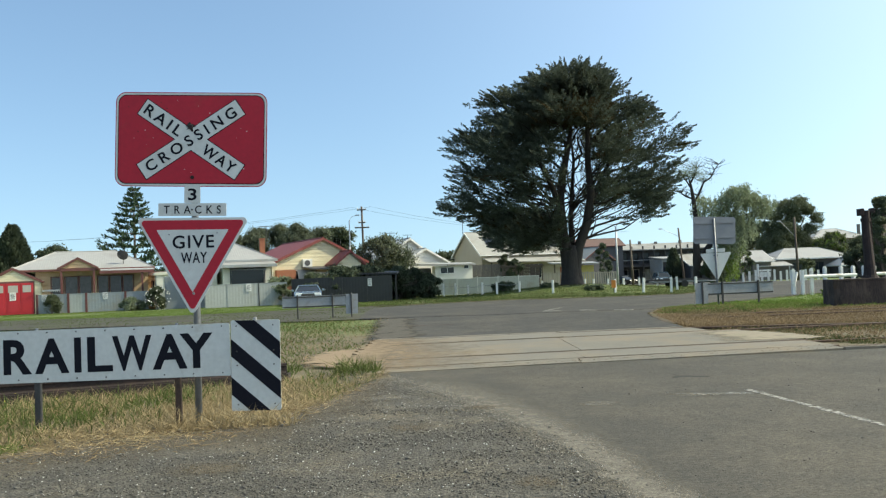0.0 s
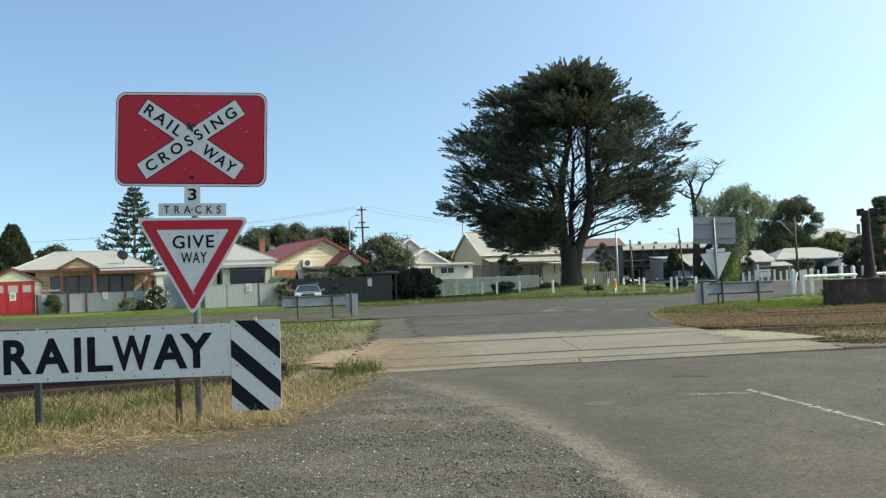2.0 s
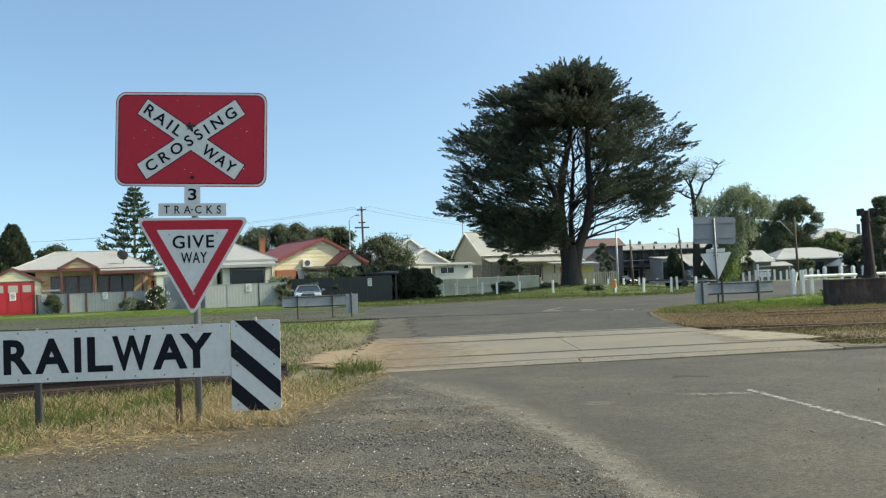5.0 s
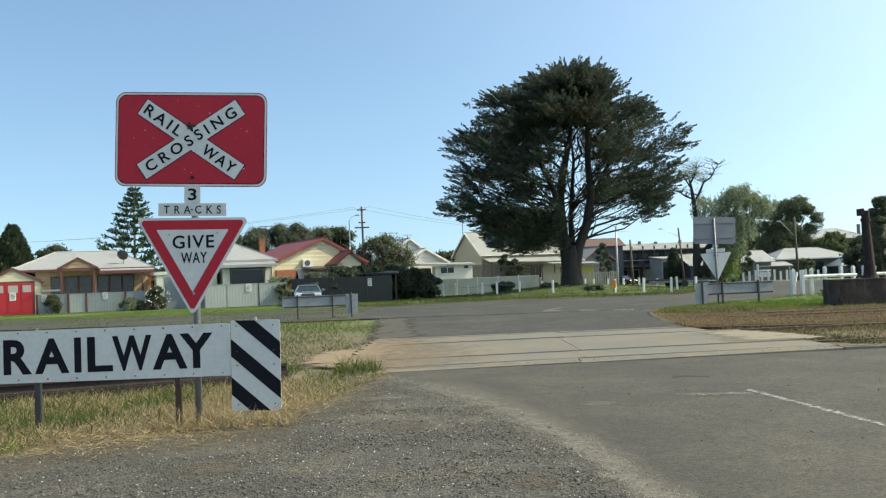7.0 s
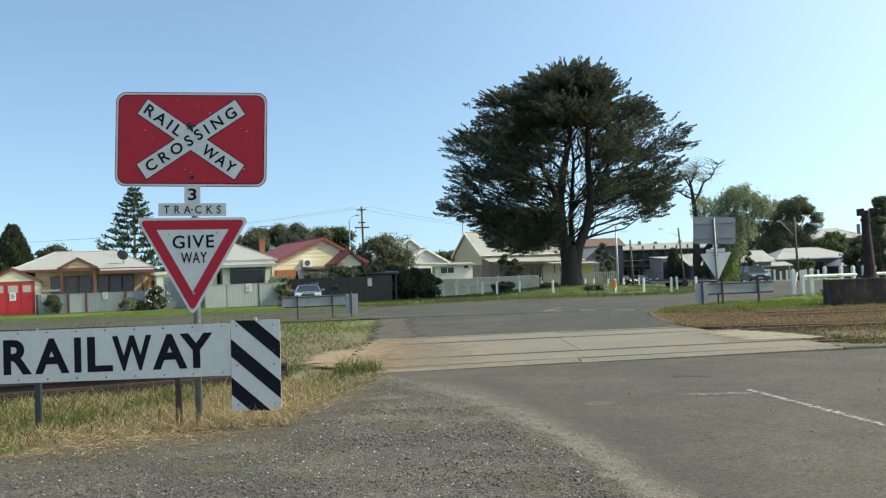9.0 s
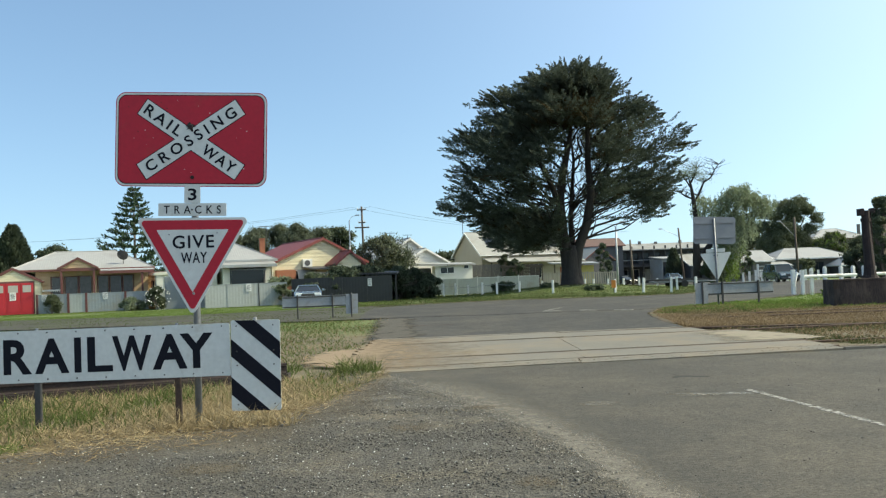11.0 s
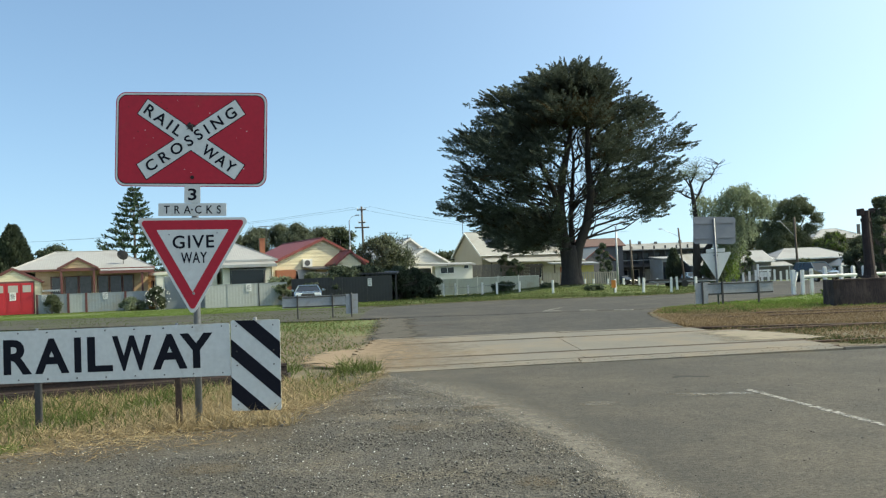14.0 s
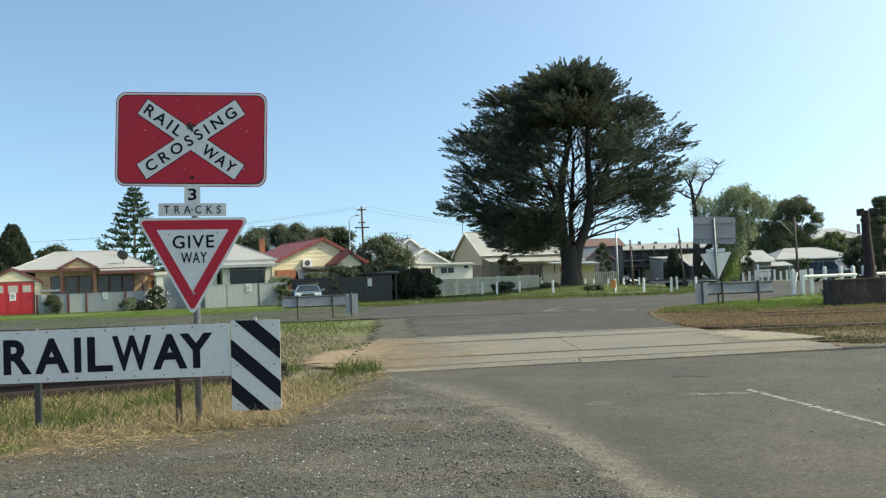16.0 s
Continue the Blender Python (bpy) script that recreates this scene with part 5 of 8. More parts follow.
def red_roof_house():
    t = gable_house("house", "cream weatherboard house with a red roof and wide front gable", -13.35, -5.95, 66, 76, -0.4, 2.75, 4.5, 'y', M_CREAM, M_REDROOF, M_REDROOF, 0.3, -9.35, rz=28)
    t["group"] = "houses along the street"
    boards(t, [(-3.5, -0.1), (3.5, -0.1), (3.5, 3.1), (0.3, 4.82), (-3.5, 3.12)], -5.0, M_CREAM, 0.3)
    a = part("air_conditioner", box(-1.42, -0.66, -5.35, -5.05, 2.75, 3.35, 0.02), M_NOTICE, t, "white box air conditioner")
    part("fan_grille", tube((-1.06, -5.38, 3.05), (-1.06, -5.35, 3.05), 0.22, 0.22, 20), M_DARKWALL, a)
    part("lean_to_roof", prism([(-1.4, -6.9, 2.62), (3.1, -6.9, 2.50), (3.1, -5.0, 2.75), (-1.4, -5.0, 2.80)], 0.08), M_DARKWALL, t)
    part("brick_base", box(-3.5, -2.0, -5.35, -5.004, -0.2, 2.55), M_BRICK, t)
    for a, b in ((-1.3, 0.1), (0.25, 1.5), (1.65, 2.9)):
        part("timber_screen", box(a, b, -6.72, -6.66, 0.0, 2.3), M_PALING, t)
    window(t, -1.9, -0.3, 1.5, 2.4, -5.05, M_BROWN, 0)
    part("shade_blind", prism([(-1.85, -5.6, 1.75), (-0.25, -5.6, 1.75), (-0.3, -5.05, 2.55), (-1.8, -5.05, 2.55)], 0.03), M_BLIND, t)
    part("flue", tube((2.35, -5.6, 1.5), (2.35, -5.6, 4.2), 0.07, 0.07, 8), M_NOTICE, t)
    w = gable_house("house_wing", "cream boarded side wing with small red gable", -8.1, -6.15, 64.4, 66.1, -0.4, 2.6, 3.38, 'y', M_CREAM, M_REDROOF, M_REDROOF, 0.25, -7.1, rz=28)
    boards(w, [(-0.94, 0.5), (0.94, 0.5), (0.94, 2.95), (0.02, 3.7), (-0.94, 2.95)], -0.85, M_CREAM, 0.3)
    f = thing("dark_fence", -5.6, 57.2, -0.3, "dark sheet-metal fence in the tree's shade", "fence")
    for i in range(4):
        a = -4.6 + i * 1.68
        part("sheet", box(a, a + 1.64, -0.015, 0.015, 0.02, 1.72 + 0.03 * (i % 2)), M_DARKFENCE, f)
        part("post", box(a - 0.05, a - 0.005, -0.03, 0.03, -0.2, 1.8), M_DARKSTEEL, f)
    n = thing("notice", -5.0, 57.16, 0.78, "white notice fixed to the dark fence", "notice", group="notices on fences")
    part("sheet", box(-0.13, 0.13, -0.015, 0.0, 0, 0.5), M_NOTICE, n)
    for i in range(5):
        part("printed_bar", box(-0.09, 0.09 - 0.03 * (i % 2), -0.019, -0.015, 0.4 - i * 0.08, 0.435 - i * 0.08), M_DARKWALL, n)
    p = thing("carport", -5.2, 60.5, -0.3, "dark flat-roofed carport behind the fence", "carport")
    part("roof", prism([(-2.3, -2.3, 2.0), (2.0, -2.3, 1.92), (2.0, 2, 2.1), (-2.3, 2, 2.1)], 0.12), M_DARKFENCE, p)
    for px in (-2.2, 1.9):
        for py in (-2.2, 1.9):
            part("post", box(px - 0.05, px + 0.05, py - 0.05, py + 0.05, -0.2, 1.92), M_DARKSTEEL, p)
    part("back_wall", box(-2.2, 1.9, 1.85, 1.95, -0.2, 1.95), M_DARKWALL, p)


red_roof_house()
antenna(-13.1, 63.2, 4.2, 1.25, 1.0)
antenna(-5.4, 88, 4.6, 1.3, 0.9)
antenna(-3.6, 87, 4.4, 1.2, 0.9)


def white_gables():
    t = gable_house("house", "white rendered house with a pale gable roof", -6.5, -1.0, 87, 97, -0.65, 3.4, 5.2, 'y', M_WHITEWALL, M_GREYROOF_Y, M_WPAINT, 0.3, -3.4, rz=24)
    t["group"] = "houses along the street"
    t = gable_house("house", "white house with a low pale gable over a verandah", -4.4, 0.5, 85.5, 87.2, -0.62, 2.75, 4.05, 'y', M_WHITEWALL, M_GREYROOF_Y, M_WPAINT, 0.3, -1.85, rz=24)
    t["group"] = "houses along the street"
    t = thing("flat_annexe", 0.9, 84, -0.6, "low white annexe with a flat roof and two-light window", "annexe", 14)
    part("wall", box(-1.8, 2.0, 0, 1.4, -0.3, 2.85), M_WHITEWALL, t)
    part("roof", prism([(-4.6, -0.35, 3.12), (2.3, -0.35, 3.0), (2.3, 1.45, 3.15), (-4.6, 1.45, 3.27)], 0.16), M_GREYROOF, t)
    window(t, -1.25, 0.1, 2.15, 2.7, 0.0, M_WPAINT, 1)
    window(t, 1.15, 1.6, 2.55, 2.85, 0.0, M_WPAINT, 0)
    part("verandah_post", box(-4.5, -4.4, -0.3, -0.2, -0.2, 2.95), M_WPAINT, t)
    # Charcoal panel stands in for the shade inside the open verandah.
    part("opening_shade_panel", box(-4.4, -2.0, 0.9, 1.0, 0, 2.7), M_DARKWALL, t)


white_gables()


def solar_house():
    t = gable_house("house", "beige gabled house with grey tin roof and solar panels", 3.7, 15.7, 94.25, 101.85, -0.7, 3.5, 5.95, 'x', M_BEIGE, M_ROOF_WORN, M_WPAINT, 0.3, rz=22)
    t["group"] = "houses along the street"
    sl = 2.45 / 3.8
    hy = 3.8
    for px in (-4.6, -3.55, 3.0, 4.05):
        bm = bmesh.new()
        z0, z1 = 4.2 + 0.10 + sl * (hy - 3.0), 4.2 + 0.10 + sl * (hy - 1.2)
        prism([(px, -3.0, z0), (px + 0.98, -3.0, z0), (px + 0.98, -1.2, z1), (px, -1.2, z1)], 0.04, bm)
        bm.transform(Matrix.Translation((0, 0, sl * 0.0 + 0.06)))
        p = part("solar_panel", bm, M_SOLAR, t, "dark blue solar panel")
    part("verandah_roof", prism([(-5.9, -5.6, 3.3), (5.9, -5.6, 3.15), (5.9, -3.8, 3.75), (-5.9, -3.8, 3.75)], 0.08), M_ROOF_WORN, t)
    part("verandah_wall", box(-5.5, -2.3, -3.95, -3.804, 0, 3.2), M_BEIGE, t)
    for px in (-5.6, -2.2, 2.0, 5.6):
        part("post", box(px - 0.06, px + 0.06, -5.5, -5.38, -0.2, 3.2), M_TIMBER, t)
    window(t, -0.2, 1.2, 1.4, 2.8, -3.8, M_WPAINT, 1)
    part("door", box(3.6, 5.0, -3.86, -3.804, 0.2, 2.5), M_BRICK, t, "brick-red roller shutter")
    part("vent_pipe", tube((-3.0, -4.1, 2.8), (-3.0, -4.1, 4.1), 0.08, 0.08, 8), M_LIGHTPOLE, t)
    antenna(2.2, 92.3, 6.0, 1.7, 3.0, "tall wide television antenna over the gable")
    f = thing("timber_fence", 5.4, 86.5, -0.6, "weathered brown timber fence behind the sheet fence", "fence")
    for i in range(30):
        part("paling", box(-2.6 + i * 0.13, -2.49 + i * 0.13, -0.012, 0.012, 0, 2.85 + 0.04 * random.random()), M_GREYWALL, f)
    p = thing("pergola", 7.8, 84.5, -0.6, "dark timber pergola before the beige house, back slats added for shade", "pergola")
    for px in (-1.95, 0.0, 1.95):
        part("post", box(px - 0.06, px + 0.06, -0.06, 0.06, -0.1, 2.6), M_TIMBER, p)
    part("beam", box(-2.15, 2.15, -0.05, 0.05, 2.45, 2.62), M_TIMBER, p)
    for i in range(10):
        part("rafter", box(-2.05 + i * 0.44, -1.98 + i * 0.44, -0.3, 2.6, 2.62, 2.74), M_TIMBER, p)
    # Dark slats added across the back, standing in for the verandah's shade.
    for i in range(16):
        part("slat", box(-2.0, 2.0, 2.42, 2.46, 0.1 + i * 0.155, 0.22 + i * 0.155), M_TIMBER, p)
    s = thing("shed", 16.8, 86, -0.5, "yellow-walled shed with a flat tin roof", "shed")
    part("wall", box(-2.85, -1.65, 0, 3, -0.2, 2.3), mat("yellow_wall", (0.62, 0.5, 0.18), (0.5, 0.4, 0.15), rough=0.8), s)
    part("roof", prism([(-5.9, -0.9, 2.62), (-1.2, -0.9, 2.5), (-1.2, 3.2, 2.7), (-5.9, 3.2, 2.8)], 0.12), M_GREYROOF, s)
    for px in (-5.7, -3.8):
        part("post", box(px - 0.05, px + 0.05, -0.8, -0.7, -0.2, 2.5), M_TIMBER, s)
    f = thing("sheet_fence", 4.0, 80.5, -0.55, "pale grey sheet-metal fence behind the bollards", "fence")
    for i in range(5):
        a = -4.7 + i * 1.94
        part("sheet", box(a, a + 1.9, -0.015, 0.015, 0.02, 1.5 - 0.02 * (i % 2)), M_FENCE_PALE, f)
        part("post", box(a - 0.06, a, -0.04, 0.04, -0.2, 1.66), M_WPAINT, f)
        part("capping", box(a, a + 1.9, -0.03, 0.03, 1.5, 1.55), M_WPAINT, f)
    f = thing("paling_fence", 13.1, 78, -0.4, "weathered grey-brown timber paling fence by the cypress", "fence")
    me = None
    for i in range(35):
        xx = -3.95 + i * 0.2
        o = part("paling", box(-0.062, 0.062, -0.012, 0.012, 0, 1.62 - 0.004 * i + 0.05 * math.sin(i * 2.3)), M_PALING, f)
        o.location = (xx, 0, 0)
    for zz in (0.4, 1.4):
        part("rail", box(-4.0, 2.95, 0.013, 0.06, zz, zz + 0.08), M_PALING, f)


solar_house()


def far_buildings():
    t = thing("terrace_building", 37.5, 150, -1.3, "long dark two-storey building with a pale flat roof", "building")
    part("wall", box(-8.8, 9.2, 0, 8, -0.3, 6.1), M_DARKWALL, t)
    part("roof", prism([(-9.3, -2.2, 5.95), (9.6, -2.2, 5.85), (9.6, 4.0, 7.05), (-9.3, 4.0, 7.15)], 0.18), M_ROOF_WORN, t)
    part("balcony", box(-8.8, 9.2, -2.0, 0.0, 2.9, 3.15), M_DARKWALL, t)
    for i in range(10):
        px = -8.6 + i * 1.95
        part("balcony_post", box(px - 0.12, px + 0.12, -2.0, -1.85, -0.2, 6.5), M_DARKSTEEL, t)
        if i < 9:
            window(t, px + 0.35, px + 1.5, 3.5, 5.3, 0.0, M_DARKSTEEL, 1)
            window(t, px + 0.35, px + 1.5, 0.6, 2.4, 0.0, M_WPAINT, 0, M_BLIND if i % 3 == 0 else None)
            r = part("balustrade", box(px + 0.09, px + 1.86, -2.0, -1.96, 4.0, 4.1), M_COLORBOND, t)
    for px, h in ((-6.6, 0.3), (-2.1, 0.5), (0.8, 0.35), (5.2, 0.45)):
        part("roof_vent", box(px - 0.22, px + 0.22, 3.0, 3.5, 6.6, 7.0 + h), M_GREYWALL, t)
    t = gable_house("house", "brown tiled house behind the paling fence", 20.5, 30, 142, 152, -1.25, 5.3, 6.6, 'x', M_DARKWALL, M_BROWNROOF, M_BROWN, 0.4)
    t["group"] = "houses far off"
    t = gable_house("house", "small grey gabled house behind the paling fence", 20.5, 25.4, 126, 135, -1.1, 2.9, 4.6, 'y', M_DARKWALL, M_ROOF_WORN, M_BROWN, 0.4, rz=20)
    t["group"] = "houses far off"
    t = thing("shop_front", 37.3, 137, -1.2, "white and grey panelled workshop front", "building")
    part("wall", box(-2.2, 1.9, 0, 8, -0.2, 3.9), M_COLORBOND, t)
    part("corner", box(1.55, 1.95, -0.1, -0.004, -0.2, 3.95), M_WPAINT, t)
    for i in range(3):
        part("panel", box(-2.0 + i * 1.0, -1.35 + i * 1.0, -0.06, -0.004, 0.5, 3.4), M_GLASS, t, "tall dark window")
    part("roof", prism([(-2.4, -0.4, 4.0), (2.1, -0.4, 4.0), (2.1, 8, 4.4), (-2.4, 8, 4.4)], 0.15), M_GREYROOF, t)
    t = gable_house("house", "white-roofed cottage beside the willow", 40.2, 44.6, 116, 124, -1.0, 1.7, 3.1, 'x', M_GREYWALL, M_GREYROOF, M_WPAINT, 0.4)
    t["group"] = "houses far off"
    window(t, -1.6, -0.4, 1.0, 2.2, -4.0, M_DARKSTEEL, 1)
    t = gable_house("house", "low cottage with a pale tin roof beside the leaning pole", 36.4, 40.6, 126, 133, -1.1, 1.6, 3.1, 'x', M_DARKWALL, M_ROOF_WORN, M_WPAINT, 0.4, rz=10)
    t["group"] = "houses far off"
    part("shop_sign", box(-1.2, 0.4, -3.75, -3.6, 1.9, 2.7), M_DARKSTEEL, t, "dark sign board")
    t = thing("house", 47.4, 118, -1.0, "pale bungalow with low grey hip roof beyond the street", "house", group="houses far off")
    # Grey in place of white: the roof overhang's shade is in the wall colour.
    part("wall", box(-5.6, 9.0, 0.5, 9, -0.3, 2.7), M_GREYWALL, t)
    hip_roof(t, -1.0, 9.2, 0, 9, 2.85, 4.35, 3.2, M_GREYROOF, M_WPAINT, 0.5)
    hip_roof(t, -5.8, -1.2, 1, 9, 3.0, 4.2, 1.9, M_GREYROOF, M_WPAINT, 0.4)
    part("porch_roof", prism([(-4.6, -2.2, 1.95), (0.2, -2.2, 1.95), (-0.6, 0.5, 2.85), (-4.0, 0.5, 2.85)], 0.1), M_GREYROOF, t)
    for a in (1.2, 4.0, 6.6):
        window(t, a, a + 1.4, 0.8, 2.2, 0.5, M_DARKSTEEL, 1)
    part("door", box(3.0, 3.8, 0.44, 0.496, 0, 2.1), M_BROWN, t)
    for px in (-4.3, -0.3):
        part("post", box(px - 0.06, px + 0.06, -2.0, -1.9, -0.2, 1.95), M_WPAINT, t)
    t = thing("house", 55.0, 114, -1.0, "small porch wing with a pale pyramid roof", "house", group="houses far off")
    part("wall", box(-1.5, 1.8, 0.3, 4, -0.3, 1.6), M_DARKWALL, t)
    hip_roof(t, -1.6, 1.9, 0, 4, 1.7, 3.1, 1.9, M_GREYROOF, M_WPAINT, 0.4)
    t = thing("house", 80.0, 170, -1.3, "tall house with grey hip roof and chimney above the trees", "house", group="houses far off")
    part("wall", box(-6, 5.2, 0, 10, -0.3, 7.0), M_GREYWALL, t)
    hip_roof(t, -6, 5.2, 0, 10, 7.1, 9.3, 4.6, M_GREYROOF, M_BROWN, 0.4)
    part("chimney", box(4.0, 4.5, 2, 2.5, 7, 9.9), M_GREYWALL, t)


far_buildings()


# ---------------------------------------------------------------- bollards, rails, poles
def bollards():
    first = thing("bollard", 0, 0, 0, "square white-painted timber bollard on the verge", "bollard", group="white bollards")
    part("post", box(-0.068, 0.068, -0.068, 0.068, -0.4, 0.95, 0.012), M_WPAINT, first)
    part("band", box(-0.071, 0.071, -0.071, 0.071, 0.78, 0.84), M_NOTICE, first)
    spots = [(-2.46, 67.0, 0.16), (-1.88, 67.0, 0.18), (-1.7, 67.0, 0.13), (-0.96, 68.0, 0.1), (-0.06, 67.0, 0.05), (0.87, 67.0, 0.04), (1.85, 67.0, -0.15), (2.69, 60.8, -0.07), (3.66, 59.5, -0.09), (5.26, 59.7, -0.21), (8.41, 73.0, 0.04), (7.2, 56.6, -0.09),
             (12.05, 73.0, 0.05), (12.77, 73.0, 0.02), (14.03, 73.0, -0.02), (10.97, 54.8, -0.08), (15.34, 73.0, -0.02), (16.7, 73.0, -0.02), (12.51, 53.6, -0.03), (19.0, 76.0, -0.08), (13.72, 51.6, -0.03), (15.35, 56.2, -0.09), (15.76, 53.4, -0.07)]      # x, y and how far each stands proud of the soil
    for i, (x, y, dz) in enumerate(spots):
        m = pose(x, y, zg(x, y) + dz, random.uniform(-2, 2), random.uniform(-2, 2), random.uniform(-20, 20))
        if i:
            copy_thing(first, m)
        else:
            first.matrix_basis = m
    for (xa, ya, da), (xb, yb, db) in zip(spots[3:10], spots[4:10]):
        p, q = Vector((xa, ya, zg(xa, ya) + da + 0.82)), Vector((xb, yb, zg(xb, yb) + db + 0.82))
        pts = [p.lerp(q, k / 8) - Vector((0, 0, 0.5 * k / 8 * (1 - k / 8))) for k in range(9)]
        tagged(link("chain", limb(pts, [0.016] * 9, 5), M_GALV), "thin sagging grey chain between white bollards", "chain", "bollard chains")
    t = thing("orange_marker", 10.85, 54.6, zg(10.85, 54.6) - 0.05, "small orange warning sheet on a bollard", "marker")
    part("sheet", box(-0.15, 0.13, -0.02, 0.0, 0.36, 0.86), M_ORANGE, t)
    part("stake", box(-0.02, 0.02, 0.0, 0.03, -0.2, 0.8), M_TIMBER, t)


bollards()


def rail_fence():
    t = thing("rail_fence", 14.0, 33.5, -0.06, "white timber post and single rail fence", "fence")
    part("rail", tube((0.12, 0, 0.72), (2.35, 0.3, 0.71), 0.065, 0.065, 10), M_WPAINT, t)
    part("rail", tube((2.95, 0.4, 0.72), (6.2, 0.9, 0.71), 0.065, 0.065, 10), M_WPAINT, t)
    for x, y, h in ((-0.30, 0.0, 1.0), (-0.12, 0.35, 0.98), (0.06, -0.05, 0.98), (0.48, 0.1, 1.02)):
        part("post", box(x - 0.06, x + 0.06, y - 0.06, y + 0.06, -0.2, h, 0.012), M_WPAINT, t)
    part("brace", tube((-0.28, 0.1, 0.1), (0.0, 0.3, 0.9), 0.045, 0.045, 6), M_WPAINT, t)
    g = thing("bollard", 0, 0, 0, "white timber post behind the rail fence", "bollard", group="white posts beyond the rail")
    part("post", box(-0.075, 0.075, -0.075, 0.075, -0.2, 0.98, 0.02), M_WPAINT, g)
    part("top", box(-0.06, 0.06, -0.06, 0.06, 0.98, 1.03, 0.02), M_WPAINT, g)
    spots = [(17.2, 38.5), (18.4, 39.5), (19.3, 40.2), (20.2, 41.0), (21.2, 42)]
    for i, (x, y) in enumerate(spots):
        m = pose(x, y, zg(x, y) + 0.1, 0, 0, 8 * i)
        if i:
            copy_thing(g, m)
        else:
            g.matrix_basis = m
    f = thing("white_fence", 38, 98, -0.75, "row of white posts with a chair-like gate beyond the street", "fence")
    for i in range(14):
        xx = -3.6 + i * 0.72
        part("post", box(xx - 0.11, xx + 0.11, -0.08, 0.08, -0.2, 1.1 + 0.12 * (i % 3)), M_WPAINT, f)
    part("gate_post", box(-2.0, -1.78, -0.1, 0.1, -0.2, 2.0), M_WPAINT, f)
    part("gate_rail", box(-1.8, -0.35, -0.05, 0.05, 1.15, 1.35), M_WPAINT, f)
    part("gate_board", box(-1.7, -0.45, -0.05, 0.05, 0.5, 1.05), M_WPAINT, f)


rail_fence()


M_TANK = mat("rough_rusty_plate", (0.036, 0.026, 0.023), (0.072, 0.050, 0.041), rough=0.9, metal=0.1, scale=2.2, fine=18, bump=0.6, bump_scale=14, dirt=(0.105, 0.075, 0.057), dirt_amount=0.3, dirt_scale=2.5, stretch=(2.2, 2.2, 0.6))


def rust_block():
    t = thing("rusty_tank", 12.02, 23.0, -0.02, "low rusty steel tank in the dry grass", "tank")
    body = box(-1.66, 2.6, -0.3, 0.35, -0.1, 0.74)
    bmesh.ops.subdivide_edges(body, edges=body.edges[:], cuts=12, use_grid_fill=True)
    for v in body.verts:
        k = 0.035 * noise.noise(v.co * 2.3) + 0.015 * noise.noise(v.co * 9)
        v.co += Vector((k * (abs(v.co.x - 0.47) > 2.1), k, k * 0.8 * (v.co.z > 0.6)))
    part("body", body, M_TANK, t, "rough rusty steel plate", True)
    part("rim", box(-1.68, 2.62, -0.33, -0.27, 0.70, 0.75, 0.012), M_TANK, t)
    c = thing("rusty_column", 11.97, 23.9, 0.0, "old rusty iron crane column with a bracket at its top", "crane column")
    part("column", limb([(-0.05, 0, -0.2), (-0.03, 0, 0.62), (-0.02, 0, 0.95), (-0.04, 0, 1.4), (-0.07, 0, 2.2), (-0.06, 0, 2.6)], [0.21, 0.20, 0.155, 0.13, 0.115, 0.11], 12), M_RUST, c, "tapered iron column")
    part("flange", tube((-0.03, 0, 0.70), (-0.03, 0, 0.78), 0.24, 0.21, 14), M_RUST, c)
    part("collar", tube((-0.07, 0, 2.30), (-0.07, 0, 2.38), 0.135, 0.135, 12), M_RUST, c)
    part("head", box(-0.27, -0.13, -0.1, 0.1, 2.46, 2.66, 0.02), M_RUST, c)
    part("head", box(0.02, 0.20, -0.05, 0.05, 2.52, 2.58, 0.02), M_RUST, c)
    part("pulley", tube((0.11, -0.06, 2.60), (0.11, 0.06, 2.60), 0.07, 0.07, 14), M_RUST, c)
    part("stay", tube((0.10, 0.05, 2.55), (0.15, 0.06, 0.76), 0.018, 0.018, 8), M_RUST, c)


rust_block()


def street_light(x, y, z, h, arm, label, tilt=0.0, wood=False):
    t = thing("street_lamp", x, y, z, label, "street lamp", group="street lamps")
    m = M_TIMBER if wood else M_LIGHTPOLE
    part("pole", tube((0, 0, -0.3), (tilt, 0, h), 0.11, 0.07, 10), m, t, "", True)
    part("arm", limb([(tilt, 0, h - 0.05), (tilt + arm * 0.35, 0, h + abs(arm) * 0.55), (tilt + arm, 0, h + abs(arm) * 0.75)], [0.035, 0.028, 0.022], 8), M_LIGHTPOLE, t)
    part("lamp_head", box(tilt + arm - 0.12, tilt + arm + 0.45, -0.12, 0.12, h + abs(arm) * 0.75 - 0.06, h + abs(arm) * 0.75 + 0.08, 0.03), M_LIGHTPOLE, t)
    if not tilt and arm == 0.5:
        part("arm", limb([(0, 0, h - 0.05), (-arm * 0.6, 0, h + arm * 0.4), (-arm * 1.8, 0, h + arm * 0.55)], [0.035, 0.028, 0.022], 8), M_LIGHTPOLE, t)
        part("lamp_head", box(-arm * 1.8 - 0.4, -arm * 1.8 + 0.1, -0.12, 0.12, h + arm * 0.55 - 0.06, h + arm * 0.55 + 0.08, 0.03), M_LIGHTPOLE, t)
    return t


street_light(-12.0, 110, -0.9, 9.8, 0.9, "pale curved street lamp above the red-roofed house")
street_light(15.5, 76, -0.5, 5.6, 0.5, "pale slender street lamp by the paling fence")


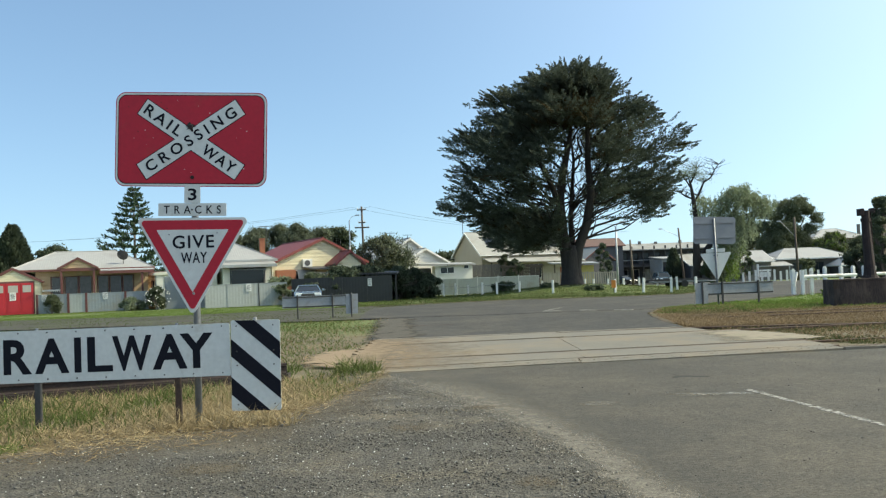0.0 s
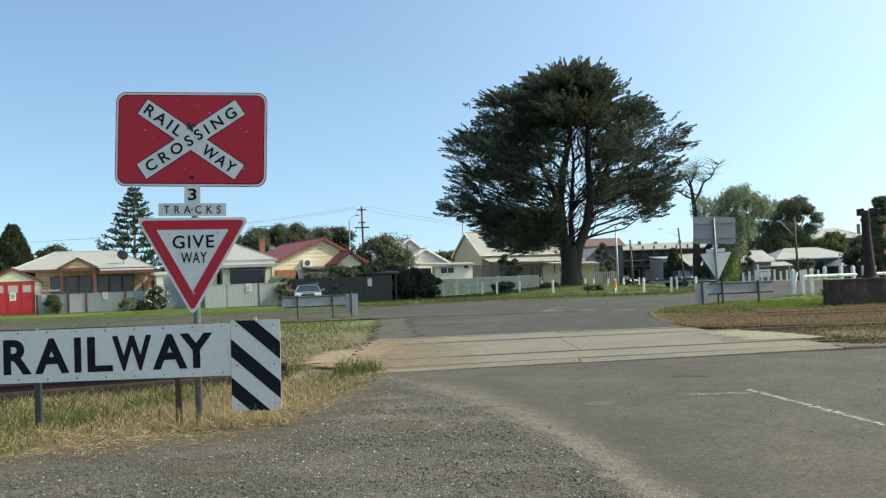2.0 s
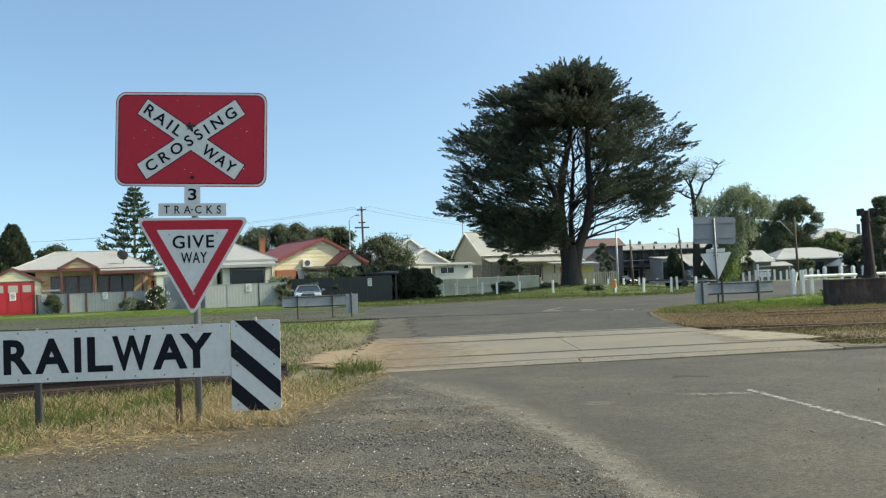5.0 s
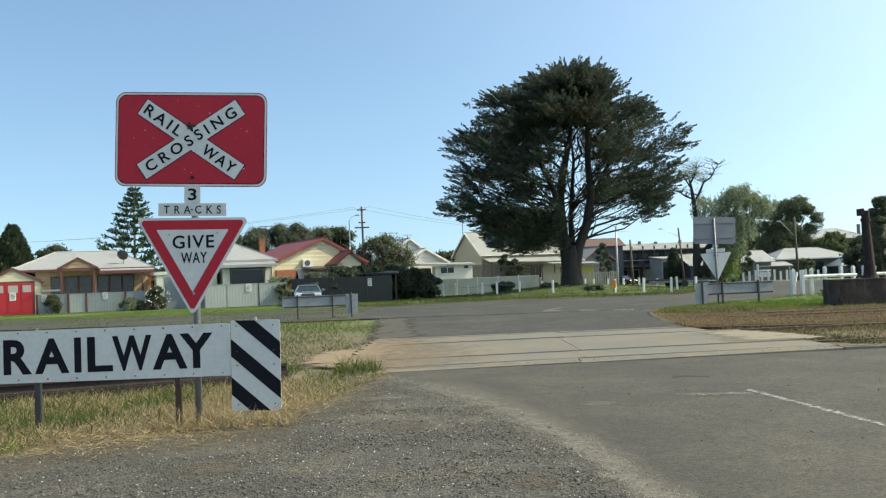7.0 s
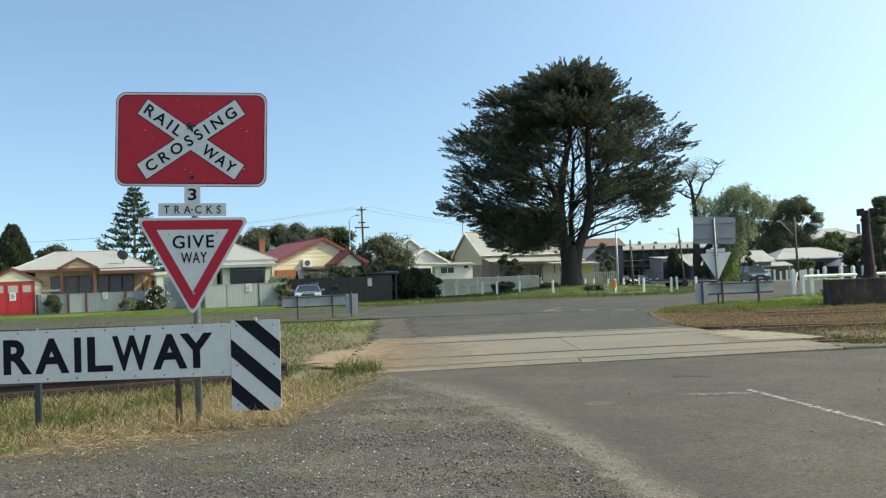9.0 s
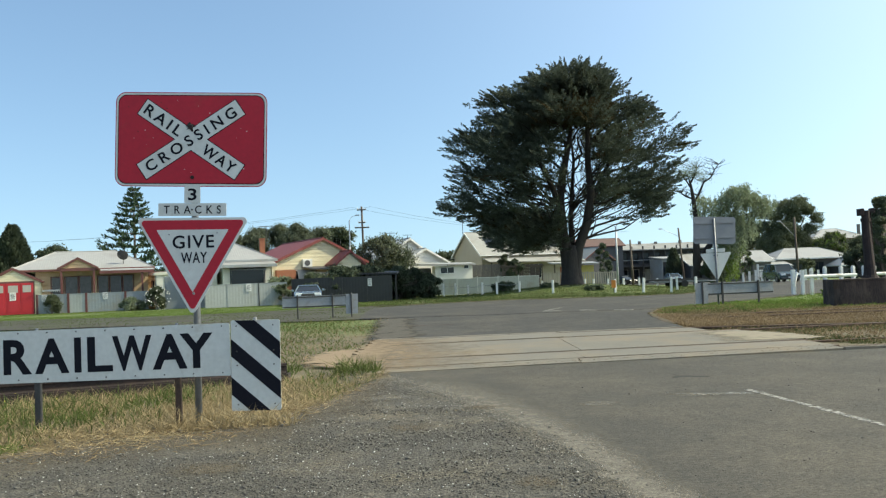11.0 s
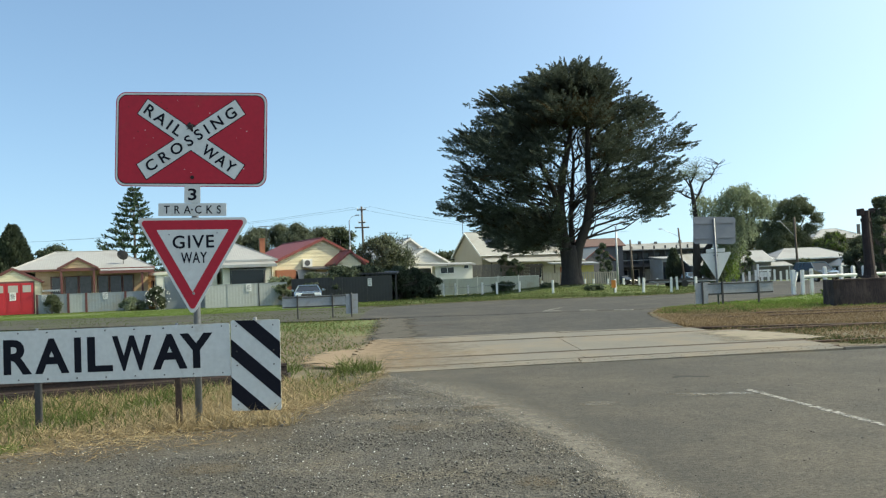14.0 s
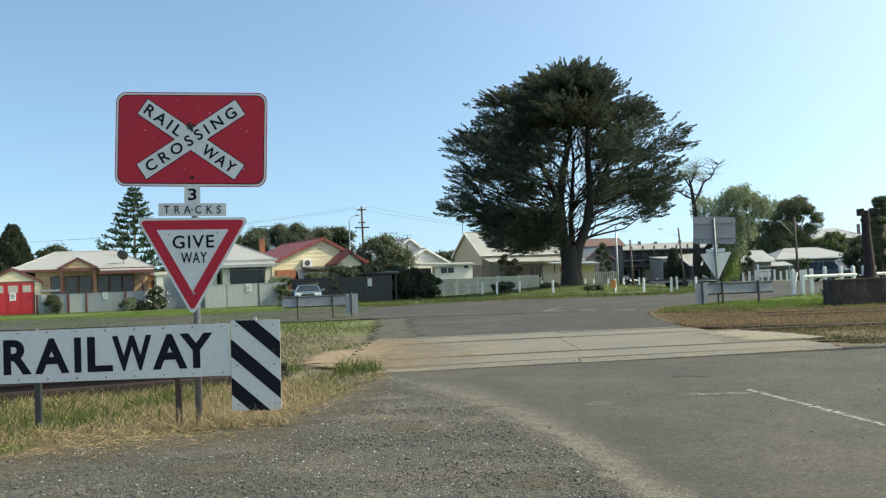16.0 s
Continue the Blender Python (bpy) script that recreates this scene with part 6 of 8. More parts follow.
def pole_with_arm(x, y, z, h, lean, arm, low, high, label):
    """A timber pole with a thin straight lamp arm."""
    t = thing("street_lamp", x, y, z, label, "street lamp", group="street lamps")
    part("pole", tube((0, 0, -0.3), (lean, 0, h), 0.14, 0.10, 10), M_TIMBER, t, "", True)
    part("arm", tube((lean * 0.8, 0, low), (arm, 0, high), 0.028, 0.022, 6), M_LIGHTPOLE, t)
    part("lamp_head", box(arm - 0.35, arm + 0.1, -0.1, 0.1, high - 0.06, high + 0.06, 0.03), M_LIGHTPOLE, t)


pole_with_arm(39.5, 95, -0.75, 7.1, -0.15, -1.75, 4.9, 6.7, "timber pole with a slanting lamp arm")


def power_pole(x, y, z, h, lean, label, arms=((0.3, 1.3), (1.5, 1.1))):
    t = thing("power_pole", x, y, z, label, "power pole", group="power poles")
    part("pole", tube((0, 0, -0.3), (lean, 0, h), 0.17, 0.12, 10), M_TIMBER, t, "", True)
    for d, w in arms:
        a = part("crossarm", box(lean - w, lean + w, -0.16, -0.06, h - d - 0.08, h - d + 0.08), M_TIMBER, t)
        for k in (-0.9, -0.4, 0.4, 0.9):
            part("insulator", tube((lean + w * k, -0.11, h - d + 0.08), (lean + w * k, -0.11, h - d + 0.25), 0.05, 0.035, 8), M_NOTICE, a)
    return t


power_pole(-10.2, 110, -0.9, 11.6, -0.15, "timber power pole with three crossarms", ((0.45, 0.6), (2.1, 0.45), (2.75, 0.95)))
power_pole(24.85, 112, -0.9, 6.0, -0.2, "plain timber pole before the dark building", ())
pole_with_arm(29.9, 106, -0.85, 7.0, -0.5, -2.6, 5.9, 6.95, "leaning timber pole with a long thin lamp arm")


def wire(p, q, sag, label):
    pts = []
    for i in range(13):
        f = i / 12
        v = Vector(p).lerp(Vector(q), f)
        v.z -= sag * 4 * f * (1 - f)
        pts.append(v)
    ob = link("power_line", limb(pts, [0.011] * 13, 5), M_DARKSTEEL)
    tagged(ob, label, "power line", "power lines")


for dx in (-1.2, 1.2):
    wire((-10.35 + dx, 109.9, 10.6), (-75, 118, 8.4), 1.2, "thin dark overhead power line over the roofs")
    wire((-10.35 + dx, 109.9, 10.6), (24.6, 112, 6.2), 1.1, "thin dark overhead power line over the roofs")


# ---------------------------------------------------------------- trees and shrubs
def plumes(name, base, way, length, girth, count, material, parent, seed, leaf=(0.085, 0.10), slim=0.21):
    """Tapering sprays of needles: each stands at base and points along way."""
    rng = np.random.default_rng(seed)
    n = len(base)
    k = np.repeat(np.arange(n), count)
    u = rng.random(n * count) ** 0.8
    d = unit(rng.normal(size=(n * count, 3)))
    fat = np.interp(u, [0, 0.2, 0.6, 1.0], [0.8, 1.0, 0.5, 0.03])
    p = base[k] + way[k] * (length[k] * u)[:, None] + d * (girth[k] * fat * rng.random(n * count) ** 0.45)[:, None] * np.array([1, 1, 0.62])
    v = unit(way[k] * 1.5 + d * 0.6 + rng.normal(size=p.shape) * 0.22)
    side = unit(np.cross(v, rng.normal(size=p.shape)))
    ln = leaf[0] + leaf[1] * rng.random(n * count)
    return blades(name, p, v, side, ln, ln * slim, material, parent)


def big_cypress():
    x, y = 9.5, 63.0
    t = thing("cypress_tree", x, y, zg(x, y) - 0.03, "huge dark green spreading cypress with a forked grey trunk", "tree")
    stems = [
        [(-0.42, 0, -0.5), (-0.36, 0, 0.1), (-0.33, 0, 1.2), (-0.42, 0, 2.7), (-0.66, 0, 4.2), (-0.68, 0.1, 6.4), (-0.3, 0.1, 8.6), (0.2, 0, 10.7), (0.5, 0, 13.5), (0.8, 0, 16.2)],
        [(0.45, -0.1, -0.5), (0.34, -0.1, 0.1), (0.26, -0.1, 1.2), (0.52, -0.1, 2.7), (1.22, -0.1, 4.5), (1.62, -0.1, 6.7), (1.5, 0, 8.9), (1.6, 0, 11.9), (2.2, 0, 14.6)],
        [(-0.6, -0.2, 5.2), (-1.25, -0.5, 7.2), (-2.1, -0.9, 8.9), (-3.2, -1.2, 10.8), (-3.8, -1.4, 12.8)],
        [(0.1, 0.2, 3.0), (0.2, 1.0, 4.9), (0.5, 1.8, 7.0), (0.8, 2.2, 9.5), (0.6, 2.4, 12.5)],
        [(1.5, 0.0, 5.6), (2.3, 0.4, 7.4), (3.2, 0.7, 9.0), (4.0, 0.9, 10.8), (4.2, 1.0, 12.5)],
        [(-0.6, 0.2, 3.9), (-1.6, 0.6, 5.2), (-3.2, 0.9, 6.4), (-5.0, 1.0, 7.4)]]
    radii = [[0.80, 0.54, 0.45, 0.44, 0.40, 0.33, 0.26, 0.2, 0.12, 0.04], [0.72, 0.46, 0.38, 0.37, 0.34, 0.28, 0.24, 0.16, 0.05],
             [0.26, 0.21, 0.17, 0.11, 0.04], [0.24, 0.2, 0.16, 0.11, 0.05], [0.22, 0.18, 0.15, 0.1, 0.04], [0.22, 0.18, 0.12, 0.05]]
    bm = limb([(0.0, 0, -0.5), (0.0, 0, 0.05), (-0.03, 0, 0.6), (-0.04, 0, 1.4), (-0.02, 0, 2.3), (0.05, 0, 2.9)], [1.0, 0.80, 0.68, 0.62, 0.60, 0.42], 18)
    for p, r in zip(stems, radii):
        limb(p, r, 16, bm)
    part("trunk", bm, M_BARK, t, "forked grey-brown trunk with stout limbs", True)
    rng = np.random.default_rng(5)
    # the long boughs that make the outline: reach and height of each tip
    outer = [(-6.7, 14.0), (-5.6, 14.4), (-4.2, 14.9), (-2.6, 15.3), (-6.2, 13.0), (-7.3, 12.1), (-8.7, 11.5), (-9.1, 10.4), (-8.4, 9.3), (-8.7, 8.3), (-9.4, 7.3), (-9.9, 6.4), (-9.6, 5.8),
             (-7.4, 5.5), (-6.1, 4.4), (-5.3, 3.4), (-4.0, 3.0), (-2.8, 3.1), (-1.2, 15.9), (0.6, 16.4), (1.8, 16.4), (2.8, 16.0), (4.2, 14.7), (5.5, 13.6),
             (7.1, 13.0), (7.3, 12.0), (8.4, 11.2), (9.4, 10.5), (7.6, 10.1), (8.2, 8.9), (7.9, 7.6), (7.4, 6.5), (5.9, 5.6), (4.6, 5.2), (6.8, 8.2), (6.6, 7.2), (5.4, 6.6), (7.0, 6.0), (-8.4, 7.0), (-7.4, 6.3), (-6.2, 5.4), (-7.8, 8.0)]
    hs = [2.6, 3.4, 4.6, 5.8, 6.8, 8.4, 10.2, 11.2, 12.2, 13.2, 14.2, 15.4, 16.6]
    le = [4.6, 5.4, 6.6, 9.0, 9.2, 8.4, 8.9, 8.4, 6.6, 6.2, 5.2, 2.6, 0.8]
    ri = [0.1, 0.3, 3.0, 6.0, 7.4, 7.6, 8.2, 8.4, 7.4, 6.6, 5.0, 3.2, 2.0]
    tips = [(a * 0.93, rng.normal() * 1.2, h - 0.45, 1.0) for a, h in outer]
    tips += [(rng.uniform(-5.6, -0.9), rng.uniform(-2.2, 2.2), rng.uniform(2.9, 5.4), 0.0) for k in range(26)]
    for i in range(205):
        h = rng.uniform(3.0, 15.4) if i % 3 else rng.uniform(9.5, 15.0)
        a = rng.random() * 2 * math.pi
        ca, sa = math.cos(a), math.sin(a)
        L, R = np.interp(h, hs, le), np.interp(h, hs, ri)
        f = 0.30 + 0.55 * rng.random() ** 0.7
        rx, ry = (R if ca > 0 else L), 0.42 * (L + R)
        reach = f / math.sqrt((ca / max(rx, 0.3)) ** 2 + (sa / max(ry, 0.3)) ** 2)
        tips.append((ca * reach, sa * reach, h, 0.0))
    # sky shows through here: centre x, z and half sizes, share left out
    holes = [(0.5, 9.0, 1.3, 2.3, 0.99), (0.35, 5.6, 1.2, 2.0, 1.0), (2.9, 4.9, 1.9, 0.9, 0.95), (-6.6, 7.0, 2.4, 0.7, 0.6), (-6.9, 12.0, 1.4, 0.35, 0.95), (-9.0, 7.6, 1.2, 0.4, 0.9), (6.9, 11.1, 1.2, 0.35, 0.9), (-3.6, 14.4, 0.8, 0.35, 0.8), (8.2, 8.0, 1.0, 0.4, 0.8),
             (7.3, 9.5, 1.5, 0.3, 0.9), (-2.2, 5.6, 0.9, 0.9, 0.6), (2.9, 7.6, 0.8, 0.8, 0.6), (-7.9, 5.2, 1.2, 0.35, 0.7), (-1.9, 8.2, 0.7, 1.2, 0.6)]
    base, way, brown, rim = [], [], [], []
    for i, (tx, ty, tz, lead) in enumerate(tips):
        tip = np.array([tx, ty, tz])
        reach = math.hypot(tx, ty)
        low = max(3.2, tz - 0.26 * reach - 0.5)
        if tz < 6 and tx < 0:
            st = np.array(stems[5] if reach > 3 else stems[0])
        else:
            st = np.array(min(stems[:5], key=lambda q: abs(q[min(4, len(q) - 1)][0] - 0.3 * tx) + rng.random() * 1.5))
        low = min(max(low, st[0, 2] + 0.3), st[-1, 2])
        root = np.array([np.interp(low, st[:, 2], st[:, 0]), np.interp(low, st[:, 2], st[:, 1]), low])
        d = tip - root
        span = float(np.linalg.norm(d))
        mid = root * 0.5 + tip * 0.5 + np.array([0, 0, 0.05 * span * rng.normal() + 0.04 * span])
        if lead or i % 3 == 0:
            k1, k2, k3 = rng.normal(size=(3, 3)) * 0.035 * span
            part("branch", limb([root, root * 0.72 + mid * 0.28 + k1, mid + k2, mid * 0.4 + tip * 0.6 + k3, tip], [0.03 + 0.010 * span, 0.026 + 0.008 * span, 0.045, 0.03, 0.01], 6), M_BARK, t)
        w = d / span
        w[2] *= 0.45
        mounds = [(tip - w * 0.9, 0.85)]
        for f in ((0.84, 0.7, 0.55) if lead and span > 4.5 else (0.7,)):
            mounds.append((root * (1 - f) + tip * f + (mid - (root + tip) / 2) * 4 * f * (1 - f) + rng.normal(size=3) * np.array([0.4, 0.4, 0.12]), 1.05))
        if lead:
            for k in range(5):
                base.append(tip - w * rng.uniform(0.0, 1.6) + rng.normal(size=3) * np.array([0.3, 0.3, 0.16]))
                way.append(w + rng.normal(size=3) * 0.22 + np.array([0, 0, 0.3]))
                brown.append(False)
                rim.append(0.9)
        for c, big in mounds:
            rr = np.array([1.15, 1.05, 0.42]) * big * rng.uniform(0.75, 1.2)
            for k in range(13):
                g = unit(rng.normal(size=(1, 3)))[0]
                q = c + g * rr * rng.random() ** 0.5
                v = w * 0.9 + g * np.array([0.75, 0.75, 0.25]) + np.array([0, 0, 0.22]) + rng.normal(size=3) * 0.18
                e = q + v * 0.8
                if any((((q[0] - a) / p) ** 2 + ((q[2] - b) / r) ** 2 < 1 or ((e[0] - a) / p) ** 2 + ((e[2] - b) / r) ** 2 < 1) and rng.random() < m for a, b, p, r, m in holes):
                    continue
                if (q[0] > -0.9 and q[2] < 4.3) or q[2] < 2.5:
                    continue
                base.append(q)
                way.append(v)
                warm = math.exp(-((q[0] - 1.0) / 2.2) ** 2 - ((q[2] - 11.6) / 1.6) ** 2)
                brown.append(rng.random() < 0.05 + 0.35 * warm * (q[1] < 0.5))
                rim.append(float(g @ w))
    base, way, brown, f = np.array(base), unit(np.array(way)), np.array(brown), np.array(rim)
    n = len(base)
    ln = (0.85 + 0.95 * rng.random(n) ** 1.5) * (1.0 + 0.25 * f)
    gi = (0.20 + 0.18 * rng.random(n)) * (1.1 - 0.25 * f)
    # trim the sprays that reach past the outline
    end = base + way * ln[:, None]
    inside = (end[:, 0] > -np.interp(end[:, 2], hs, le) - 0.8) & (end[:, 0] < np.interp(end[:, 2], hs, ri) + 0.7) & (end[:, 2] < 16.6)
    ln = np.where(inside, ln, ln * 0.6)
    tagged(plumes("crown", base[~brown], way[~brown], ln[~brown], gi[~brown], 84, M_CYPRESS, t, 1), "dense dark green needle sprays")
    tagged(plumes("inner_foliage", base[brown], way[brown], ln[brown], gi[brown], 84, M_DRYTWIG, t, 2), "brownish dry inner sprays")
    # bare inner twigs
    for i in range(85):
        st = np.array(stems[rng.integers(0, 5)])
        h0 = 3.6 + 6.5 * rng.random()
        p = np.array([np.interp(h0, st[:, 2], st[:, 0]), np.interp(h0, st[:, 2], st[:, 1]), h0])
        a = rng.random() * 6.28
        pts = [p]
        v = np.array([math.cos(a), math.sin(a) * 0.8, 0.3])
        for k in range(6):
            v = v * 0.8 + rng.normal(size=3) * 0.3 + np.array([0, 0, 0.2])
            pts.append(pts[-1] + v * 0.6)
        part("branch", limb(pts, [0.05, 0.042, 0.034, 0.026, 0.018, 0.012, 0.006], 5), M_BARK, t)
    # dead spray standing out of the crown's top
    for i in range(7):
        a = Vector((-0.9 + 0.14 * i, 0.1 * (i % 3), 15.1 + 0.12 * (i * 5 % 7)))
        part("dead_twig", limb([a, a + Vector((-0.2 + 0.1 * i, 0, 0.6)), a + Vector((-0.3 + 0.14 * i, 0.1, 1.0 + 0.08 * (i % 3)))], [0.03, 0.02, 0.008], 5), M_BARK2, t)


big_cypress()


def clump_tree(name, label, x, y, h, w, mats, seed, count, size, clumps=14, low=0.35, trunk=0.22, slim=0.3, droop=0.0, flat=0.75, depth=1.0, bark=None, group="", category="tree", spread=1.0, puff=0.62):
    """Trunk with limbs and leaf clumps gathered in an uneven crown."""
    z = zg(x, y)
    t = thing(name, x, y, z, label, category, group=group)
    rng = np.random.default_rng(seed)
    bm = limb([(0, 0, -0.3), (0, 0, 0.2), (0.03 * h * rng.normal(), 0, h * low * 0.7), (0.04 * h * rng.normal(), 0, h * low * 1.3)],
              [trunk * 1.5, trunk, trunk * 0.85, trunk * 0.6], 10)
    cen, rad = [], []
    clumps = int(clumps * 1.5)
    for i in range(clumps):
        a = rng.random() * 2 * math.pi
        f = (i + 0.5) / clumps
        zz = low + (1 - low) * f ** 0.8
        prof = math.sin(math.pi * min(1.0, (zz - low) / (1 - low) * 0.82 + 0.16)) ** 0.7
        r = (w / 2) * prof * (0.35 + 0.65 * rng.random() ** 0.5) * 0.8 * spread
        s = w * (0.08 + 0.15 * rng.random() ** 1.5) * puff
        c = (math.cos(a) * r, math.sin(a) * r * depth, min(h * zz, h - s * flat * 0.9))
        cen.append(c)
        rad.append((s, s, s * flat))
        limb([(0, 0, h * low * 0.9), (c[0] * 0.4, c[1] * 0.4, h * low + (c[2] - h * low) * 0.5), (c[0] * 0.9, c[1] * 0.9, c[2])],
             [trunk * 0.5, trunk * 0.3, trunk * 0.1], 6, bm)
    part("trunk", bm, bark or M_BARK2, t, "", True)
    for j, m in enumerate(mats):
        crown("crown", cen, rad, int(count * (3.4 if j == 0 else 1.2)), size * 0.66, m, t, seed * 7 + j, slim=slim, droop=droop)
    return t


def conifer(name, label, x, y, h, w, material, seed, count, size):
    t = thing(name, x, y, zg(x, y), label, "tree")
    part("trunk", tube((0, 0, -0.3), (0, 0, h * 0.9), 0.2, 0.03, 8), M_BARK2, t)
    rng = np.random.default_rng(seed)
    f = rng.random(count) ** 0.75
    a = rng.random(count) * 2 * math.pi
    prof = np.interp(f, [0, 0.12, 0.35, 0.75, 1.0], [0.55, 0.9, 1.0, 0.55, 0.03])
    r = w / 2 * prof * (0.7 + 0.3 * rng.random(count)) * (1 + 0.12 * np.sin(a * 5 + f * 20))
    p = np.stack([np.cos(a) * r, np.sin(a) * r, f * h], 1)
    way = unit(np.stack([np.cos(a), np.sin(a), 1.1 + 0 * a], 1) + rng.normal(size=(count, 3)) * 0.35)
    side = unit(np.cross(way, rng.normal(size=(count, 3))))
    ln = size * (0.6 + 0.8 * rng.random(count))
    blades("crown", p, way, side, ln, ln * 0.25, material, t)


conifer("cypress_tree", "dense dark upright cypress behind the garage", -41.5, 82, 8.0, 4.2, M_DARKLEAF, 3, 9000, 0.5)
conifer("conifer", "dark conical conifer at the street corner", 34.6, 128, 5.0, 2.2, M_DARKLEAF, 4, 4500, 0.4)


def norfolk_pine():
    x, y, h = -34.4, 95.0, 13.1
    t = thing("norfolk_pine", x, y, zg(x, y), "tall pine with open level tiers of upturned branches", "tree")
    part("trunk", tube((0, 0, -0.3), (0, 0, h), 0.26, 0.03, 10), M_BARK2, t, "straight slender trunk", True)
    rng = np.random.default_rng(8)
    P, W = [], []
    zz = 3.0
    while zz < h - 0.2:
        f = (zz - 3.0) / (h - 3.0)
        L = 5.0 * (1 - f) ** 0.9 + 0.2
        n = 6
        off = rng.random() * 6.28
        for k in range(n):
            a = off + 2 * math.pi * k / n + rng.normal() * 0.1
            l = L * (0.8 + 0.3 * rng.random())
            ca, sa = math.cos(a), math.sin(a)
            pts = [(0, 0, zz), (ca * l * 0.5, sa * l * 0.5, zz - 0.02 * l), (ca * l, sa * l, zz + 0.16 * l)]
            part("branch", limb(pts, [0.05, 0.035, 0.012], 5), M_BARK2, t)
            m = int(14 + 25 * l)
            s = 0.25 + 0.75 * rng.random(m)
            base = np.stack([ca * l * s, sa * l * s, zz - 0.05 * l * np.sin(s * 3.1) + 0.16 * l * s ** 3], 1) + rng.normal(size=(m, 3)) * 0.13 * np.array([1, 1, 0.6])
            P.append(base)
            W.append(unit(np.array([ca * 0.9, sa * 0.9, 0.65]) + rng.normal(size=(m, 3)) * 0.55))
        zz += 0.78 - 0.25 * f
    P, W = np.concatenate(P), np.concatenate(W)
    side = unit(np.cross(W, rng.normal(size=P.shape)))
    ln = 0.24 + 0.26 * rng.random(len(P))
    blades("crown", P, W, side, ln, ln * 0.22, M_NORFOLK, t)


norfolk_pine()


def pepper_tree():
    """Weeping tree with a bare dead top."""
    x, y = 26.2, 85.0
    t = thing("weeping_tree", x, y, zg(x, y), "weeping green tree with a bare dead top branch", "tree")
    bm = limb([(-0.7, 0, -0.3), (-0.9, 0, 0.4), (-0.95, 0, 2.5), (-0.85, 0, 5), (-0.83, 0, 7.0), (-1.0, 0, 8.8), (-1.14, 0, 9.9), (-1.35, 0, 10.8)], [0.7, 0.45, 0.36, 0.30, 0.24, 0.18, 0.13, 0.05], 12)
    limb([(-0.9, 0.1, 2.2), (0.6, 0.3, 4.0), (2.2, 0.3, 5.8), (3.4, 0.2, 7.6), (4.0, 0.2, 9.0)], [0.34, 0.28, 0.22, 0.14, 0.04], 10, bm)
    limb([(2.2, 0.3, 5.8), (3.6, 0.0, 6.6), (5.2, -0.1, 7.2)], [0.16, 0.11, 0.04], 7, bm)
    # dead limbs, zigzag and forked
    limb([(-0.95, 0, 8.2), (-0.44, 0, 9.0), (0.0, 0.05, 9.9), (0.19, 0.1, 10.3), (0.75, 0.1, 10.6), (1.01, 0, 10.9), (1.3, 0, 11.5), (1.75, 0, 12.0), (2.2, 0, 12.5)], [0.14, 0.12, 0.10, 0.085, 0.075, 0.065, 0.05, 0.035, 0.012], 8, bm)
    limb([(-0.95, 0, 8.6), (-1.7, 0, 8.9), (-2.2, 0, 9.3), (-3.0, 0, 9.55)], [0.10, 0.08, 0.06, 0.015], 6, bm)
    limb([(-1.14, 0, 9.7), (-1.6, 0, 10.5), (-2.0, 0, 11.0), (-2.3, 0.1, 11.7)], [0.1, 0.07, 0.05, 0.012], 6, bm)
    limb([(-1.2, 0, 10.2), (-0.7, 0, 11.0), (-0.5, 0, 11.7), (0.1, 0, 12.3)], [0.1, 0.07, 0.05, 0.012], 6, bm)
    rng = np.random.default_rng(21)
    nodes = [(-0.5, 9.0), (0.19, 10.3), (1.01, 10.9), (1.3, 11.5), (1.75, 12.0), (-1.6, 10.5), (-2.0, 11.0), (-0.7, 11.0), (-0.5, 11.7), (-1.7, 8.9), (-2.2, 9.3), (-1.35, 10.8)]
    P = []
    for i in range(150):
        a, h = nodes[i % len(nodes)]
        st = np.array([a, 0.0, h])
        d = np.array([rng.normal() * 0.6, rng.normal() * 0.5, 0.2 + 0.45 * rng.random()]) * rng.uniform(0.7, 1.5)
        b = st + d * 0.55 + rng.normal(size=3) * 0.1
        c = st + d * 1.05 + rng.normal(size=3) * 0.12
        limb([st, b, c], [0.026, 0.017, 0.007], 5, bm)
        if a < 0.3 and h > 9.5:
            P += [c + rng.normal(size=3) * 0.22 for k in range(26)] + [b + rng.normal(size=3) * 0.2 for k in range(14)]
    part("trunk", bm, M_BARK, t, "dark trunk with bare top", True)
    P = np.array(P)
    W = unit(rng.normal(size=P.shape) + np.array([0, 0, -0.3]))
    blades("sparse_leaves", P, W, unit(np.cross(W, rng.normal(size=P.shape))), 0.12 + 0.1 * rng.random(len(P)), np.full(len(P), 0.02), M_WILLOW, t)
    # hanging strands
    curtains = [(-0.3, 0.5, 8.8, 6.4, 44), (0.5, 0.45, 8.4, 6.2, 34), (1.9, 0.55, 8.7, 6.6, 60), (2.9, 0.6, 9.5, 7.0, 80), (4.0, 0.6, 9.7, 7.2, 90), (4.9, 0.55, 9.0, 6.6, 80), (5.8, 0.5, 8.4, 6.4, 70), (6.4, 0.3, 8.0, 6.8, 24),
                (1.2, 0.5, 7.4, 5.2, 36), (3.1, 0.65, 7.2, 2.6, 100), (2.5, 0.5, 5.8, 0.3, 110), (1.7, 0.5, 5.0, 0.3, 60), (4.3, 0.4, 6.6, 4.2, 44), (5.2, 0.4, 7.2, 5.6, 30), (0.3, 0.6, 6.2, 4.4, 24)]      # middle, half width, top, lowest end, how many
    P, W = [], []
    for cx, hw, top, bot, many in curtains:
        for i in range(many):
            f = rng.normal() * 0.5
            xx, yy = cx + hw * f, rng.normal() * 0.9
            z1 = top - 1.1 * f * f * hw + rng.normal() * 0.22
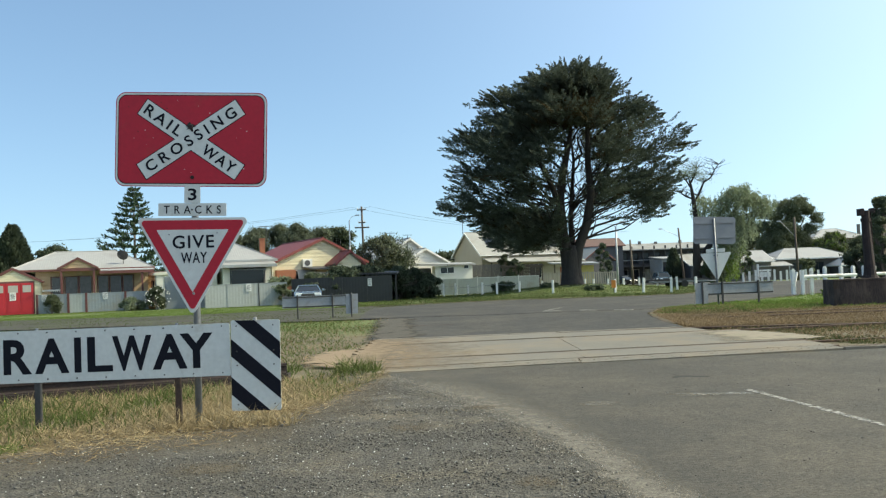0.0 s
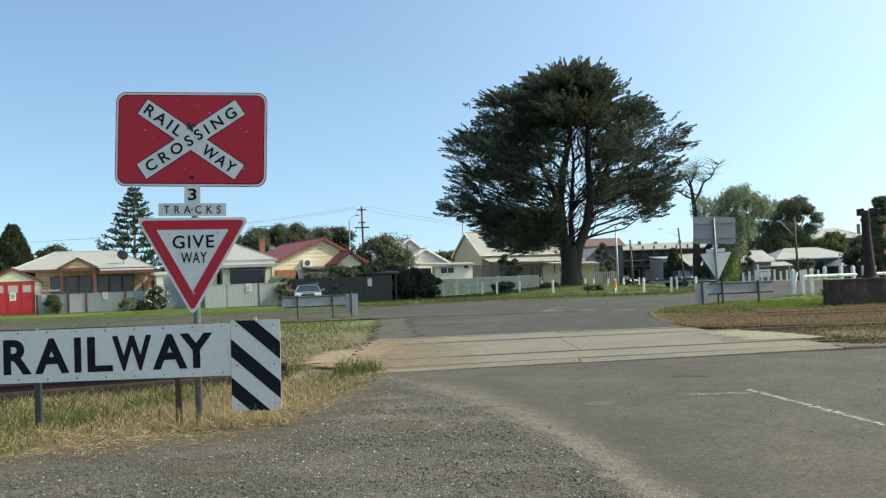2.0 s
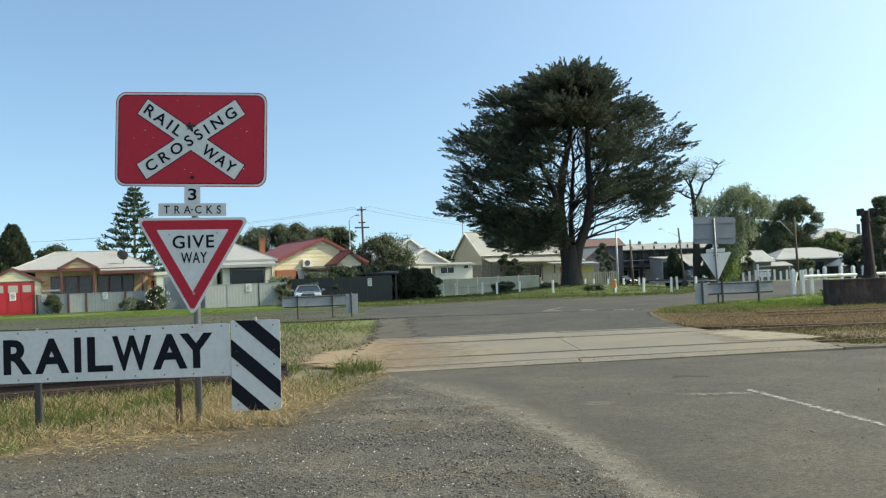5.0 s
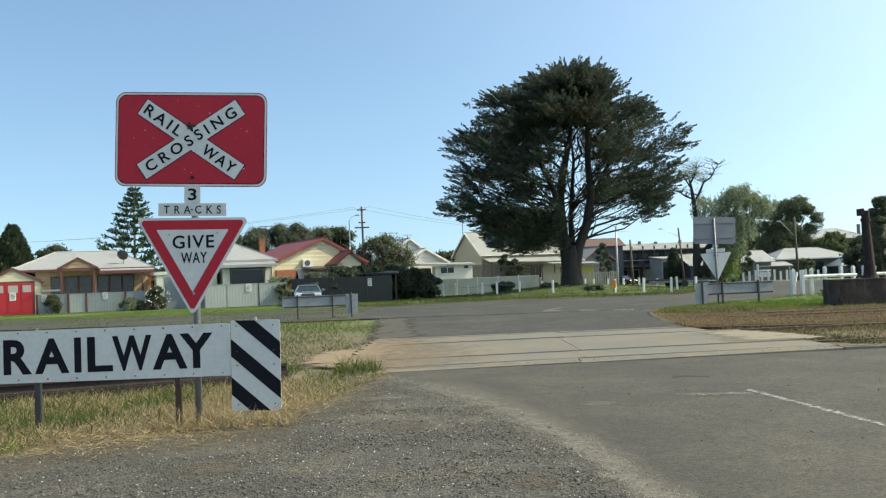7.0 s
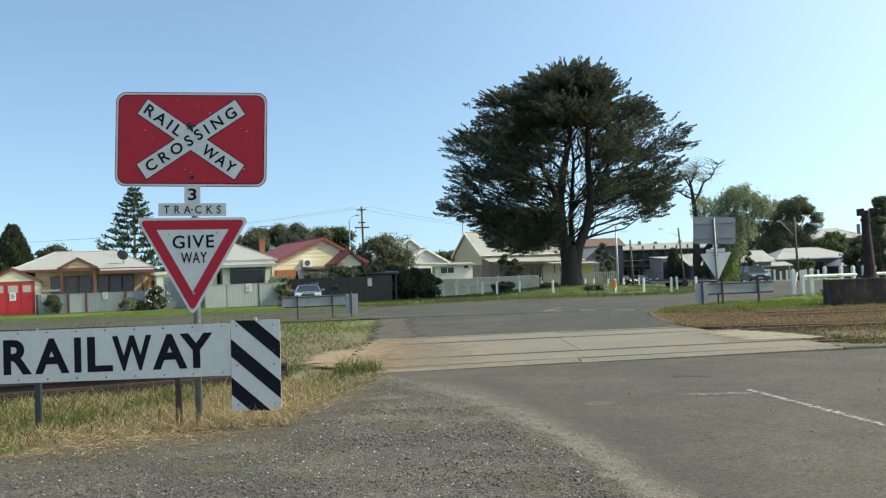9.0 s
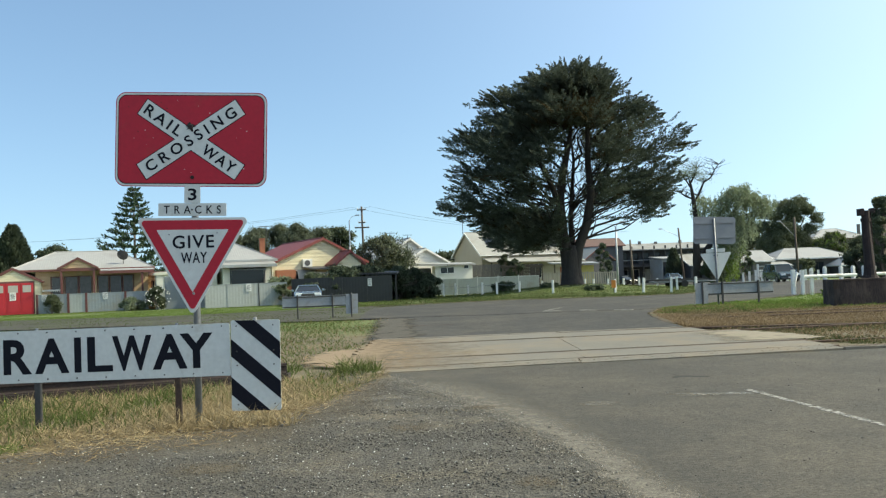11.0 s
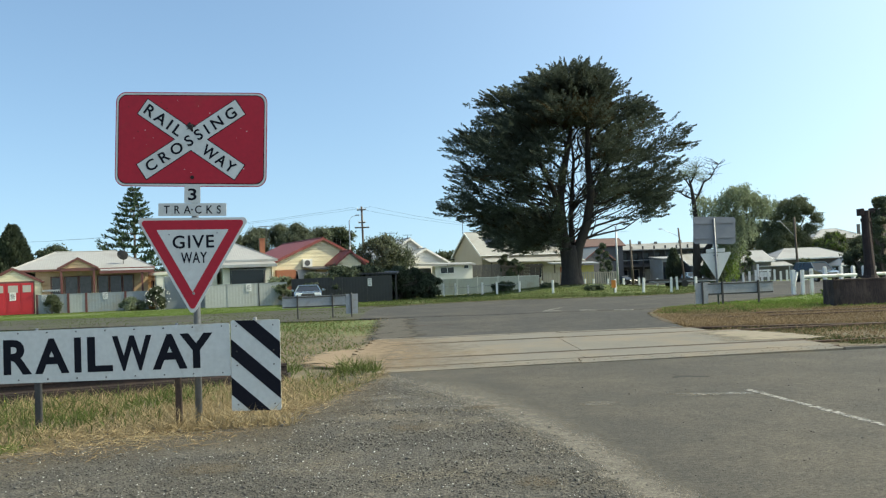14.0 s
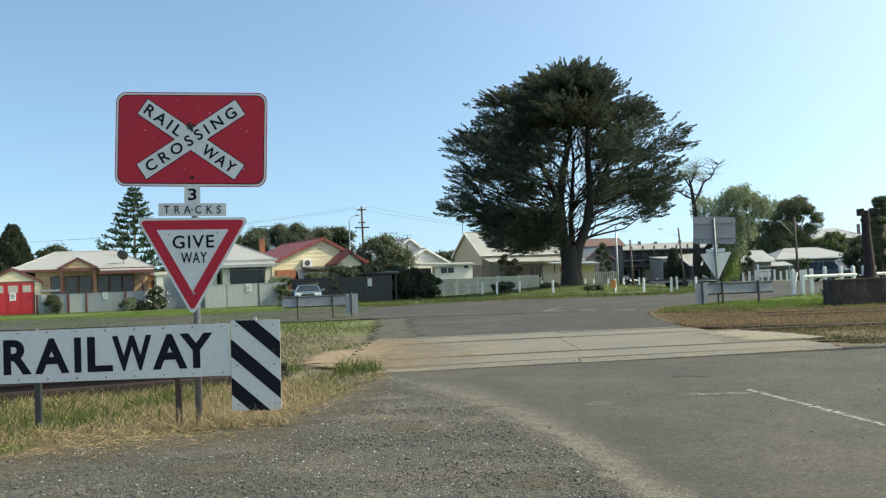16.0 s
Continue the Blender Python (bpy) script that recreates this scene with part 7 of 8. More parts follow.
            z0 = z1 - (z1 - bot) * rng.uniform(0.3, 1.0)
            m = max(4, int((z1 - z0) * 17))
            s = np.linspace(0, 1, m)
            out = 0.30 * np.sin(np.minimum(1, s * 2.2) * 1.57) * rng.normal()
            P.append(np.stack([xx + out + 0.06 * np.sin(s * 9 + i), yy + 0 * s, z1 + 0.22 * np.sin(s * 3.1) * (s < 0.5) - (z1 - z0) * s], 1) + rng.normal(size=(m, 3)) * 0.075)
            W.append(np.tile([rng.normal() * 0.25, rng.normal() * 0.25, -1.0], (m, 1)))
    P, W = np.concatenate(P), np.concatenate(W)
    W = unit(W + rng.normal(size=P.shape) * 0.5)
    side = unit(np.cross(W, rng.normal(size=P.shape) * 0.7 + np.array([0.3, -0.6, 0])))
    ln = 0.16 + 0.20 * rng.random(len(P))
    low = P[:, 2] < 2.6 + rng.normal(size=len(P)) * 0.9
    for nm, pick, m in (("hanging_foliage", ~low, M_WILLOW), ("low_foliage", low, M_BRIGHT)):
        blades(nm, P[pick], W[pick], side[pick], ln[pick], ln[pick] * 0.15, m, t)


pepper_tree()

def broad_gum():
    x, y = 57.0, 140.0
    t = thing("gum_tree", x, y, zg(x, y), "broad dark gum tree with rounded leafy heads beyond the bungalow", "tree")
    # heads: x, y, height, half width, half height
    heads = [(-2.4, 0, 10.6, 1.9, 1.5), (-0.4, 0.5, 11.7, 1.9, 1.5), (1.6, -0.3, 12.0, 1.8, 1.3), (3.3, 0.2, 11.2, 1.4, 1.3), (4.6, 0, 9.6, 1.2, 1.7), (3.6, 0.4, 7.9, 1.4, 1.1), (-3.2, 0.2, 8.4, 1.7, 1.6), (-1.2, -0.6, 8.6, 2.0, 1.7),
             (0.6, 0.5, 8.2, 1.7, 1.5), (-3.4, 0.3, 6.0, 2.0, 1.7), (-1.2, -0.2, 5.6, 2.2, 1.9), (1.2, 0.2, 5.4, 2.0, 1.7), (3.4, 0.3, 5.6, 1.5, 1.2), (-2.4, 0.1, 7.2, 1.9, 1.5), (-0.4, 0.3, 7.0, 1.9, 1.5), (1.8, 0.1, 6.8, 1.7, 1.4), (0.9, 0, 10.0, 1.6, 1.3), (-1.9, 0, 4.2, 2.6, 1.6), (1.4, 0.2, 3.6, 2.6, 1.6)]
    bm = limb([(0, 0, -0.3), (0.1, 0, 2.0), (0.3, 0, 4.5), (0.6, 0, 6.5)], [0.5, 0.4, 0.34, 0.25], 10)
    rng = np.random.default_rng(41)
    cen, rad = [], []
    for hx, hy, hz, w, h in heads:
        limb([(0.3, 0, 3.6 + 0.2 * hz), (hx * 0.5 + 0.2, hy * 0.5, hz * 0.72), (hx, hy, hz)], [0.18, 0.12, 0.04], 6, bm)
        for k in range(13):
            d = unit(rng.normal(size=(1, 3)))[0]
            cen.append(np.array([hx, hy, hz]) + d * np.array([w, w, h]) * rng.uniform(0.25, 0.8))
            r = w * rng.uniform(0.34, 0.56)
            rad.append((r, r, r * 0.7))
    part("trunk", bm, M_BARK2, t, "", True)
    crown("crown", cen, rad, 90000, 0.24, M_OLIVE, t, 287, slim=0.24, spill=0.35, gaps=-3.0)
    # Paler leaves mixed through every head; their colour stands in for sunlight.
    crown("sunlit_leaves", cen, rad, 45000, 0.24, M_GUM, t, 288, slim=0.24, spill=0.35, gaps=-1.0)


broad_gum()
clump_tree("gum_tree", "yellow-green tree behind the bungalow", 63.2, 138, 7.0, 7.4, [M_OLIVE, M_BRIGHT], 43, 9000, 0.42, 26, 0.15, 0.3)
clump_tree("gum_tree", "dark gum between the weeping tree and the broad gum", 54.0, 150, 9.8, 9, [M_DARKLEAF, M_OLIVE], 42, 14000, 0.40, 36, 0.08, 0.3)
clump_tree("hedge_tree", "dark spreading tree near the tall house", 69, 138, 6.4, 12, [M_DARKLEAF, M_OLIVE], 44, 12000, 0.45, 34, 0.12, 0.3)
clump_tree("hedge_tree", "dark dense bush behind the rusty column", 30.7, 62, 2.5, 3.6, [M_DARKLEAF, M_OLIVE], 45, 8000, 0.26, 30, 0.1, 0.2)
clump_tree("tall_shrub", "ragged dark shrub rising beside the rusty column", 31.0, 60, 5.9, 2.6, [M_OLIVE, M_DARKLEAF], 46, 6500, 0.26, 44, 0.06, 0.12, puff=0.5)
clump_tree("garden_shrub", "black-green dense shrub behind the back of the sign", 26.4, 83, 3.2, 2.6, [M_DARKLEAF], 73, 9000, 0.25, 26, 0.08, 0.1, category="shrub")
clump_tree("garden_shrub", "clipped round shrub before the bungalow", 48.6, 114, 2.6, 2.6, [M_OLIVE], 47, 2500, 0.3, 8, 0.15, 0.1, category="shrub")
clump_tree("garden_shrub", "dark garden shrub beside the weeping tree", 35.2, 100, 4.0, 2.6, [M_DARKLEAF], 48, 3500, 0.32, 10, 0.12, 0.12, category="shrub")
clump_tree("shrub", "leafy grey-green tree over the dark fence", -5.5, 77.0, 5.5, 6.2, [M_GUM, M_OLIVE], 49, 10000, 0.3, 30, 0.16, 0.2)
clump_tree("shrub", "leafy grey-green bush by the dark fence", -2.5, 69.5, 2.0, 3.4, [M_DARKLEAF, M_OLIVE], 50, 6500, 0.25, 14, 0.1, 0.15, category="shrub")
for hx, hh, hw in ((-4.3, 2.15, 2.2), (-3.2, 2.35, 2.4), (-2.2, 2.2, 2.2), (-1.2, 1.75, 1.9)):
    clump_tree("hedge", "dark dense hedge behind the bollards", hx, 61.8, hh, hw, [M_DARKLEAF], 148 + int(hx * 3), 6000, 0.2, 26, 0.05, 0.08, category="hedge", group="hedge plants", spread=1.25, flat=0.6)
clump_tree("climber", "leafy climber hanging over the dark fence", -8.9, 58.4, 2.0, 2.6, [M_OLIVE, M_DARKLEAF], 151, 6000, 0.2, 18, 0.1, 0.08, category="shrub", spread=1.2)
clump_tree("climber", "dark climber over the carport roof", -5.6, 59.6, 2.45, 3.6, [M_DARKLEAF], 152, 6000, 0.2, 20, 0.3, 0.08, category="shrub", spread=1.2, flat=0.4)
clump_tree("climber", "dark green climber over the fence", -7.2, 58.6, 2.4, 3.6, [M_DARKLEAF, M_OLIVE], 51, 8000, 0.22, 14, 0.1, 0.1, category="shrub")
clump_tree("climber", "bright green shrub behind the fence", -11.3, 58.8, 1.85, 3.0, [M_WILLOW, M_OLIVE], 52, 6000, 0.2, 12, 0.12, 0.1, category="shrub")
clump_tree("shrub", "thin shrub against the grey fence", -10.8, 57.0, 1.35, 0.9, [M_OLIVE], 53, 1600, 0.16, 8, 0.25, 0.04, category="shrub")
clump_tree("shrub", "spiky green shrub before the fence", -26.9, 58.3, 1.15, 1.5, [M_OLIVE], 54, 2600, 0.3, 14, 0.12, 0.05, slim=0.12, category="shrub")
clump_tree("shrub", "olive green shrub before the fence", -21.5, 58.6, 0.8, 1.8, [M_WILLOW, M_GUM], 55, 3600, 0.24, 10, 0.12, 0.05, slim=0.16, category="shrub")
o = clump_tree("flowering_shrub", "leafy shrub covered with white flowers", -19.8, 58.7, 1.5, 1.6, [M_DARKLEAF, M_OLIVE], 56, 4500, 0.2, 14, 0.1, 0.05, category="shrub")
rng = np.random.default_rng(57)
pp = unit(rng.normal(size=(130, 3))) * np.array([0.85, 0.85, 0.75]) + np.array([0, 0, 0.85])
ww = unit(rng.normal(size=(130, 3)))
blades("blossom", pp, ww, unit(np.cross(ww, rng.normal(size=(130, 3)))), np.full(130, 0.12), np.full(130, 0.05), M_FLOWER, o)
clump_tree("garden_tree", "rounded dark tree behind the bungalow", -39.5, 86, 6.3, 5.6, [M_DARKLEAF, M_OLIVE], 58, 7000, 0.35, 16, 0.2, 0.2)
for i, (x, y, h, w) in enumerate(((-22.6, 92, 7.2, 5.4), (-20.2, 94, 8.0, 5.4), (-18.0, 95, 8.3, 5.6), (-16.0, 93, 8.2, 5.4), (-13.6, 95, 7.8, 5.2))):
    clump_tree("garden_tree", "grey-green gum behind the cottages", x, y, h, w, [M_GUM, M_OLIVE], 60 + i, 20000, 0.22, 30, 0.15, 0.2, group="trees behind the cottages")
clump_tree("garden_tree", "dense round-headed dark tree behind the red roof", -14.6, 118, 9.4, 6.6, [M_DARKLEAF, M_OLIVE], 64, 9000, 0.45, 18, 0.3, 0.25)
clump_tree("garden_tree", "dark tree behind the red-roofed house", -8.5, 112, 6.6, 5.0, [M_DARKLEAF], 65, 6000, 0.42, 14, 0.2, 0.2)
clump_tree("garden_tree", "low tree behind the white gables", 0.2, 120, 5.6, 5.4, [M_OLIVE, M_GUM], 66, 6000, 0.4, 14, 0.2, 0.2)
clump_tree("garden_tree", "dark tree behind the solar house", 6.5, 125, 9.4, 7, [M_DARKLEAF], 67, 6000, 0.45, 14, 0.3, 0.25)
clump_tree("garden_shrub", "dark shrub before the solar house", 7.3, 85, 3.2, 2.2, [M_DARKLEAF, M_OLIVE], 68, 3500, 0.28, 10, 0.15, 0.1, category="shrub")
clump_tree("garden_shrub", "dark conifer shrub beyond the palings", 20.9, 112, 5.6, 2.3, [M_DARKLEAF], 69, 3500, 0.32, 10, 0.1, 0.1, category="shrub")
clump_tree("low_bush", "low green bush among the bollards", 4.4, 63.5, 0.6, 2.6, [M_DARKLEAF, M_OLIVE], 70, 4000, 0.2, 12, 0.1, 0.05, category="shrub")
clump_tree("low_bush", "low green bush by the trunk", 7.6, 61.0, 0.22, 1.7, [M_DARKLEAF], 71, 2200, 0.2, 9, 0.1, 0.05, category="shrub")
clump_tree("low_bush", "low spreading weed at the trunk's foot", 10.0, 57.5, 0.22, 1.5, [M_DARKLEAF], 74, 1500, 0.2, 8, 0.1, 0.05, category="shrub")
clump_tree("garden_shrub", "tall thin shrub before the solar house", 6.2, 85, 3.7, 1.7, [M_OLIVE, M_DARKLEAF], 75, 3600, 0.28, 10, 0.12, 0.1, category="shrub")
clump_tree("low_bush", "low bush by the rail fence", 14.3, 31.0, 0.3, 1.2, [M_DARKLEAF, M_BRIGHT], 72, 1300, 0.14, 10, 0.1, 0.03, category="shrub")


# ---------------------------------------------------------------- grass and stones
def grass(name, label, inside, x0, x1, y0, y1, count, h0, h1, material, seed, lean=0.35, wide=0.02, clump=0.6, lift=0.0):
    rng = np.random.default_rng(seed)
    x, y = rng.uniform(x0, x1, count * 3), rng.uniform(y0, y1, count * 3)
    keep = np.array([inside(a, b) and noise.noise(Vector((a * clump, b * clump, seed))) + 0.45 * rng.random() > -0.05 for a, b in zip(x, y)])
    x, y = x[keep][:count], y[keep][:count]
    n = len(x)
    z = np.array([zg(a, b) - 0.03 + lift for a, b in zip(x, y)])
    way = unit(np.stack([rng.normal(size=n) * lean, rng.normal(size=n) * lean, np.ones(n)], 1))
    side = unit(np.cross(way, rng.normal(size=(n, 3))))
    ln = h0 + (h1 - h0) * rng.random(n) ** 2
    bend = np.stack([rng.normal(size=n) * 0.25, rng.normal(size=n) * 0.25, -0.12 * np.ones(n)], 1) * ln[:, None]
    o = blades(name, np.stack([x, y, z], 1), way, side, ln, wide * (0.6 + 0.8 * rng.random(n)) * 0.5, material, None, bend)
    tagged(o, label, "grass", kind="stuff")


def bank(a, b):
    """The weedy bank round the near boards."""
    return b > bank_edge(a) + 0.1 * math.sin(a * 7) and not (a > -1.0 and b > 11.0)


def bank_edge(a):
    return np.interp(a, [-9, -3.3, -1.77, -1.2, -0.95, -0.7], [4.8, 6.3, 6.95, 8.2, 9.8, 10.8])


def left_verge(a, b):
    return b < 25.4 - 0.09 * min(a, 0) * 1.0 and not (a > -2.1 and 11.9 < b < 14.4) and a < -1.55


def off_rails(a, b):
    return min(abs(b - rail_y(a, c)) for c in (11.28, 12.38, 15.05, 19.4, 20.45)) > 0.11 and abs(b - 17.6 + 0.2 * a) > 0.11


def right_verge(a, b):
    near = np.interp(b, [11.5, 12.6, 17.3, 20.5, 22.4, 25], [7.2, 6.0, 4.85, 5.1, 5.45, 6.4])
    far = np.interp(a, [6.3, 8.2, 14, 25, 60], [25.0, 26.8, 33.2, 43.7, 61.5])
    return a > near and b < far and b > 0.117 * a + 11.7


grass("dry_grass", "dry straw-coloured grass round the boards", lambda a, b: bank(a, b) and b < 11.1 + 0.4 * a * (a < -1.6) and b > bank_edge(a) + 0.45, -8, -0.7, 6, 10.6, 30000, 0.05, 0.22, M_STRAW, 81, 0.65, 0.006, 1.1)
grass("green_weeds", "green weeds beyond the rusty rail", lambda a, b: 11.5 + 0.4 * a < b < 12.0 and a < -2.0, -9, -2.0, 8, 12, 9000, 0.06, 0.24, M_GREENBLADE, 79, 0.4, 0.010, 0.5)
grass("green_weeds", "tall green weeds by the board's leg", lambda a, b: bank(a, b) and b < 11.0 + 0.4 * a and b > bank_edge(a) + 0.7, -7, -2.6, 5, 10, 4200, 0.08, 0.27, M_GREENBLADE, 78, 0.35, 0.009, 1.6)
grass("green_weeds", "low bright weeds at the gravel's edge", lambda a, b: (a + 3.45) ** 2 + (b - 6.55) ** 2 < 0.03, -3.7, -3.2, 6.3, 6.8, 320, 0.04, 0.12, M_BRIGHT, 77, 0.7, 0.012, 0.0)
rng = np.random.default_rng(277)
wp = np.stack([rng.uniform(-4.4, -3.3, 14), rng.uniform(7.9, 8.8, 14), rng.uniform(0.10, 0.2, 14)], 1)
ww = unit(rng.normal(size=(14, 3)))
M_YELLOW = leaf_mat("yellow_petals", (0.45, 0.42, 0.08), (0.36, 0.34, 0.07), 0.1, 0.2)
tagged(blades("weed_flowers", wp, ww, unit(np.cross(ww, rng.normal(size=(14, 3)))), np.full(14, 0.018), np.full(14, 0.007), M_YELLOW), "tiny yellow flowers among the green weeds", "flowers", kind="stuff")
grass("dry_grass", "dry tuft before the striped panel", lambda a, b: True, -2.5, -1.3, 7.15, 7.42, 800, 0.06, 0.30, M_STRAW, 76, 0.55, 0.008, 0.0)
grass("straw_litter", "flattened straw at the gravel's edge", lambda a, b: bank_edge(a) - 0.6 * random.random() ** 2.5 < b < bank_edge(a) + 1.2, -8, -0.7, 4.6, 11, 13000, 0.05, 0.17, M_STRAW, 80, 2.6, 0.005, 2.5, 0.035)
grass("straw_litter", "brown dead stalks lying on the dirt before the grass", lambda a, b: bank_edge(a) - 0.8 * random.random() ** 2 < b < bank_edge(a) + 0.8, -8, -0.7, 4.4, 11, 9000, 0.04, 0.13, M_BROWNGRASS, 180, 3.0, 0.006, 2.5, 0.035)
grass("green_weeds", "green weeds among the dry grass", lambda a, b: bank(a, b) and (b < 11.0 + 0.4 * a or a > -1.8) and (a < -3.2 or b > 8.6), -9, -0.8, 6.6, 11.0, 5200, 0.06, 0.22, M_GREENBLADE, 82, 0.4, 0.009, 1.4)
grass("dry_grass", "short dry grass along the tracks", left_verge, -26, -1.5, 11.6, 30, 17000, 0.05, 0.16, M_BROWNGRASS, 83, 0.6, 0.011, 0.5)
grass("green_grass", "short green grass along the tracks", left_verge, -26, -1.5, 11.6, 30, 60000, 0.05, 0.15, M_GREENBLADE, 84, 0.6, 0.012, 0.3)
grass("dry_grass", "short brown grass beside the far track", lambda a, b: right_verge(a, b) and b < 25.2 and (b > 17.3 - 0.1 * a or random.random() < 0.3) and off_rails(a, b), 4.6, 18, 12, 26, 100000, 0.03, 0.12, M_BROWNGRASS, 85, 0.9, 0.013, 0.25, 0.02)
grass("dry_grass", "short brown grass at the street corner", lambda a, b: 0.0 < a - np.interp(b, [17.0, 18.2, 20.5, 22.4, 24.6, 25.9], [4.9, 4.9, 5.15, 5.45, 6.15, 7.4]) < 2.2, 4.8, 9.6, 17.0, 25.6, 24000, 0.03, 0.10, M_BROWNGRASS, 185, 0.9, 0.012, 0.7, 0.045)
grass("green_grass", "thin green grass at the street corner", lambda a, b: 0.1 < a - np.interp(b, [21.0, 22.4, 24.6, 25.9], [5.3, 5.5, 6.2, 7.4]) < 2.4, 5.2, 9.8, 21.0, 25.8, 6000, 0.03, 0.11, M_MOUND, 186, 0.7, 0.012, 0.5, 0.045)
grass("green_grass", "sparse grass growing through the gravel street", lambda a, b: np.interp(a, [-40, -20, -10, -3], [31, 29, 27.3, 26]) < b < np.interp(a, [-40, -19.7, -12.6, -9.5, -6.6, -3.4], [45, 42.6, 39.4, 41, 44.5, 44]), -36, -3, 26, 45, 18000, 0.02, 0.06, M_MOUND, 187, 0.9, 0.02, 0.35, 0.045)
grass("green_grass", "patchy green grass at the foot of the sign posts", lambda a, b: right_verge(a, b) and b > 22.0 + 0.8 * random.random(), 5.5, 15, 22.0, 27.5, 40000, 0.04, 0.14, M_BRIGHT, 188, 0.6, 0.011, 2.0, 0.03)
grass("dry_grass", "thin brown grass beside the far rails", lambda a, b: right_verge(a, b) and 20.4 < b < 23.6 and off_rails(a, b), 5.2, 16, 20.4, 23.6, 30000, 0.03, 0.10, M_BROWNGRASS, 189, 0.9, 0.011, 2.0, 0.03)
grass("green_grass", "green grass between the tracks", lambda a, b: right_verge(a, b) and b < 16.6 and off_rails(a, b), 4.8, 20, 11, 16.8, 46000, 0.03, 0.11, M_MOUND, 86, 0.8, 0.011, 0.5)
grass("green_grass", "lush green grass round the sign posts", lambda a, b: right_verge(a, b) and b > 23.6, 6, 40, 23, 50, 80000, 0.06, 0.2, M_BRIGHT, 87, 0.5, 0.012, 0.25)
grass("green_grass", "green grass on the mound round the bollards", lambda a, b: b > np.interp(a, [-6, -4, 3.5, 8.5, 12.6, 16, 27], [43, 42.6, 46.6, 43.8, 44.6, 50.6, 73]), -6, 26, 43, 78, 120000, 0.04, 0.14, M_MOUND, 88, 0.6, 0.018, 0.2)
grass("dry_grass", "patches of dry grass on the mound", lambda a, b: b > np.interp(a, [-6, -4, 3.5, 8.5, 12.6, 16, 27], [43, 42.6, 46.6, 43.8, 44.6, 50.6, 73]), -6, 26, 43, 70, 16000, 0.04, 0.12, M_BROWNGRASS, 93, 0.6, 0.018, 0.35)
grass("green_grass", "mown green verge before the houses", lambda a, b: b > np.interp(a, [-60, -30, -19.7, -12.6, -9.5, -6.6, -3.4], [46, 43.8, 42.2, 39.0, 40.6, 44.2, 43.8]), -50, -2.3, 37, 58.8, 100000, 0.03, 0.10, M_BRIGHT, 89, 0.5, 0.018, 0.2)
grass("grass_tufts", "taller green tufts on the mound", lambda a, b: b > np.interp(a, [-6, -4, 3.5, 8.5, 12.6, 16, 27], [44, 43.6, 47.6, 44.8, 45.6, 51.6, 74]), -4, 20, 44, 66, 9000, 0.08, 0.28, M_MOUND, 75, 0.5, 0.02, 0.9)
grass("edge_weeds", "tuft of green weeds at the crossing's edge", lambda a, b: (a + 1.18) ** 2 + (b - 11.0) ** 2 < 0.09, -1.6, -0.8, 10.6, 11.4, 700, 0.10, 0.36, M_GREENBLADE, 90, 0.4, 0.008, 0.0)
grass("edge_weeds", "small green weeds on the gravel", lambda a, b: (a + 0.35) ** 2 * 0.3 + (b - 7.1) ** 2 < 0.02, -1, 0.4, 6.8, 7.4, 160, 0.02, 0.06, M_GREENBLADE, 92, 0.8, 0.006, 0.0)
grass("edge_weeds", "few dry weeds on the gravel", lambda a, b: (a - 0.05) ** 2 * 0.25 + (b - 7.5) ** 2 < 0.03, -0.8, 0.8, 7.2, 7.8, 300, 0.02, 0.07, M_STRAW, 91, 0.8, 0.008, 0.0)


def stones(name, label, x0, x1, y0, y1, count, s0, s1, inside, seed, material=None, lift=0.0):
    rng = np.random.default_rng(seed)
    xy = np.stack([rng.uniform(x0, x1, count), rng.uniform(y0, y1, count)], 1)
    xy = xy[np.array([bool(inside(a, b)) for a, b in xy])]
    n = len(xy)
    octa = np.array([(1, 0, 0), (0, 1, 0), (-1, 0, 0), (0, -1, 0), (0, 0, 1), (0, 0, -1)], float)
    s = s0 + (s1 - s0) * rng.random(n) ** 4
    r = octa[None] * (0.45 + 0.9 * rng.random((n, 6, 1))) * s[:, None, None] * np.array([1, 1, 0.55])
    r += rng.normal(size=r.shape) * s[:, None, None] * 0.18
    q = rng.random(n) * 6.28
    c, d = np.cos(q)[:, None], np.sin(q)[:, None]
    z = np.array([zg(a, b) for a, b in xy])
    v = np.stack([xy[:, :1] + r[:, :, 0] * c - r[:, :, 1] * d, xy[:, 1:] + r[:, :, 0] * d + r[:, :, 1] * c, z[:, None] + 0.004 + lift + r[:, :, 2] + s[:, None] * 0.15], 2)
    tri = np.array([(0, 1, 4), (1, 2, 4), (2, 3, 4), (3, 0, 4), (1, 0, 5), (2, 1, 5), (3, 2, 5), (0, 3, 5)])
    idx = (np.arange(n)[:, None, None] * 6 + tri[None]).reshape(-1).astype(np.int32)
    me = bpy.data.meshes.new(name)
    me.vertices.add(6 * n)
    me.vertices.foreach_set("co", v.astype(np.float32).ravel())
    me.loops.add(len(idx))
    me.loops.foreach_set("vertex_index", idx)
    me.polygons.add(8 * n)
    me.polygons.foreach_set("loop_start", np.arange(0, 24 * n, 3, dtype=np.int32))
    me.update(calc_edges=True)
    me.materials.append(material or M_STONE)
    tagged(new(name, me), label, "gravel", kind="stuff")


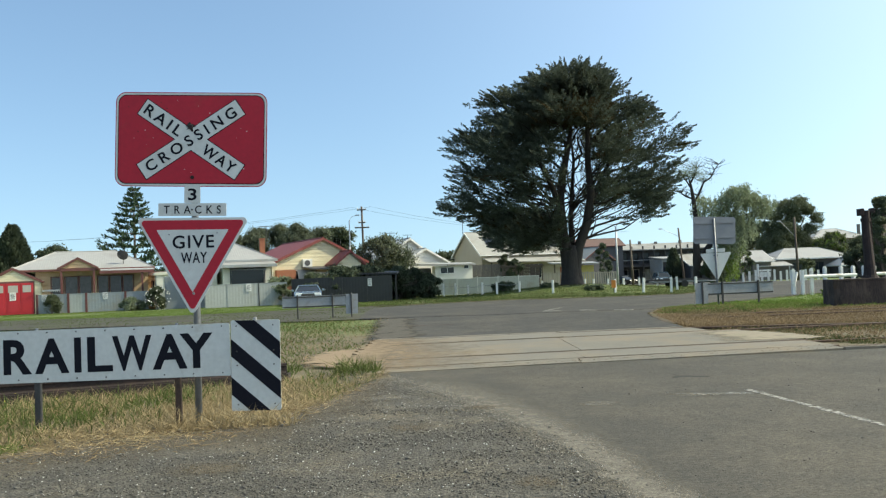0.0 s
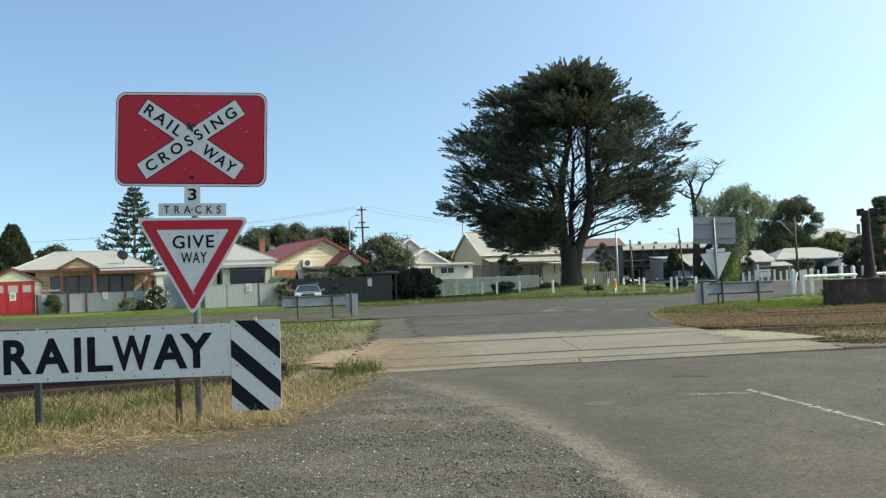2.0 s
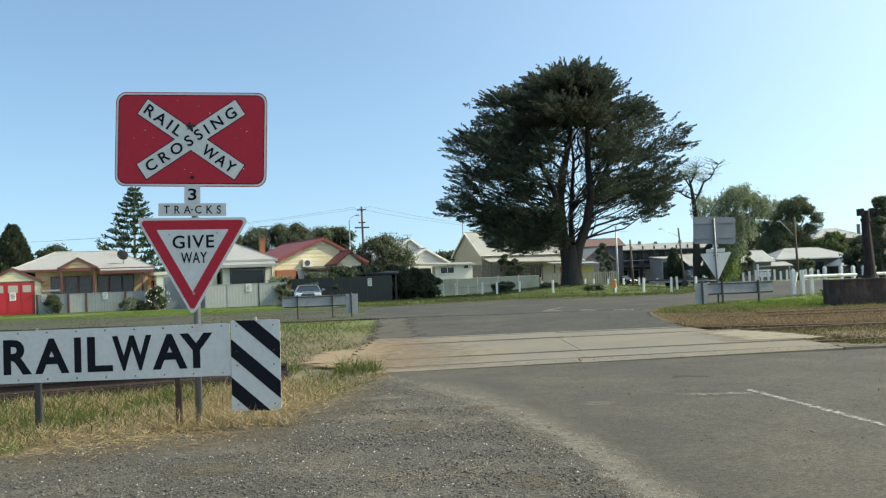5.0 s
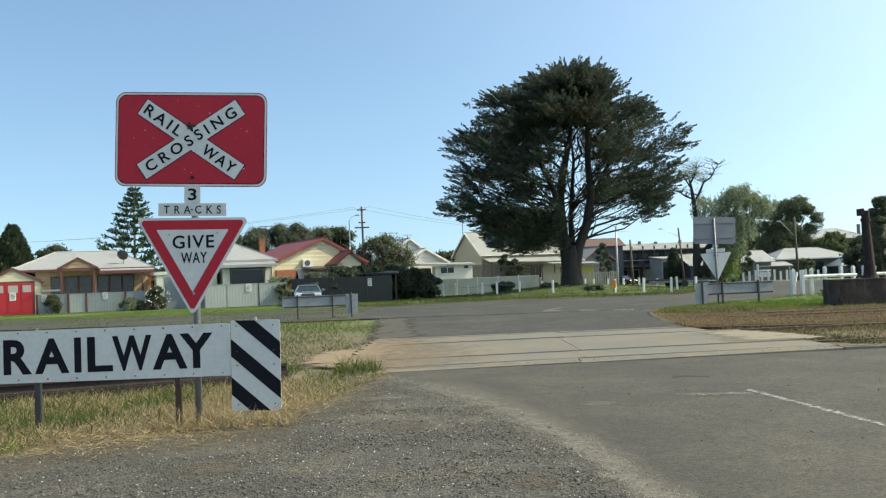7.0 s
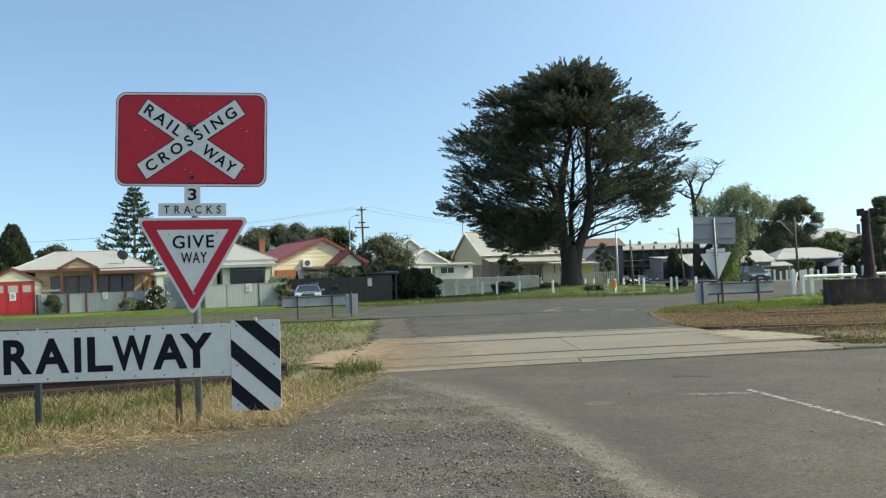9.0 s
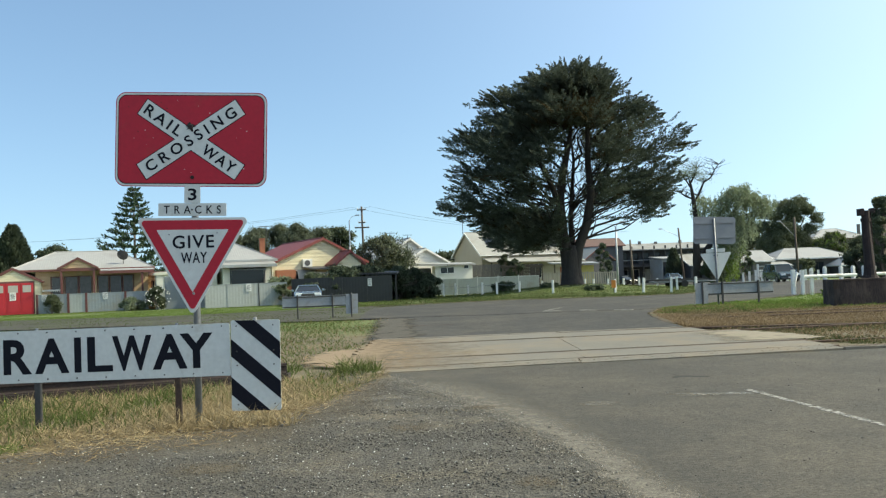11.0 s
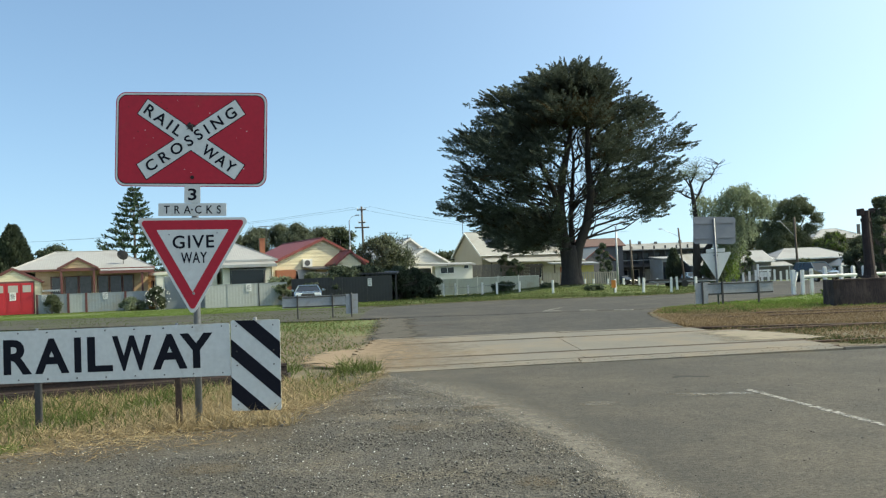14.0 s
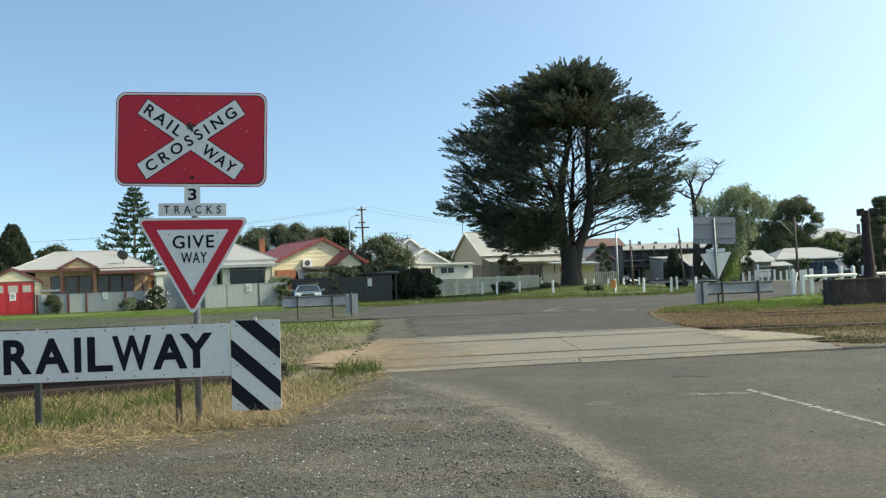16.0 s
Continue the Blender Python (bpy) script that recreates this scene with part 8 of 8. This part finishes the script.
def shoulder(a, b):
    rim = np.interp(b, [0, 4, 5.2, 6.5, 7.9, 9.5, 10.86], [1.25, 1.05, 0.88, 0.6, 0.18, -0.38, -0.96])
    return a < rim + 0.35 * random.random() ** 2 and not (bank(a, b) and b > 7.6)


def stony(a, b):
    """Stones lie in loose drifts along the wheel tracks."""
    return shoulder(a, b) and noise.noise(Vector((a * 0.9 + 0.35 * b, b * 2.1, 3))) + 0.5 * noise.noise(Vector((a * 3, b * 5, 8))) + 0.35 * random.random() > 0.02


stones("loose_gravel", "loose grey road stones on the shoulder", -5, 1.9, 3.8, 10.8, 120000, 0.0025, 0.011, stony, 95)
stones("loose_gravel", "coarse dark stones in drifts on the shoulder", -5, 1.4, 3.8, 8.2, 7000, 0.005, 0.017, lambda a, b: stony(a, b) and noise.noise(Vector((a * 0.9 + 0.35 * b, b * 2.1, 3))) > 0.12, 195)
stones("pale_chips", "sparse pale stone chips on the gravel", -5, 3, 3.8, 10.8, 5000, 0.003, 0.008, shoulder, 98, M_NOTICE)
stones("road_chips", "scattered stone chips on the asphalt", -0.5, 8.0, 4.0, 11.5, 3500, 0.003, 0.011, lambda a, b: not shoulder(a, b) and b < 10.9 + 0.12 * a, 99)
stones("loose_gravel", "few larger dark stones on the shoulder", -4, 1.5, 4, 10.5, 500, 0.008, 0.026, shoulder, 96)


def flangeway(a, b):
    return min(abs(b - rail_y(a, c)) for c in (10.95, 11.28, 12.38, 15.05, 16.395, 16.7)) < 0.03 + 0.16 * random.random() ** 3


stones("track_dirt", "crumbs of dirt and grit along the crossing's joints", -1.4, 6.4, 10.9, 17.8, 22000, 0.003, 0.012, flangeway, 94,
       mat("joint_dirt", (0.05, 0.04, 0.028), (0.11, 0.085, 0.055), rough=0.95, scale=6, bump=0.0, random_tone=0.4), 0.034)


def road_rim(a, b):
    rim = np.interp(b, [0, 4, 5.2, 6.5, 7.9, 9.5, 10.86], [1.25, 1.05, 0.88, 0.6, 0.18, -0.38, -0.96])
    return abs(a - rim - 0.06) < 0.28 * random.random() ** 1.5


stones("pale_grit", "pale fine grit swept along the road's edge", -1.2, 1.9, 3.8, 10.6, 110000, 0.0025, 0.007, road_rim, 97,
       mat("pale_grit", (0.34, 0.31, 0.26), (0.26, 0.235, 0.195), rough=0.95, scale=6, bump=0.0, random_tone=0.3))


# ---------------------------------------------------------------- cars
def car(label, body_mat, rz=0.0, x=0.0, y=0.0, z=0.0, suv=True, group="cars", height=1.40):
    """A car that looks along its own +x, wheels on z = 0."""
    t = thing("car", x, y, z, label, "car", rz, group)
    h, L, W = (1.68, 4.6, 1.86) if suv else (height, 4.3, 1.72)
    b0, belt = 0.26, 0.98 if suv else 0.90
    hw = W / 2
    prof = [(-L / 2 + 0.02, b0 + 0.08), (-L / 2 + 0.1, b0), (L / 2 - 0.2, b0), (L / 2 - 0.02, b0 + 0.12), (L / 2, 0.62), (L / 2 - 0.12, 0.80),
            (L / 2 - 1.1, belt), (-L / 2 + 0.1, belt + 0.03), (-L / 2, 0.75)]
    bm = slab(prof, -hw, hw)
    bmesh.ops.bevel(bm, geom=[e for e in bm.edges if abs(e.verts[0].co.y - e.verts[1].co.y) < 1e-4], offset=0.07, segments=3, affect='EDGES')
    body = part("body", bm, body_mat, t, "", True)
    body.data.polygons.foreach_set("use_smooth", [False] * len(body.data.polygons))
    a0, a1 = -L / 2 + 0.12, L / 2 - 1.15
    c0, c1 = (-L / 2 + (0.42 if suv else 0.85)), L / 2 - 1.95
    ti = hw - 0.26
    bo = hw - 0.06
    bm = bmesh.new()
    v = [bm.verts.new(p) for p in ((a0, -bo, belt), (a1, -bo, belt), (a1, bo, belt), (a0, bo, belt), (c0, -ti, h - 0.06), (c1, -ti, h - 0.06), (c1, ti, h - 0.06), (c0, ti, h - 0.06))]
    for f in ((0, 1, 5, 4), (1, 2, 6, 5), (2, 3, 7, 6), (3, 0, 4, 7), (4, 5, 6, 7)):
        bm.faces.new([v[i] for i in f])
    part("glasshouse", bm, M_GLASS, t, "dark tinted glass")
    part("roof", box(c0 - 0.05, c1 + 0.05, -ti - 0.03, ti + 0.03, h - 0.08, h, 0.035), body_mat, t)
    for s in (-1, 1):
        for pa, pb in (((a0, s * bo, belt), (c0, s * ti, h - 0.05)), ((a1, s * bo, belt), (c1, s * ti, h - 0.05)),
                       (((a0 + a1) / 2 - 0.05, s * bo, belt), ((c0 + c1) / 2, s * ti, h - 0.05)), ((a0 + 0.95, s * bo, belt), (c0 + 0.75, s * ti, h - 0.05))):
            part("pillar", tube(pa, pb, 0.045, 0.045, 6), body_mat, t)
        part("mirror", box(a1 - 0.25, a1 - 0.05, s * (hw + 0.02), s * (hw + 0.2), belt, belt + 0.14, 0.03), body_mat, t)
        part("headlight", box(L / 2 - 0.28, L / 2 - 0.015, s * (hw - 0.5), s * (hw - 0.08), 0.64, 0.80, 0.03), M_LAMP, t)
        part("tail_light", box(-L / 2 - 0.01, -L / 2 + 0.12, s * (hw - 0.3), s * (hw - 0.06), 0.75, 1.0, 0.02), M_SIGNRED, t)
        for wx in (-L / 2 + 0.85, L / 2 - 0.9):
            w = new("wheel")
            w.parent = t
            w.location = (wx, s * (hw - 0.1), 0.34)
            bm = tube((0, -0.11, 0), (0, 0.11, 0), 0.34, 0.34, 22)
            part("tyre", bm, M_RUBBER, w)
            part("rim", tube((0, -0.118, 0), (0, 0.118, 0), 0.21, 0.21, 14), M_RIM, w)
    part("grille", box(L / 2 - 0.03, L / 2 + 0.012, -0.42, 0.42, 0.55, 0.76, 0.01), M_DARKSTEEL, t)
    part("bumper", box(L / 2 - 0.1, L / 2 + 0.015, -hw + 0.12, hw - 0.12, b0 + 0.02, b0 + 0.2, 0.03), M_DARKSTEEL, t)
    part("plate", box(L / 2 + 0.012, L / 2 + 0.025, -0.2, 0.2, 0.42, 0.52), M_NOTICE, t)
    return t


car_a = car("teal blue sport utility car driving out of the side street", M_CAR_BLUE)
car_b = car("pale blue-grey sedan waiting in the side street", M_CAR_TEAL, suv=False)
car("silver estate car parked before the grey fence", M_CAR_SILVER, -81, -8.9, 55.5, zg(-8.8, 55.0), False, "parked cars", 1.31)
car("black sedan parked in the side street", M_CAR_BLACK, -60, 28.3, 134.0, zg(28.3, 134.0), False, "parked cars")


def trailer():
    t = thing("trailer", 20.2, 74.0, zg(20.2, 74.0), "low flat trailer parked behind the bollards", "trailer")
    part("bed", box(-2.2, 2.4, -0.9, 0.9, 0.42, 0.56, 0.02), M_GALV, t)
    part("drawbar", tube((2.4, 0, 0.48), (3.6, 0, 0.42), 0.05, 0.05, 8), M_GALV, t)
    for wx in (-0.5, 0.4):
        for s in (-0.95, 0.95):
            part("wheel", tube((wx, s - 0.09, 0.3), (wx, s + 0.09, 0.3), 0.3, 0.3, 16), M_RUBBER, t)
    for s in (-0.85, 0.85):
        part("side_rail", box(-2.2, 2.4, s - 0.02, s + 0.02, 0.56, 0.72), M_DARKSTEEL, t)


trailer()


def motions():
    """Two cars: one comes down the side street and turns, one comes out of the back street and follows."""
    def rows(keys):
        return [(t, pose(x, y, zg(x, y) + 0.035, 0, 0, a)) for t, x, y, a in keys]
    walk(car_a, rows([(0.0, 32.1, 125.5, -90), (0.5, 32.1, 121.0, -90), (1.0, 32.1, 117.6, -90), (1.5, 32.0, 115.2, -90), (2.0, 32.0, 114.2, -90), (2.8, 31.95, 113.4, -90), (3.5, 31.9, 112.6, -90),
                      (4.2, 31.85, 111.2, -90), (5.2, 31.75, 107.0, -90), (6.3, 31.65, 101.0, -90), (7.2, 31.6, 96.2, -91), (8.1, 31.55, 91.9, -92), (8.7, 31.5, 88.6, -93), (9.2, 31.45, 85.4, -93),
                      (10.2, 31.45, 81.6, -92), (11.3, 31.5, 79.0, -90), (12.5, 31.55, 76.1, -87), (13.5, 31.6, 73.6, -83), (14.5, 31.65, 71.4, -78), (15.2, 31.7, 70.1, -74), (16.0, 31.85, 69.0, -68)]))
    walk(car_b, rows([(0.0, 2.0, 139.7, 0), (4.0, 12.0, 139.7, 0), (6.3, 21.6, 139.7, 0), (7.2, 26.2, 139.7, -1), (7.8, 29.3, 139.9, -8), (8.2, 30.8, 139.9, -25), (8.5, 31.5, 139.8, -45), (8.8, 31.9, 139.4, -65),
                      (9.0, 32.1, 138.9, -78), (9.2, 32.15, 137.8, -86), (10.2, 32.1, 126.5, -90), (10.7, 32.1, 121.4, -90), (11.3, 32.0, 117.0, -90), (11.7, 31.95, 114.9, -90), (12.0, 31.9, 113.8, -90), (12.5, 31.9, 112.3, -90),
                      (13.5, 31.85, 110.4, -90), (14.5, 31.8, 108.4, -90), (15.2, 31.75, 106.4, -90), (16.0, 31.7, 103.0, -90)]))


motions()
